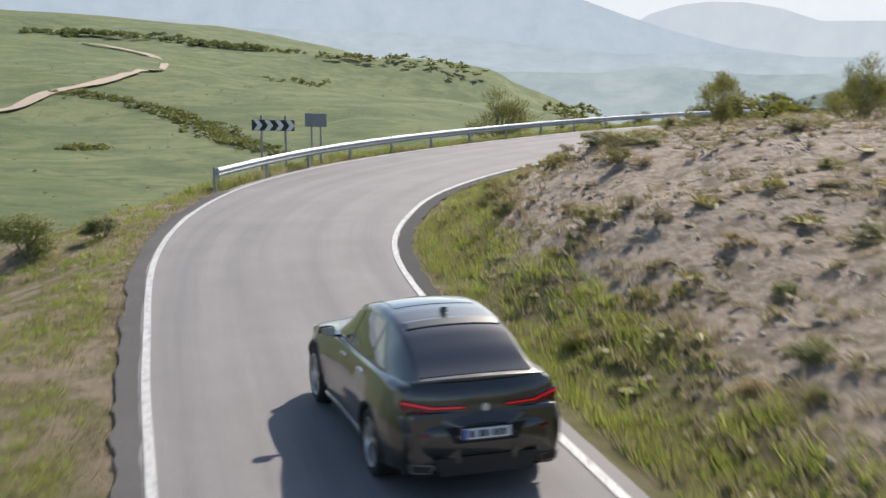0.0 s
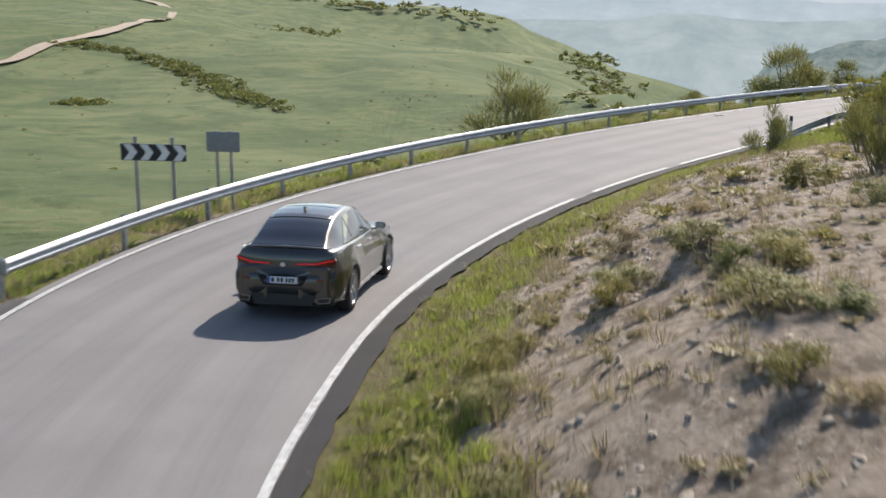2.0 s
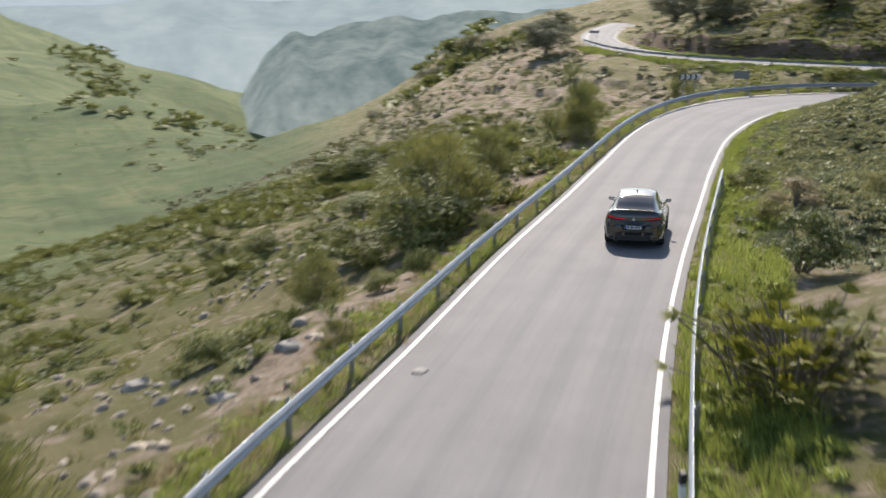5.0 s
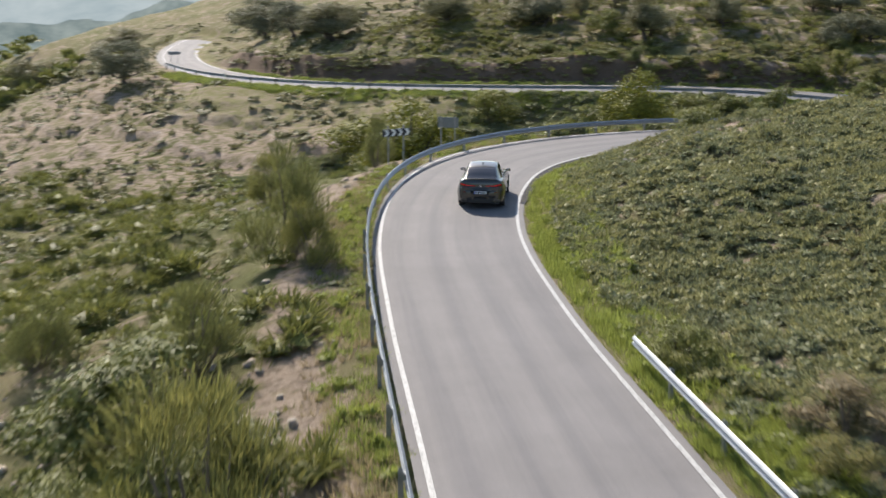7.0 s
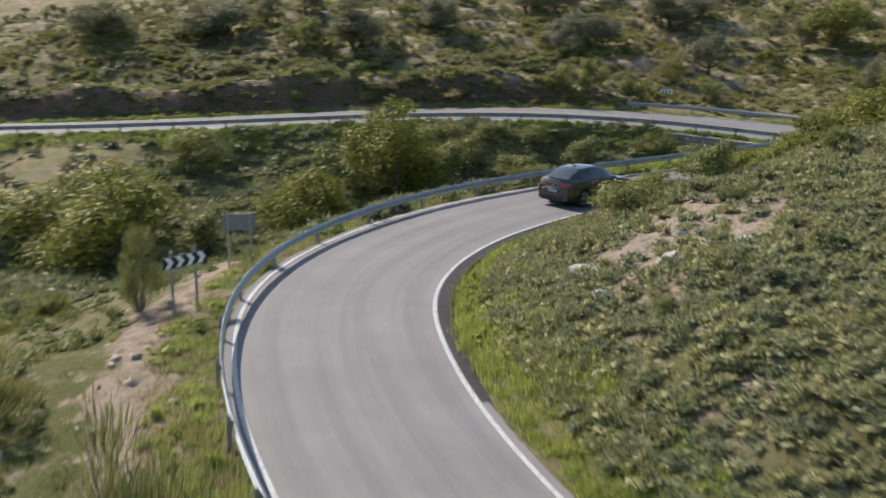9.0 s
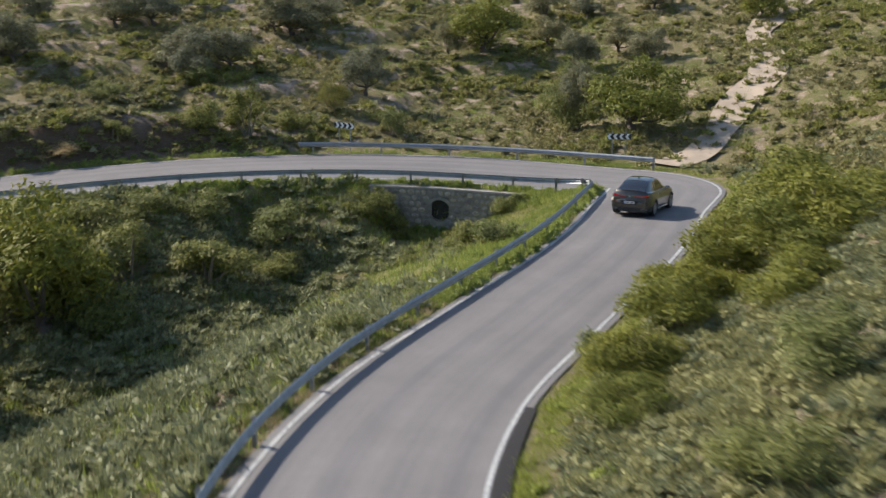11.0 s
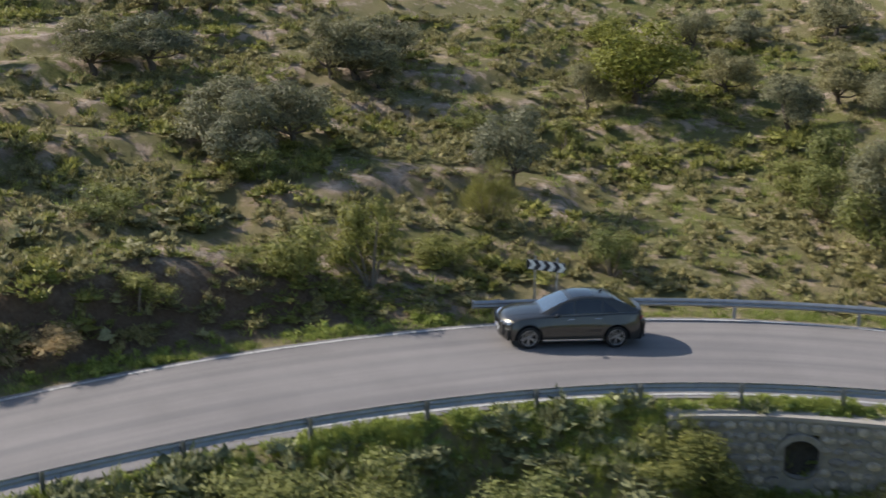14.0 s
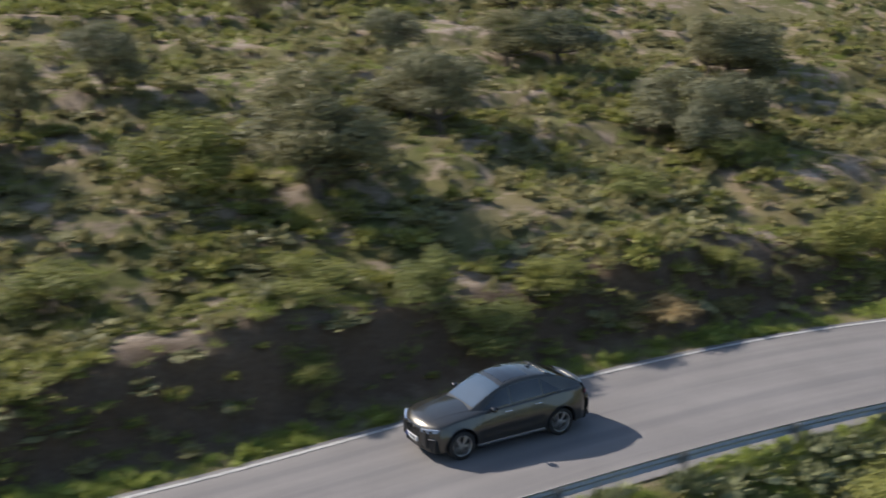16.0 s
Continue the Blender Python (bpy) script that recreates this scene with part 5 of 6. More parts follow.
def far_ridge(name, label, radius, crest, rough_deg, seed, material, lean=1.0, freq=0.12):
    """A long uneven ridge; crest: bearing (degrees right of +y) and height angle pairs."""
    az = np.arange(-75.0, 120.0, 0.25)
    el = np.interp(az, [c[0] for c in crest], [c[1] for c in crest]) + rough_deg * fbm(az, 0 * az, freq, 5, seed)
    rows = []
    for k, (dr, u) in enumerate(((0, 1.0), (-0.03, 0.75), (-0.08, 0.45), (-0.16, -0.6))):
        rr = radius * (1 + dr * lean) * (1 + 0.02 * lean * fbm(az, 0 * az + k, 0.3, 3, seed + 9))
        z = np.where(u > 0, rr * np.tan(np.radians(el)) * 1.0 - (1 - u) * radius * 0.05, -500.0)
        rows.append(np.stack([rr * np.sin(np.radians(az)), rr * np.cos(np.radians(az)), z], 1))
    v = np.stack(rows, 1).reshape(-1, 3)
    i = np.arange(len(v)).reshape(len(az), 4)
    f = np.stack([i[:-1, :-1], i[1:, :-1], i[1:, 1:], i[:-1, 1:]], -1).reshape(-1, 4)
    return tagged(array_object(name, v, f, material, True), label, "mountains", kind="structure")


# outermost ring glows in place of white sky haze behind the ridges
far_ridge("backdrop", "glowing band painted as white haze low over the horizon", 4700, [(-75, 3), (120, 4)], 0.1, 201, haze_glow_material("white_haze", (0.60, 0.64, 0.68), (0.64, 0.67, 0.70)), 0.0)
far_ridge("backdrop", "pale glowing far mountain, thick haze painted in", 4350, [(-75, -1), (6, -1.6), (8, -1.5), (9.1, -0.85), (10.4, -0.5), (11.6, -0.35), (13.2, -0.4), (14.7, -0.65), (16.4, -1.2), (19, -1.1), (24, -1.4), (35, -1.0), (60, 1), (120, 3)], 0.06, 231, haze_glow_material("pale_haze", (0.43, 0.475, 0.53), (0.47, 0.51, 0.56)), 0.1)
far_ridge("backdrop", "broad blue-grey glowing mountain, haze painted in", 3900, [(-75, 2), (-40, 1.8), (-17, 0.6), (-8, 1.6), (0, 1.2), (5, 0.2), (6.8, -0.45), (8, -0.9), (10.5, -1.7), (13, -2.3), (16, -2.7), (22, -2.9), (30, -2.6), (60, 0), (120, 3)], 0.10, 203, haze_glow_material("far_haze", (0.345, 0.405, 0.475), (0.405, 0.462, 0.525)), 0.4)
far_ridge("backdrop", "blue-grey glowing hills beyond the valley, haze painted in", 3300, [(-75, 1), (-30, -0.2), (-15, -1.2), (0, -2.1), (8, -2.6), (14, -2.4), (20, -2.5), (26, -2.3), (40, -1), (120, 3)], 0.22, 211, haze_glow_material("mid_haze", (0.33, 0.39, 0.44), (0.42, 0.475, 0.52)))
far_ridge("backdrop", "nearer green-grey glowing ridge, haze painted in", 2200, [(-75, 0.5), (-30, -0.9), (-16, -1.8), (-8, -2.6), (2, -3.5), (7, -3.7), (10, -3.3), (14, -3.4), (18, -3.1), (22, -3.2), (30, -2.6), (45, -0.5), (120, 3)], 0.20, 221, haze_glow_material("near_haze", (0.27, 0.33, 0.355), (0.39, 0.44, 0.455)))
far_ridge("backdrop", "dark wooded glowing knolls beyond the ravine, blue haze painted in", 850, [(-75, -25), (6, -14), (9, -10.5), (11.2, -8.0), (12.4, -6.2), (13.2, -5.0), (14.2, -4.25), (15.2, -4.5), (17, -4.0), (19.5, -3.5), (21, -3.6), (24, -3.4), (28, -3.0), (34, -3.0), (60, 0), (120, 0)], 0.30, 241, haze_glow_material("knoll_haze", (0.115, 0.155, 0.160), (0.285, 0.325, 0.310), 0.05), 1.0, 0.45)

# ---- signs ----
SIGN_WHITE = plain("sign_white", (0.78, 0.79, 0.78), 0.35, 0, 0.05)
SIGN_DARK = plain("sign_dark", (0.018, 0.022, 0.032), 0.35, 0, 0.1)
SIGN_BACK = plain("sign_back", (0.23, 0.25, 0.27), 0.5, 0.5, 0.12)


def sign_post(parent, x, length, depth=0.05):
    bm = bmesh.new()
    box(bm, x - 0.04, x + 0.04, 0.02, 0.02 + depth, -length, 0.36, 0.006)
    return part("post", bm, POST_STEEL, parent)


def chevron_sign(x, y, z, turn, drop_to, points_left=False, size=1.0):
    """A long board of white arrows on a dark field, on two posts. z: the board's middle; its face looks to -y before turning."""
    sign = tagged(new("chevron_sign"), "long chevron board, white arrows on black, on two posts", "road sign", group="chevron signs")
    bm = bmesh.new()
    box(bm, -0.8, 0.8, -0.012, 0.012, -0.2, 0.2, 0.004)
    part("board", bm, SIGN_BACK, sign)
    bm = bmesh.new()
    box(bm, -0.79, 0.79, -0.018, -0.0125, -0.19, 0.19)
    part("face", bm, SIGN_DARK, sign, "dark face of the chevron board")
    g = -1 if points_left else 1
    for k in range(4):
        bm = bmesh.new()
        c = (-0.62 + k * 0.4) * g
        pts = [(-0.1, 0.185), (0.09, 0.185), (0.23, 0.0), (0.09, -0.185), (-0.1, -0.185), (0.04, 0.0)]
        lo = [bm.verts.new((c + px * g, -0.022, pz)) for px, pz in pts]
        hi = [bm.verts.new((c + px * g, -0.0185, pz)) for px, pz in pts]
        bm.faces.new([lo[0], lo[1], lo[2], lo[5]])
        bm.faces.new([lo[5], lo[2], lo[3], lo[4]])
        for a in range(6):
            b = (a + 1) % 6
            bm.faces.new([lo[a], lo[b], hi[b], hi[a]])
        bmesh.ops.recalc_face_normals(bm, faces=bm.faces)
        part("arrow", bm, SIGN_WHITE, sign, "white arrow")
    for px in (-0.45, 0.45):
        sign_post(sign, px, drop_to)
    sign.matrix_basis = Matrix.Translation((x, y, z)) @ Matrix.Rotation(radians(turn), 4, "Z") @ Matrix.Scale(size, 4)
    return sign


def plate_sign(x, y, z, turn, w, h, drop_to, label, spread):
    """A framed rectangular sign seen from behind, on two posts."""
    sign = tagged(new("road_sign"), label, "road sign", group="road signs")
    bm = bmesh.new()
    box(bm, -w / 2, w / 2, -0.012, 0.012, -h / 2, h / 2, 0.004)
    part("board", bm, SIGN_BACK, sign)
    for a, b, c, d in ((-w / 2, w / 2, -h / 2, -h / 2 + 0.03), (-w / 2, w / 2, h / 2 - 0.03, h / 2), (-w / 2, -w / 2 + 0.03, -h / 2, h / 2), (w / 2 - 0.03, w / 2, -h / 2, h / 2)):
        bm = bmesh.new()
        box(bm, a, b, 0.0125, 0.03, c, d)
        part("rim", bm, SIGN_BACK, sign)
    for px in (-spread, spread):
        bm = bmesh.new()
        box(bm, px - 0.04, px + 0.04, 0.031, 0.08, -drop_to, h / 2 + 0.03, 0.006)
        part("post", bm, POST_STEEL, sign)
    sign.matrix_basis = Matrix.Translation((x, y, z)) @ Matrix.Rotation(radians(turn), 4, "Z")
    return sign


chevron_sign(-9.08, 42.31, 0.27, -7.6, 3.0, size=1.15)
chevron_sign(54.15, 127.3, -4.08, -17.6, 3.2)
chevron_sign(128.7, 137.0, -8.30, -112.8, 2.4)
chevron_sign(128.4, 118.3, -8.75, -88.0, 2.4, True)
chevron_sign(100.6, 228.0, -10.6, 150.0, 2.2)
plate_sign(-7.41, 43.44, 0.38, 172.0 + 180, 0.95, 0.56, 3.2, "grey back of a small rectangular road sign on two posts", 0.20)
plate_sign(60.7, 130.2, -4.55, 125.0, 1.25, 0.62, 3.0, "grey back of a wide road sign on two posts", 0.42)


def marker_post(s, side, gap):
    ob = tagged(new("marker_post"), "slim white roadside marker post with a black band", "marker post", group="marker posts")
    bm = bmesh.new()
    box(bm, -0.06, 0.06, -0.05, 0.05, -0.3, 0.82, 0.02)
    part("shaft", bm, SIGN_WHITE, ob)
    bm = bmesh.new()
    box(bm, -0.065, 0.065, -0.055, 0.055, 0.82, 1.05, 0.02)
    part("band", bm, SIGN_DARK, ob, "black band with reflector")
    ob.matrix_basis = Matrix.Translation(beside(s, side * (road_at(s)[3][0] + gap)))
    return ob


marker_post(100.0, -1, 0.55)
marker_post(331.0, 1, 0.9)

# ---- culvert under the hairpin ----
def stone_material():
    m, n, l = node_mat("stone")
    b = n["Principled BSDF"]
    col = ramp(n, l, noise_tex(n, l, 5.0, 6, 0.7), [(0.3, (0.26, 0.235, 0.20)), (0.7, (0.52, 0.48, 0.42))])
    tint = ramp(n, l, n.new("ShaderNodeObjectInfo").outputs["Random"], [(0.0, (0.55, 0.56, 0.58)), (1.0, (1.2, 1.15, 1.05))])
    l.new(mixc(n, l, 1.0, col, tint, "MULTIPLY"), b.inputs["Base Color"])
    b.inputs["Roughness"].default_value = 0.92
    bump(n, l, b, noise_tex(n, l, 18.0, 5, 0.7), 0.8, 0.02)
    return m


STONE = stone_material()
MORTAR = plain("mortar", (0.28, 0.26, 0.225), 0.95, 0, 0.2, 3.0, 0, 0.6)
CONCRETE = plain("concrete", (0.33, 0.305, 0.27), 0.9, 0, 0.18, 1.5, 0, 0.5)
PIPE_SHADE = plain("pipe_depth_shade", (0.05, 0.047, 0.042), 0.95, 0, 0.3)

wall = tagged(new("culvert_wall"), "rough stone retaining wall with a round drain opening", "wall", kind="structure")
WS0, WS1, WALL_GAP = 246.0, 258.0, 1.60
PIPE_S = 252.3


def wall_point(s, h, out):
    """A point on the wall's face: s along the road, h metres below the road, out metres proud of the face."""
    return Vector(beside(s, road_at(s)[3][0] + WALL_GAP + out + 0.10 * h, -h))


def wall_top(s):
    return 0.16 + 0.10 * abs(s - 253.0) / 6


bm = bmesh.new()
cols = np.arange(WS0, WS1 + 0.01, 0.5)
grid = {}
for a, s in enumerate(cols):
    for b, h in enumerate((0.1, 0.6, 1.1, 1.6, 2.1, 2.6, 3.2)):
        for o, out in enumerate((-0.02, -0.7)):
            grid[a, b, o] = bm.verts.new(wall_point(s, h, out))
for a in range(len(cols) - 1):
    for b in range(6):
        if abs((cols[a] + cols[a + 1]) / 2 - PIPE_S) < 0.75 and b in (1, 2, 3):
            continue
        bm.faces.new([grid[a, b, 0], grid[a, b + 1, 0], grid[a + 1, b + 1, 0], grid[a + 1, b, 0]])
    bm.faces.new([grid[a, 0, 0], grid[a + 1, 0, 0], grid[a + 1, 0, 1], grid[a, 0, 1]])
bmesh.ops.recalc_face_normals(bm, faces=bm.faces)
part("core", bm, MORTAR, wall)
bm = bmesh.new()
cc = np.arange(WS0 - 0.1, WS1 + 0.2, 0.6)
rings = [[bm.verts.new(wall_point(s, h, out)) for h, out in ((0.04, -0.9), (0.04, 0.05), (0.15, 0.05), (0.15, -0.9))] for s in cc]
for a, b in zip(rings[:-1], rings[1:]):
    for k in range(4):
        bm.faces.new([a[k], b[k], b[(k + 1) % 4], a[(k + 1) % 4]])
bm.faces.new(rings[0])
bm.faces.new(rings[-1][::-1])
bmesh.ops.recalc_face_normals(bm, faces=bm.faces)
part("coping", bm, CONCRETE, wall, "weathered concrete coping")
# pipe: ring, and a short capped bore coloured dark for the depth's shade
pc = wall_point(PIPE_S, 1.42, 0.0)
pn = Vector(road_at(PIPE_S)[2][0])
pt_ = Vector(road_at(PIPE_S)[1][0])
bm = bmesh.new()
rr = [(0.66, 0.05), (0.86, 0.05), (0.86, -0.3), (0.66, -0.3)]
loops = []
for k in range(28):
    t = 2 * math.pi * k / 28
    loops.append([bm.verts.new(pc + (pt_ * math.cos(t) + Vector((0, 0, 1)) * math.sin(t)) * q + pn * o) for q, o in rr])
for k in range(28):
    a, b = loops[k], loops[(k + 1) % 28]
    for j in range(4):
        bm.faces.new([a[j], a[(j + 1) % 4], b[(j + 1) % 4], b[j]])
bmesh.ops.recalc_face_normals(bm, faces=bm.faces)
part("pipe_ring", bm, MORTAR, wall, "rough mortar pipe mouth")
bm = bmesh.new()
loops = [[bm.verts.new(pc + (pt_ * math.cos(2 * math.pi * k / 28) + Vector((0, 0, 1)) * math.sin(2 * math.pi * k / 28)) * 0.665 + pn * o) for k in range(28)] for o in (0.08, -0.28)]
for k in range(28):
    bm.faces.new([loops[0][k], loops[0][(k + 1) % 28], loops[1][(k + 1) % 28], loops[1][k]])
bm.faces.new(loops[1])
part("pipe_bore", bm, PIPE_SHADE, wall, "short capped drain bore, deep shade put into its dark colour")
# stones, each a rounded irregular block
sr = random.Random(5)
for row in range(7):
    h = 0.36 + row * 0.36
    s = WS0 + 0.1 + (row % 2) * 0.2
    while s < WS1 - 0.2:
        ln = sr.uniform(0.34, 0.72)
        c = s + ln / 2
        if math.hypot(c - PIPE_S, h - 1.42) > 0.78 + ln * 0.4 and h > wall_top(c) + 0.1:
            bm = bmesh.new()
            hh = sr.uniform(0.13, 0.17)
            ring0, ring1 = [], []
            for k in range(7):
                t = 2 * math.pi * k / 7 + sr.uniform(-0.25, 0.25)
                px, ph = math.cos(t) * ln * 0.49 * sr.uniform(0.88, 1.08), math.sin(t) * hh * sr.uniform(0.9, 1.15)
                ring0.append(bm.verts.new(wall_point(c + px, h + ph, -0.05)))
                ring1.append(bm.verts.new(wall_point(c + px * 0.86, h + ph * 0.84, sr.uniform(0.05, 0.10))))
            mid = bm.verts.new(wall_point(c, h, sr.uniform(0.08, 0.13)))
            for k in range(7):
                j = (k + 1) % 7
                bm.faces.new([ring0[k], ring0[j], ring1[j], ring1[k]])
                bm.faces.new([ring1[k], ring1[j], mid])
            bmesh.ops.recalc_face_normals(bm, faces=bm.faces)
            part("stone", bm, STONE, wall)
        s += ln + 0.03


# ---- rocks on the slopes ----
ROCK = plain("pale_rock", (0.40, 0.365, 0.32), 0.9, 0, 0.3, 1.2, 0, 0.9)


def rock(x, y, w, h, seed):
    rr = random.Random(seed)
    bm = bmesh.new()
    bmesh.ops.create_icosphere(bm, subdivisions=3, radius=0.5)
    for v in bm.verts:
        n = noise.noise(v.co * 2.2 + Vector((seed, 0, 0))) * 0.35 + noise.noise(v.co * 6 + Vector((0, seed, 0))) * 0.12
        v.co *= 1 + n
        v.co = Vector((round(v.co.x * 7) / 7 * 0.5 + v.co.x * 0.5, v.co.y, round(v.co.z * 5) / 5 * 0.6 + v.co.z * 0.4))
    ob = part("rock", bm, ROCK)
    z = height(np.array([x]), np.array([y]))[0]
    ob.matrix_basis = Matrix.Translation((x, y, z - h * 0.06)) @ Matrix.Rotation(rr.uniform(0, 6.3), 4, "Z") @ Matrix.Diagonal((w * 0.8, w * 0.6, h * 0.7, 1))
    return tagged(ob, "weathered pale rock half buried in the slope", "rock", group="rocks")


for k, q in enumerate(((60.6, 116.0, 1.9, 0.8), (59.6, 112.6, 1.5, 1.0), (61.2, 111.0, 1.2, 0.6), (57.9, 114.3, 0.9, 0.5), (62.5, 113.5, 0.8, 0.6), (17.2, 91.9, 1.5, 0.5), (10.5, 78.2, 1.0, 0.6), (12.4, 73.5, 0.8, 0.5), (8.2, 76.0, 1.0, 0.6), (6.9, 81.5, 1.2, 0.9),
                         (117.2, 121.8, 1.6, 0.5), (55.2, 107.0, 1.0, 0.4), (53.0, 112.3, 0.9, 0.4))):
    rock(*q, k + 3)

# ---- the car: x to its right, y ahead, z up, origin on the road midway between the axles ----
def paint_mat():
    m, n, l = node_mat("car_paint")
    b = n["Principled BSDF"]
    oc = n.new("ShaderNodeTexCoord").outputs["Object"]
    f = noise_tex(n, l, 900.0, 2, 0.5, oc)
    l.new(ramp(n, l, f, [(0.3, (0.048, 0.045, 0.039)), (0.7, (0.108, 0.102, 0.088))]), b.inputs["Base Color"])
    b.inputs["Metallic"].default_value, b.inputs["Roughness"].default_value = 0.8, 0.30
    b.inputs["Coat Weight"].default_value, b.inputs["Coat Roughness"].default_value = 1.0, 0.04
    return m


def lamp_mat(name, color, glow):
    m, n, l = node_mat(name)
    b = n["Principled BSDF"]
    b.inputs["Base Color"].default_value = (*color, 1)
    b.inputs["Roughness"].default_value = 0.12
    b.inputs["Emission Color"].default_value = (*color, 1)
    b.inputs["Emission Strength"].default_value = glow
    b.inputs["Coat Weight"].default_value = 1.0
    return m


CAR_PAINT = paint_mat()
GLASS = plain("tinted_glass", (0.012, 0.014, 0.017), 0.03, 0.0, 0.05, 3.0, 1.0)
# the windscreen's blue base colour stands in for mirrored sky
SKY_TINT_GLASS = plain("windscreen_glass", (0.055, 0.085, 0.125), 0.03, 0.0, 0.05, 3.0, 1.0)
BLACK_TRIM = plain("black_trim", (0.012, 0.012, 0.013), 0.45, 0, 0.15)
GLOSS_BLACK = plain("gloss_black", (0.008, 0.008, 0.009), 0.08, 0, 0.1, 3.0, 0.6)
CHROME = plain("satin_metal", (0.58, 0.59, 0.60), 0.22, 1.0, 0.05)
SATIN_DARK = plain("satin_dark", (0.20, 0.20, 0.20), 0.3, 1.0, 0.05)
SIDE_GLASS = plain("side_glass", (0.022, 0.027, 0.032), 0.03, 0.0, 0.05, 3.0, 1.0)
RIM_METAL = plain("rim_metal", (0.42, 0.42, 0.42), 0.35, 1.0, 0.08)
RUBBER = plain("rubber", (0.018, 0.018, 0.019), 0.85, 0, 0.2, 20.0)
TAIL_RED = lamp_mat("tail_light_red", (0.55, 0.007, 0.018), 0.30)
DARK_RED = lamp_mat("reflector_red", (0.14, 0.004, 0.008), 0.0)
HEAD_LAMP = lamp_mat("head_lamp", (0.28, 0.35, 0.46), 0.0)
PLATE_WHITE = plain("plate_white", (0.72, 0.74, 0.76), 0.4, 0, 0.03)
PLATE_BLUE = plain("plate_blue", (0.03, 0.08, 0.42), 0.4, 0, 0.03)
PLATE_INK = plain("plate_ink", (0.03, 0.03, 0.035), 0.5, 0, 0.03)
BADGE = plain("badge_metal", (0.55, 0.58, 0.62), 0.25, 0.8, 0.05)
UNDER = plain("underbody", (0.012, 0.012, 0.012), 0.9, 0, 0.2)

AXLE, WHEEL_R = 1.4875, 0.375


def prof(y, pts):
    pts = sorted(pts)
    return float(np.interp(y, [p[0] for p in pts], [p[1] for p in pts]))


def soft_prof(y, pts, k=0.07):
    return sum(prof(y + d * k, pts) for d in (-1.5, -0.75, 0, 0.75, 1.5)) / 5


HALF_W = [(-2.56, 0.22), (-2.53, 0.42), (-2.48, 0.60), (-2.40, 0.775), (-2.30, 0.875), (-2.15, 0.945), (-1.9, 0.988), (-1.2, 0.990), (-0.6, 0.962), (0.3, 0.955), (1.0, 0.972), (1.5, 0.988), (1.85, 0.968), (2.05, 0.875), (2.18, 0.74), (2.28, 0.56), (2.34, 0.40), (2.385, 0.25)]
BELT_Z = [(-2.56, 0.78), (-2.50, 0.84), (-2.45, 0.98), (-2.36, 1.11), (-2.25, 1.165), (-1.6, 1.165), (-0.6, 1.125), (0.9, 1.075), (1.1, 1.045), (1.7, 0.985), (2.1, 0.90), (2.28, 0.82), (2.37, 0.74)]
TOP_Z = [(-2.56, 0.80), (-2.50, 0.88), (-2.44, 1.06), (-2.38, 1.20), (-2.30, 1.255), (-2.1, 1.27), (-1.0, 1.22), (0.9, 1.17), (1.1, 1.15), (1.6, 1.095), (2.0, 1.02), (2.2, 0.955), (2.32, 0.86), (2.38, 0.76)]
LOW_Z = [(-2.56, 0.42), (-2.50, 0.33), (-2.0, 0.29), (1.9, 0.26), (2.25, 0.24), (2.38, 0.34)]


def low_edge(y):
    z = prof(y, LOW_Z)
    for c in (-AXLE, AXLE):
        q = 0.455 ** 2 - (y - c) ** 2
        if q > 0:
            z = max(z, WHEEL_R + math.sqrt(q) * 0.97)
    return z


def hull(y, v):
    """The body's side and top: v 0 at the lower edge .. 0.7 at the belt .. 1 on the middle line. Returns x (right side) and z."""
    w, belt, top, low = soft_prof(y, HALF_W, 0.02), soft_prof(y, BELT_Z, 0.03), soft_prof(y, TOP_Z, 0.03), low_edge(y)
    if v <= 0.7:
        u = v / 0.7
        z = low + (belt - low) * u
        rel = (z - 0.25) / max(belt - 0.25, 0.1)
        flare = sum(0.022 * math.exp(-((y - c) / 0.42) ** 2) for c in (-AXLE, AXLE)) * math.exp(-((rel - 0.45) / 0.35) ** 2)
        x = w * (0.945 + 0.055 * math.sin(math.pi * min(max(rel, 0), 1) ** 0.9) - 0.052 * max(0, rel - 0.62) / 0.38) + flare - 0.016 * math.exp(-((rel - 0.36) / 0.12) ** 2) * (abs(y) < 1.0)
        return x, z
    u = (v - 0.7) / 0.3
    x0 = w * 0.945 * 0.95
    return x0 * (1 - u), belt + (top - belt) * math.sin(u * math.pi / 2) ** 0.75


ROOF_Z = [(1.12, 1.10), (0.95, 1.185), (0.70, 1.33), (0.45, 1.47), (0.22, 1.575), (0.0, 1.640), (-0.3, 1.694), (-0.6, 1.706), (-0.95, 1.692), (-1.25, 1.655), (-1.55, 1.575), (-1.85, 1.445), (-2.1, 1.315), (-2.3, 1.235)]
CAB_BASE = [(1.12, 0.70), (0.8, 0.80), (0.3, 0.835), (-0.6, 0.845), (-1.4, 0.85), (-2.0, 0.80), (-2.3, 0.74)]
CAB_TOP = [(1.12, 0.62), (0.6, 0.60), (0.1, 0.585), (-0.6, 0.59), (-1.3, 0.575), (-1.9, 0.60), (-2.3, 0.66)]


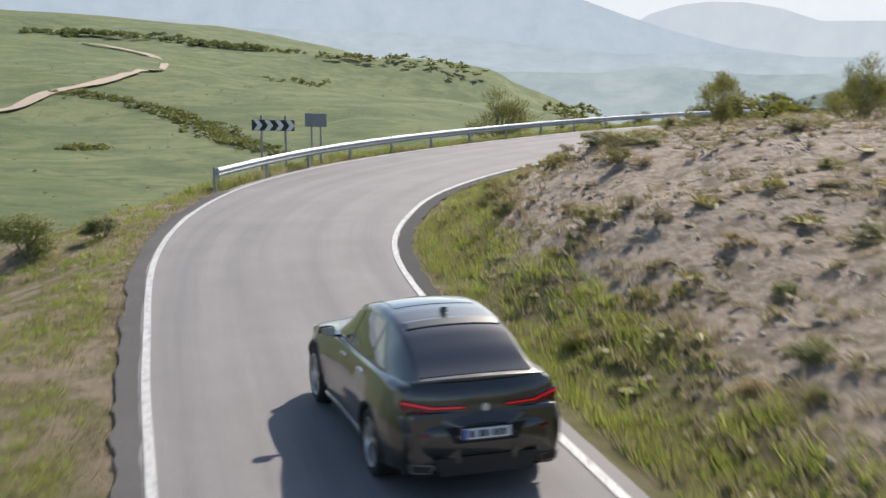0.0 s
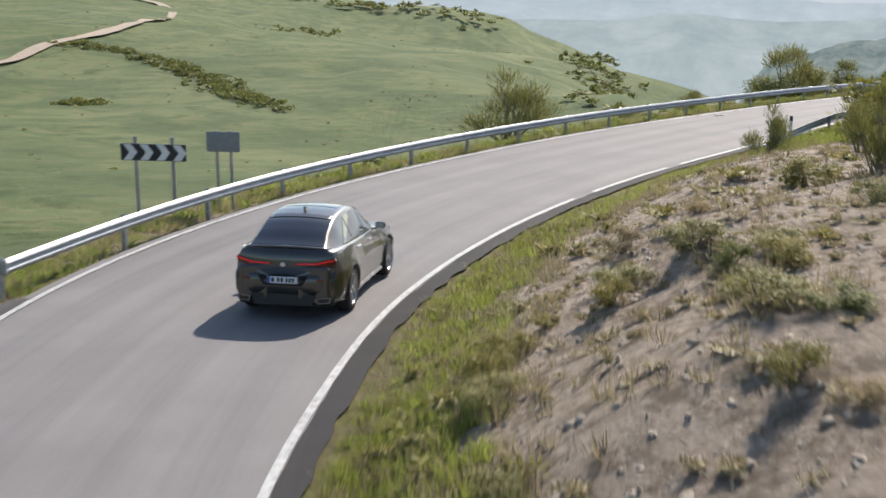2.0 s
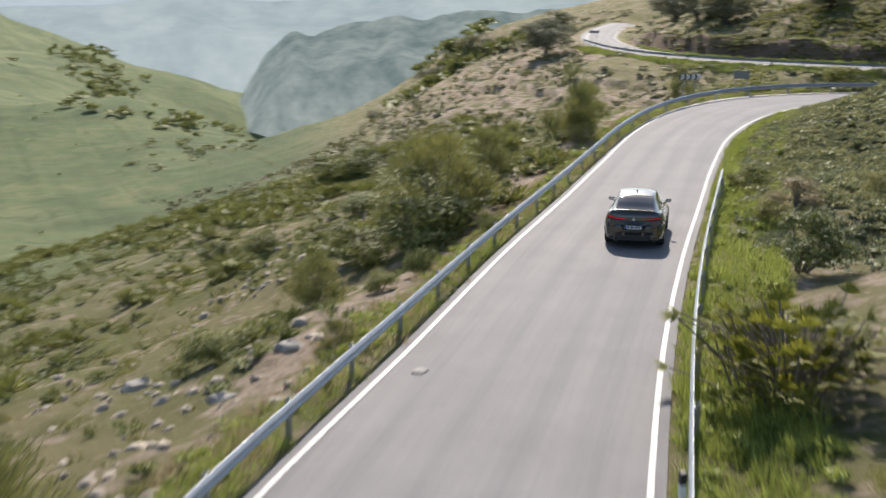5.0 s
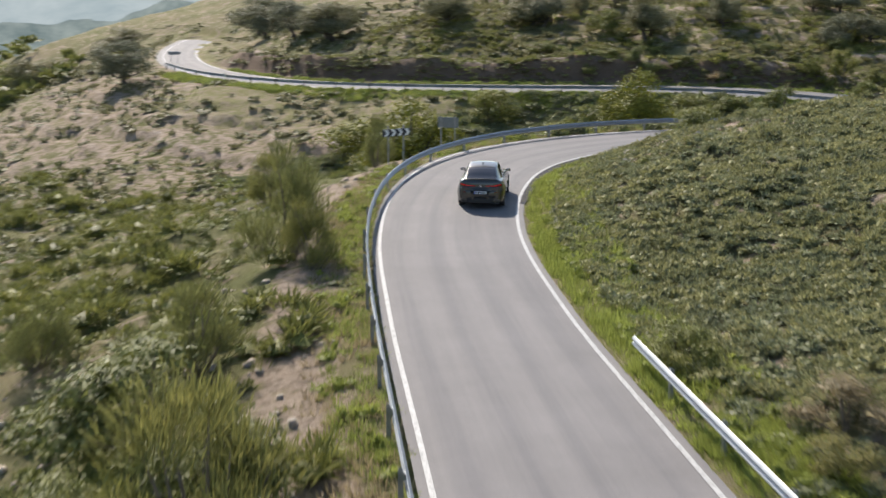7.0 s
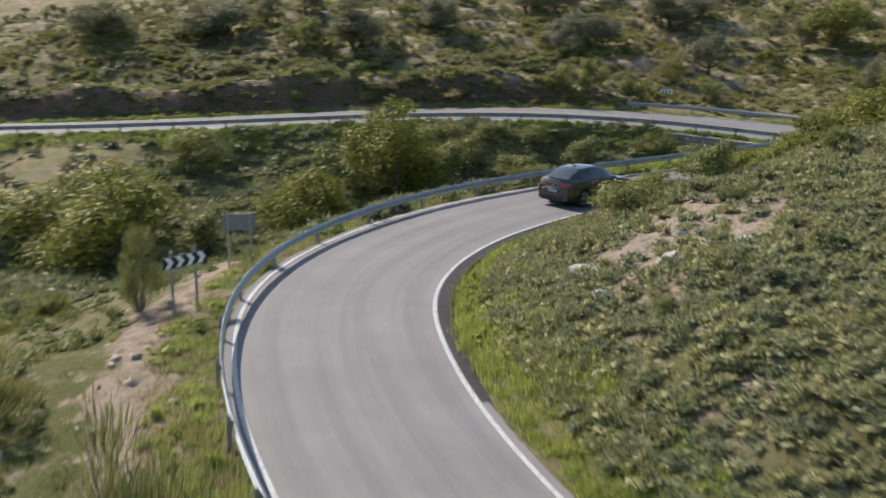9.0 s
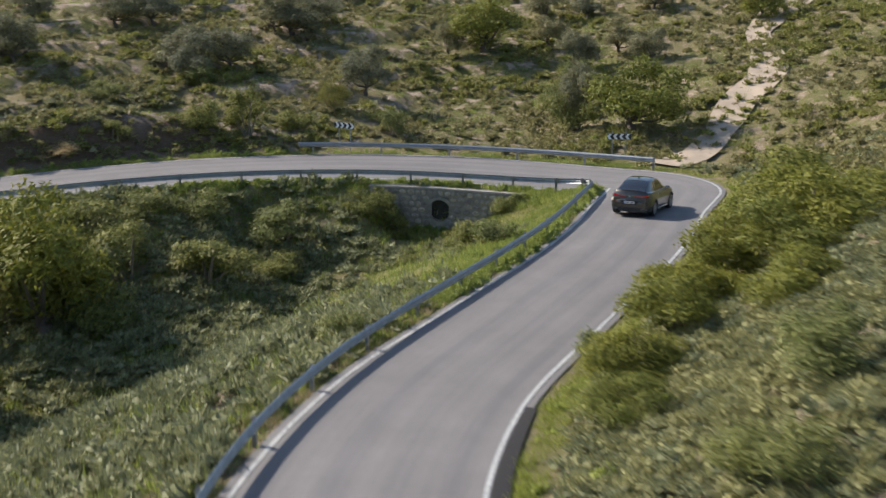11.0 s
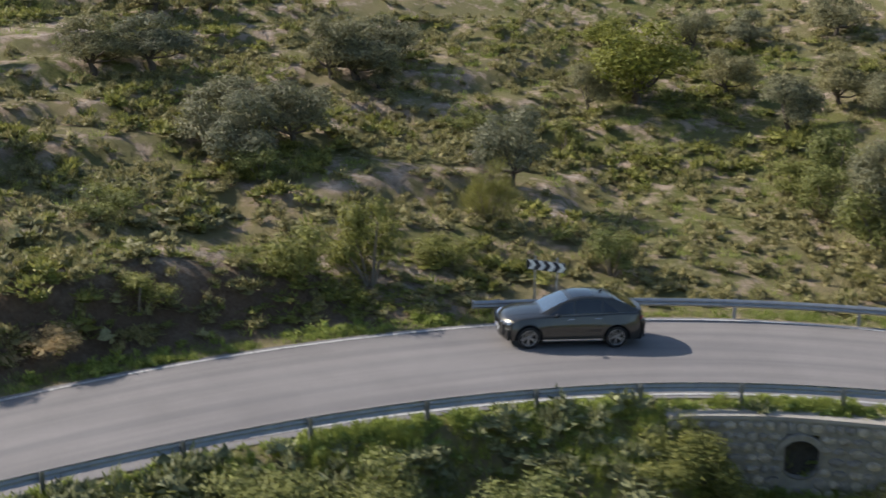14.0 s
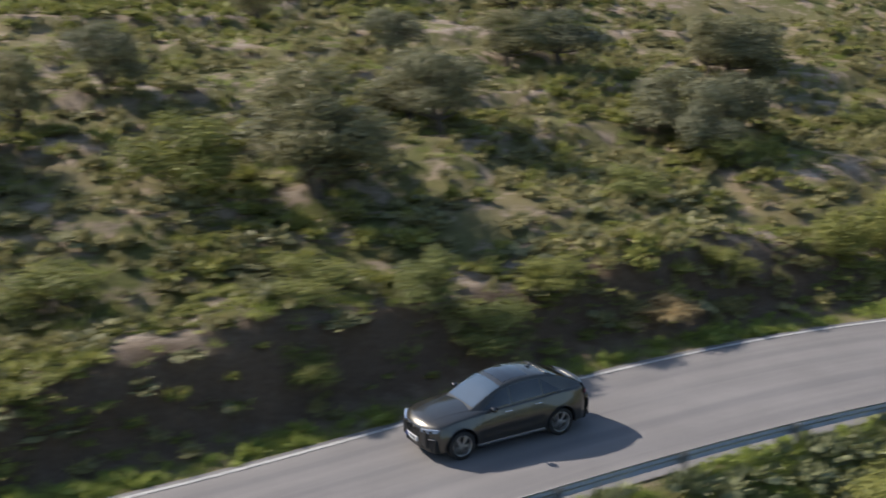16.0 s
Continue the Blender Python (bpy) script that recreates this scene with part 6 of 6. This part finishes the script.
def cab(y, u):
    """The cabin: u 0 at the belt .. 0.5 at the roof's edge .. 1 on the middle line."""
    z1, b, t = soft_prof(y, ROOF_Z, 0.04), prof(y, CAB_BASE), prof(y, CAB_TOP)
    z0 = min(soft_prof(y, BELT_Z, 0.03) - 0.015, z1 - 0.02)
    edge = z0 + (z1 - z0) * 0.90
    if u <= 0.45:
        k = u / 0.45
        return b + (t - b) * (k ** 1.15) * 0.96, z0 + (edge - z0) * k
    k = (u - 0.45) / 0.55
    x = (b + (t - b) * 0.96) * (1 - k)
    return x, edge + (z1 - edge) * math.sin(k * math.pi / 2) ** 0.6


def skin(fn, y0, y1, ny, u0, u1, nu, both=True, lift=0.0, inset=None):
    """A sheet on one of the shapes; lift metres outside it, with rim turned in. inset(y) gives u limits."""
    bm = bmesh.new()
    for sgn in ((1, -1) if both else (1,)):
        ys = np.linspace(y0, y1, ny)
        g = []
        for y in ys:
            a, b = inset(y) if inset else (u0, u1)
            row = []
            for u in np.linspace(a, b, nu):
                x, z = fn(y, u)
                if lift:
                    e = 1e-3
                    xu, zu = fn(y, min(u + e, 1))
                    xv, zv = fn(y, max(u - e, 0))
                    xa, za = fn(y + 0.01, u)
                    xb, zb = fn(y - 0.01, u)
                    n = Vector((xu - xv, 0, zu - zv)).cross(Vector((xa - xb, 0.02, za - zb)))
                    n = n.normalized() if n.length > 1e-9 else Vector((0, 0, 1))
                    if n.dot(Vector((x, 0, z - 0.7))) < 0:
                        n = -n
                    p = Vector((x, y, z)) + n * lift
                else:
                    p = Vector((x, y, z))
                row.append(bm.verts.new((p.x * sgn, p.y, p.z)))
            g.append(row)
        for i in range(ny - 1):
            for j in range(nu - 1):
                q = [g[i][j], g[i + 1][j], g[i + 1][j + 1], g[i][j + 1]]
                bm.faces.new(q if sgn > 0 else q[::-1])
    bmesh.ops.remove_doubles(bm, verts=bm.verts, dist=1e-5)
    bmesh.ops.recalc_face_normals(bm, faces=bm.faces)
    return bm


def rear_y(x):
    """The tail's surface is bowed: how far back it lies at x."""
    return -2.545 + 0.16 * (abs(x) / 0.9) ** 2.6


def shape(pts, y_of, thick, lean=0.0):
    """A flat outline (x, z), wrapped on a face that looks backwards or ahead."""
    bm = bmesh.new()
    sgn = -1 if y_of(0) < 0 else 1
    a = [bm.verts.new((x, y_of(x) + lean * (z - 0.8) + sgn * thick, z)) for x, z in pts]
    b = [bm.verts.new((x, y_of(x) + lean * (z - 0.8) - sgn * 0.05, z)) for x, z in pts]
    bm.faces.new(a)
    bm.faces.new(b[::-1])
    for i in range(len(pts)):
        j = (i + 1) % len(pts)
        bm.faces.new([a[i], b[i], b[j], a[j]])
    bmesh.ops.recalc_face_normals(bm, faces=bm.faces)
    bmesh.ops.triangulate(bm, faces=[f for f in bm.faces if len(f.verts) > 4])
    return bm


def mirrored(pts, s):
    return [(x * s, z) for x, z in (pts if s > 0 else pts[::-1])]


car = tagged(new("car"), "dark bronze-grey coupe-shaped sport utility car, clean", "car")
car.scale = (1.07, 1.07, 1.07)
body = part("body", skin(hull, -2.56, 2.385, 132, 0.0, 1.0, 30), CAR_PAINT, car, "glossy dark bronze-grey bodywork", True)
cabin = part("cabin", skin(cab, 1.12, -2.3, 90, 0.0, 1.0, 26), CAR_PAINT, car, "", True)
# closed tail and nose below the loft's ends, floor
bm = bmesh.new()
box(bm, -0.84, 0.84, -2.40, 2.22, 0.24, 0.62, 0.06)
part("floor_pan", bm, UNDER, car, "black underbody")
bm = bmesh.new()
box(bm, -0.80, 0.80, -2.50, -2.30, 0.36, 0.95, 0.05)
part("tail_core", bm, CAR_PAINT, car)
bm = bmesh.new()
box(bm, -0.62, 0.62, 2.10, 2.345, 0.36, 0.80, 0.06)
part("nose_core", bm, BLACK_TRIM, car)

# glass
part("windscreen", skin(cab, 0.98, 0.16, 18, 0.47, 1.0, 14, True, 0.006), SKY_TINT_GLASS, car, "raked windscreen, sky reflection tinted into its glass", True)
part("rear_window", skin(cab, -1.36, -2.24, 18, 0.47, 1.0, 14, True, 0.006), GLASS, car, "tinted sloping rear window", True)
part("glass_roof", skin(cab, 0.02, -0.74, 12, 0.56, 1.0, 12, True, 0.005), GLASS, car, "dark glass sunroof", True)


def window_limits(y):
    lo = 0.055
    hi = 0.395
    hi = min(hi, 0.055 + max(0, (0.86 - y)) * 0.62)
    hi = min(hi, 0.055 + max(0, (y + 1.60)) * 0.58)
    return lo, max(hi, lo + 0.004)


for a, b, nm in ((0.84, -0.02, "front_side_window"), (-0.08, -0.98, "rear_side_window"), (-1.03, -1.57, "quarter_window")):
    for sg in (1, -1):
        bm = skin(cab, a, b, 16, 0, 1, 8, False, 0.006, window_limits)
        if sg < 0:
            for v in bm.verts:
                v.co.x *= -1
            bmesh.ops.reverse_faces(bm, faces=bm.faces)
        part(nm, bm, SIDE_GLASS if nm.startswith("front") else GLASS, car, "", True)


def strip(fn, pts, width, lift, material, name, label=""):
    """A thin raised strip through points (y, u) of a shape, on both sides."""
    for sg in (1, -1):
        bm = bmesh.new()
        prev = None
        for (y, u) in pts:
            x, z = fn(y, u)
            p = Vector((x + lift, y, z))
            ring = [bm.verts.new(((p.x + dx) * sg, p.y, p.z + dz)) for dx, dz in ((-0.02, -width), (0.0, -width), (0.003, 0), (0.0, width), (-0.02, width))]
            if prev:
                for k in range(4):
                    bm.faces.new([prev[k], ring[k], ring[k + 1], prev[k + 1]])
            prev = ring
        bmesh.ops.recalc_face_normals(bm, faces=bm.faces)
        part(name, bm, material, car, label)


strip(cab, [(0.86 - i * 0.13, 0.035) for i in range(21)], 0.012, 0.007, SATIN_DARK, "window_trim", "satin metal window trim")
strip(hull, [(1.0 - i * 0.125, 0.0) for i in range(17)], 0.035, 0.012, CHROME, "sill_strip", "satin silver sill strip")


def seam(y0, v0, v1, slant=0.0):
    """The dark gap round a door, as a thin upright strip."""
    for sg in (1, -1):
        bm = bmesh.new()
        prev = None
        for v in np.linspace(v0, v1, 12):
            y = y0 + slant * (v - v0)
            x, z = hull(y, v)
            ring = [bm.verts.new(((x + 0.0025) * sg, y + d, z)) for d in (-0.005, 0.005)]
            if prev:
                bm.faces.new([prev[0], ring[0], ring[1], prev[1]])
            prev = ring
        part("door_gap", bm, BLACK_TRIM, car)


seam(0.82, 0.05, 0.70, 0.05)
seam(-0.05, 0.03, 0.70, -0.02)
seam(-0.86, 0.25, 0.70, -0.30)
for y in (0.08, -0.82):
    for sg in (1, -1):
        x, z = hull(y, 0.60)
        bm = bmesh.new()
        box(bm, -0.018, 0.022, -0.115, 0.115, -0.016, 0.018, 0.012)
        hd = part("door_handle", bm, CHROME, car, "chrome door handle")
        hd.location = (x * sg, y, z)
for sg in (1, -1):
    bm = bmesh.new()
    box(bm, -0.105, 0.105, -0.05, 0.07, -0.06, 0.065, 0.05)
    mirror = part("wing_mirror", bm, GLOSS_BLACK, car, "", True)
    mirror.location = (0.99 * sg, 0.58, 1.16)
    bm = bmesh.new()
    box(bm, -0.085, 0.085, -0.068, -0.060, -0.05, 0.055, 0.003)
    part("mirror_glass", bm, CHROME, mirror)
    bm = bmesh.new()
    box(bm, -0.09, 0.09, -0.02, 0.03, -0.03, 0.0, 0.01)
    arm = part("mirror_arm", bm, GLOSS_BLACK, mirror)
    arm.location = (-0.15 * sg, 0.0, -0.05)
# wheel arch trims
for c in (-AXLE, AXLE):
    for sg in (1, -1):
        bm = bmesh.new()
        prev = None
        for k in range(25):
            t = math.pi * (-0.06 + 1.12 * k / 24)
            y, z = c + math.cos(t) * 0.455, WHEEL_R + math.sin(t) * 0.445
            hw = hull(y, 0.02)[0]
            ring = [bm.verts.new(((hw + dx) * sg, c + (y - c) * q, WHEEL_R + (z - WHEEL_R) * q)) for dx, q in ((-0.22, 0.985), (0.004, 0.985), (0.010, 1.03), (-0.01, 1.06))]
            if prev:
                for j in range(3):
                    bm.faces.new([prev[j], ring[j], ring[j + 1], prev[j + 1]])
            prev = ring
        bmesh.ops.recalc_face_normals(bm, faces=bm.faces)
        part("wheel_arch", bm, BLACK_TRIM, car, "", True)

# roof: spoiler, fin
bm = skin(cab, -1.27, -1.45, 8, 0.50, 1.0, 16, True, 0.014)
bmesh.ops.solidify(bm, geom=bm.faces[:], thickness=0.012)
part("roof_spoiler", bm, CAR_PAINT, car, "", True)
bm = bmesh.new()
fin = [(-0.0, 0.0), (-0.17, 0.0), (-0.155, 0.062), (-0.12, 0.06)]
lo = [bm.verts.new((0.022, y, z)) for y, z in fin]
hi = [bm.verts.new((-0.022, y, z)) for y, z in fin]
bm.faces.new(lo)
bm.faces.new(hi[::-1])
for i in range(4):
    bm.faces.new([lo[i], hi[i], hi[(i + 1) % 4], lo[(i + 1) % 4]])
fin_ob = part("antenna_fin", bm, GLOSS_BLACK, car)
fin_ob.location = (0, -0.98, 1.685)
# boot lip spoiler
bm = bmesh.new()
prev = None
for x in np.linspace(-0.72, 0.72, 25):
    y = -2.385 + 0.12 * (abs(x) / 0.72) ** 2.4
    z = 1.248 - 0.045 * (abs(x) / 0.72) ** 2.6
    ring = [bm.verts.new((x, y + dy, z + dz)) for dy, dz in ((0.16, -0.02), (0.03, 0.016), (-0.040, 0.026), (-0.044, 0.014), (0.0, -0.05))]
    if prev:
        for j in range(5):
            bm.faces.new([prev[j], ring[j], ring[(j + 1) % 5], prev[(j + 1) % 5]])
    prev = ring
bmesh.ops.recalc_face_normals(bm, faces=bm.faces)
part("boot_spoiler", bm, CAR_PAINT, car, "", True)

# tail
TAIL_Y = lambda x: -2.505 + 0.20 * (max(0, abs(x) - 0.15) / 0.75) ** 2.2
TAIL_W = lambda z: float(np.interp(z, [0.33, 0.45, 0.9, 1.06, 1.16, 1.225], [0.90, 0.955, 0.965, 0.945, 0.87, 0.76]))
BUMP_Y = lambda x: -2.560 + 0.17 * (max(0, abs(x) - 0.2) / 0.75) ** 2.4
bm = bmesh.new()
prev = None
for x in np.linspace(-0.90, 0.90, 33):
    ring = [bm.verts.new((x * TAIL_W(z), (TAIL_Y if z > 0.84 else BUMP_Y)(x * TAIL_W(z)) + dy, z)) for z, dy in ((1.225, 0.10), (1.16, 0.045), (1.06, 0.02), (0.93, 0.015), (0.855, 0.03), (0.80, 0.02), (0.70, 0.0), (0.58, 0.0), (0.50, 0.02), (0.40, 0.06), (0.33, 0.14))]
    if prev:
        for j in range(10):
            bm.faces.new([prev[j], ring[j], ring[j + 1], prev[j + 1]])
    prev = ring
bmesh.ops.recalc_face_normals(bm, faces=bm.faces)
part("tailgate", bm, CAR_PAINT, car, "", True)
for sg in (1, -1):
    pts = [(0.20, 1.005), (0.55, 1.01), (0.74, 1.055), (0.855, 1.07), (0.872, 1.03), (0.855, 0.975), (0.74, 0.945), (0.55, 0.955), (0.22, 0.965)]
    lamp = part("tail_light", shape(mirrored(pts, sg), TAIL_Y, 0.012), DARK_RED, car, "slim dark red tail light")
    part("light_bar", shape(mirrored([(0.24, 0.995), (0.56, 0.998), (0.75, 1.04), (0.845, 1.052), (0.853, 1.03), (0.76, 1.015), (0.57, 0.978), (0.24, 0.98)], sg), TAIL_Y, 0.018), TAIL_RED, lamp, "glowing red light bar")
    part("reflector", shape(mirrored([(0.58, 0.735), (0.80, 0.75), (0.80, 0.715), (0.60, 0.70)], sg), BUMP_Y, 0.012), DARK_RED, car, "dark red bumper reflector")
    ex = part("exhaust", shape(mirrored([(0.56, 0.415), (0.82, 0.425), (0.80, 0.325), (0.60, 0.32)], sg), BUMP_Y, 0.03), SATIN_DARK, car, "dark chrome trapezoid exhaust trim")
    part("exhaust_mouth", shape(mirrored([(0.59, 0.400), (0.795, 0.408), (0.78, 0.342), (0.62, 0.337)], sg), BUMP_Y, 0.036), BLACK_TRIM, ex)
    part("bumper_vent", shape(mirrored([(0.825, 0.78), (0.85, 0.78), (0.848, 0.55), (0.828, 0.58)], sg), BUMP_Y, 0.006), BLACK_TRIM, car)
# flat near-black sheet stands in for the shade of a sunk plate recess
part("plate_recess", shape([(-0.44, 0.79), (0.44, 0.79), (0.34, 0.62), (-0.34, 0.62)], BUMP_Y, 0.004), UNDER, car)
part("rear_diffuser", shape([(-0.56, 0.47), (0.56, 0.47), (0.50, 0.28), (-0.50, 0.28)], BUMP_Y, 0.014), BLACK_TRIM, car)
flat_y = lambda x: -2.560


def number_plate(y_of, zc, name_label):
    plate = part("number_plate", shape([(-0.26, zc - 0.055), (-0.26, zc + 0.055), (0.26, zc + 0.055), (0.26, zc - 0.055)], y_of, 0.016), PLATE_WHITE, car, name_label)
    s = 1 if y_of(0) < 0 else -1
    part("blue_band", shape([(-0.258 * s, zc - 0.053), (-0.258 * s, zc + 0.053), (-0.215 * s, zc + 0.053), (-0.215 * s, zc - 0.053)], y_of, 0.019), PLATE_BLUE, plate)
    for a, b in ((-0.19, -0.14), (-0.09, -0.045), (-0.03, 0.015), (0.06, 0.10), (0.115, 0.155), (0.17, 0.21)):
        part("bar", shape([(a * s, zc - 0.036), (a * s, zc + 0.036), (b * s, zc + 0.036), (b * s, zc - 0.036)], y_of, 0.019), PLATE_INK, plate)


number_plate(flat_y, 0.715, "white plate with a blue band and dark bars")
for sg, w in ((-1, 0.10), (1, 0.16)):
    part("lettering_bar", shape(mirrored([(0.42, 0.905), (0.42 + w, 0.905), (0.42 + w, 0.885), (0.42, 0.885)], sg), TAIL_Y, 0.010), CHROME, car)


def disc(name, y, z, rad, thick, material, label):
    bm = bmesh.new()
    bmesh.ops.create_cone(bm, cap_ends=True, segments=28, radius1=rad, radius2=rad * 0.9, depth=thick)
    bmesh.ops.rotate(bm, verts=bm.verts, matrix=Matrix.Rotation(math.pi / 2 if y < 0 else -math.pi / 2, 3, "X"))
    ob = part(name, bm, material, car, label, False)
    ob.location = (0, y, z)


disc("badge", -2.515, 0.975, 0.048, 0.03, BADGE, "round silver badge")

# nose: kidney grille, lamps, intakes
NOSE_Y = lambda x: 2.395 - 0.20 * (abs(x) / 0.75) ** 2.2
bm = bmesh.new()
prev = None
for x in np.linspace(-0.86, 0.86, 31):
    ring = [bm.verts.new((x, NOSE_Y(x) - dy - 0.16 * max(0, abs(x) - 0.72), z)) for z, dy in ((0.90, 0.10), (0.84, 0.03), (0.74, 0.0), (0.62, 0.0), (0.52, 0.01), (0.40, 0.02), (0.30, 0.05), (0.24, 0.14))]
    if prev:
        for j in range(7):
            bm.faces.new([prev[j], ring[j], ring[j + 1], prev[j + 1]])
    prev = ring
bmesh.ops.recalc_face_normals(bm, faces=bm.faces)
part("front_bumper", bm, CAR_PAINT, car, "", True)
for sg in (1, -1):
    g = part("kidney_grille", shape(mirrored([(0.03, 0.84), (0.30, 0.85), (0.37, 0.80), (0.33, 0.62), (0.26, 0.575), (0.06, 0.575), (0.03, 0.62)], sg), NOSE_Y, 0.015), SATIN_DARK, car, "kidney grille in a satin frame")
    part("grille_mesh", shape(mirrored([(0.05, 0.82), (0.29, 0.83), (0.345, 0.79), (0.31, 0.63), (0.25, 0.595), (0.075, 0.595), (0.05, 0.63)], sg), NOSE_Y, 0.020), BLACK_TRIM, g)
    for k in range(6):
        xx = 0.08 + k * 0.042
        part("grille_bar", shape(mirrored([(xx, 0.80), (xx + 0.010, 0.80), (xx + 0.010, 0.61), (xx, 0.61)], sg), NOSE_Y, 0.027), SATIN_DARK, g)
    h = part("headlight", shape(mirrored([(0.40, 0.83), (0.62, 0.86), (0.84, 0.88), (0.82, 0.80), (0.62, 0.755), (0.42, 0.765)], sg), lambda x: NOSE_Y(x) - 0.10 * max(0, abs(x) - 0.6), 0.03), HEAD_LAMP, car, "clear slim headlight")
    for k in range(2):
        xx = 0.47 + k * 0.16
        part("lamp_lens", shape(mirrored([(xx, 0.825), (xx + 0.09, 0.835), (xx + 0.10, 0.785), (xx + 0.01, 0.78)], sg), lambda x: NOSE_Y(x) - 0.10 * max(0, abs(x) - 0.6), 0.038), GLOSS_BLACK, h)
    part("side_intake", shape(mirrored([(0.50, 0.60), (0.80, 0.62), (0.76, 0.36), (0.54, 0.34)], sg), NOSE_Y, 0.012), BLACK_TRIM, car)
    part("intake_blade", shape(mirrored([(0.50, 0.615), (0.81, 0.64), (0.80, 0.61), (0.51, 0.585)], sg), NOSE_Y, 0.03), CHROME, car)
part("lower_intake", shape([(-0.44, 0.46), (0.44, 0.46), (0.38, 0.30), (-0.38, 0.30)], NOSE_Y, 0.012), BLACK_TRIM, car)
number_plate(lambda x: 2.40, 0.51, "white front plate with a blue band and dark bars")
# bonnet creases
for sg in (1, -1):
    bm = bmesh.new()
    prev = None
    for y in np.linspace(1.02, 2.12, 14):
        xx = 0.56 - 0.16 * (y - 1.02)
        top = soft_prof(y, TOP_Z, 0.03)
        w = hull(y, 0.7)[0]
        u = 1 - xx / max(w, 0.6)
        z = hull(y, 0.7 + 0.3 * max(0.02, u))[1]
        ring = [bm.verts.new(((xx + d) * sg, y, z + e)) for d, e in ((-0.05, -0.006), (0.0, 0.014), (0.05, -0.006))]
        if prev:
            for j in range(2):
                bm.faces.new([prev[j], ring[j], ring[j + 1], prev[j + 1]])
        prev = ring
    bmesh.ops.recalc_face_normals(bm, faces=bm.faces)
    part("bonnet_crease", bm, CAR_PAINT, car, "", True)


# wheels: spin about x in their own space
def lathe(profile, segs, material, name, parent, label=""):
    bm = bmesh.new()
    rings = []
    for k in range(segs):
        t = 2 * math.pi * k / segs
        rings.append([bm.verts.new((x, math.cos(t) * r, math.sin(t) * r)) for x, r in profile])
    for k in range(segs):
        a, b = rings[k], rings[(k + 1) % segs]
        for j in range(len(profile) - 1):
            bm.faces.new([a[j], a[j + 1], b[j + 1], b[j]])
    bmesh.ops.recalc_face_normals(bm, faces=bm.faces)
    return part(name, bm, material, parent, label, True)


wheels = []
for sg in (1, -1):
    for yc in (AXLE, -AXLE):
        tyre = lathe([(-0.13, 0.275), (-0.14, 0.32), (-0.125, 0.362), (-0.09, 0.375), (0.09, 0.375), (0.125, 0.362), (0.14, 0.32), (0.13, 0.275)], 44, RUBBER, "wheel", car, "black tyre on a dark five-spoke alloy rim")
        tyre.location = (0.845 * sg, yc, WHEEL_R)
        lathe([(0.125 * sg, 0.278), (0.135 * sg, 0.270), (0.12 * sg, 0.255), (-0.10 * sg, 0.250)], 44, RIM_METAL, "rim", tyre, "polished rim edge")
        lathe([(0.02 * sg, 0.0), (0.02 * sg, 0.250)], 32, BLACK_TRIM, "brake_disc", tyre)
        lathe([(0.118 * sg, 0.0), (0.116 * sg, 0.05), (0.06 * sg, 0.065)], 20, RIM_METAL, "hub_cap", tyre)
        bm = bmesh.new()
        for k in range(5):
            for off in (-0.16, 0.16):
                vs = box(bm, min(0.06 * sg, 0.115 * sg), max(0.06 * sg, 0.115 * sg), -0.019, 0.019, 0.05, 0.262, 0.006)
                bmesh.ops.rotate(bm, verts=vs, matrix=Matrix.Rotation(2 * math.pi * k / 5 + off, 3, "X"))
        part("spokes", bm, RIM_METAL, tyre, "dark double spokes")
        wheels.append((tyre, sg))


def car_pose(t):
    ts = [r[0] for r in CAR_WAY]
    s, d, a = (cubic(t, ts, [r[k] for r in CAR_WAY]) for k in (1, 2, 3))
    p, fw, n, w = (v[0] for v in road_at(s))
    h = math.atan2(fw[1], fw[0]) + radians(a)
    pitch = math.asin(fw[2])
    q = p + n * d
    return Matrix.Translation((q[0], q[1], q[2] + 0.035)) @ Matrix.Rotation(h - math.pi / 2, 4, "Z") @ Matrix.Rotation(pitch, 4, "X"), s


def cubic(t, ts, vs):
    """Smooth value at t through the given times."""
    ts, vs = np.array(ts), np.array(vs)
    m = np.gradient(vs, ts)
    k = int(np.clip(np.searchsorted(ts, t) - 1, 0, len(ts) - 2))
    h = ts[k + 1] - ts[k]
    u = (t - ts[k]) / h
    return ((2 * u ** 3 - 3 * u ** 2 + 1) * vs[k] + (u ** 3 - 2 * u ** 2 + u) * h * m[k] + (-2 * u ** 3 + 3 * u ** 2) * vs[k + 1] + (u ** 3 - u ** 2) * h * m[k + 1])


def motions():
    walk(car, [(k / 10, car_pose(k / 10)[0]) for k in range(161)])
    gone = [car_pose(k / 30)[1] for k in range(481)]
    for wheel, sg in wheels:
        at_ = wheel.location.copy()
        walk(wheel, [(k / 30, Matrix.Translation(at_) @ Matrix.Rotation(-(gone[k] - gone[0]) / WHEEL_R, 4, "X")) for k in range(481)])


motions()
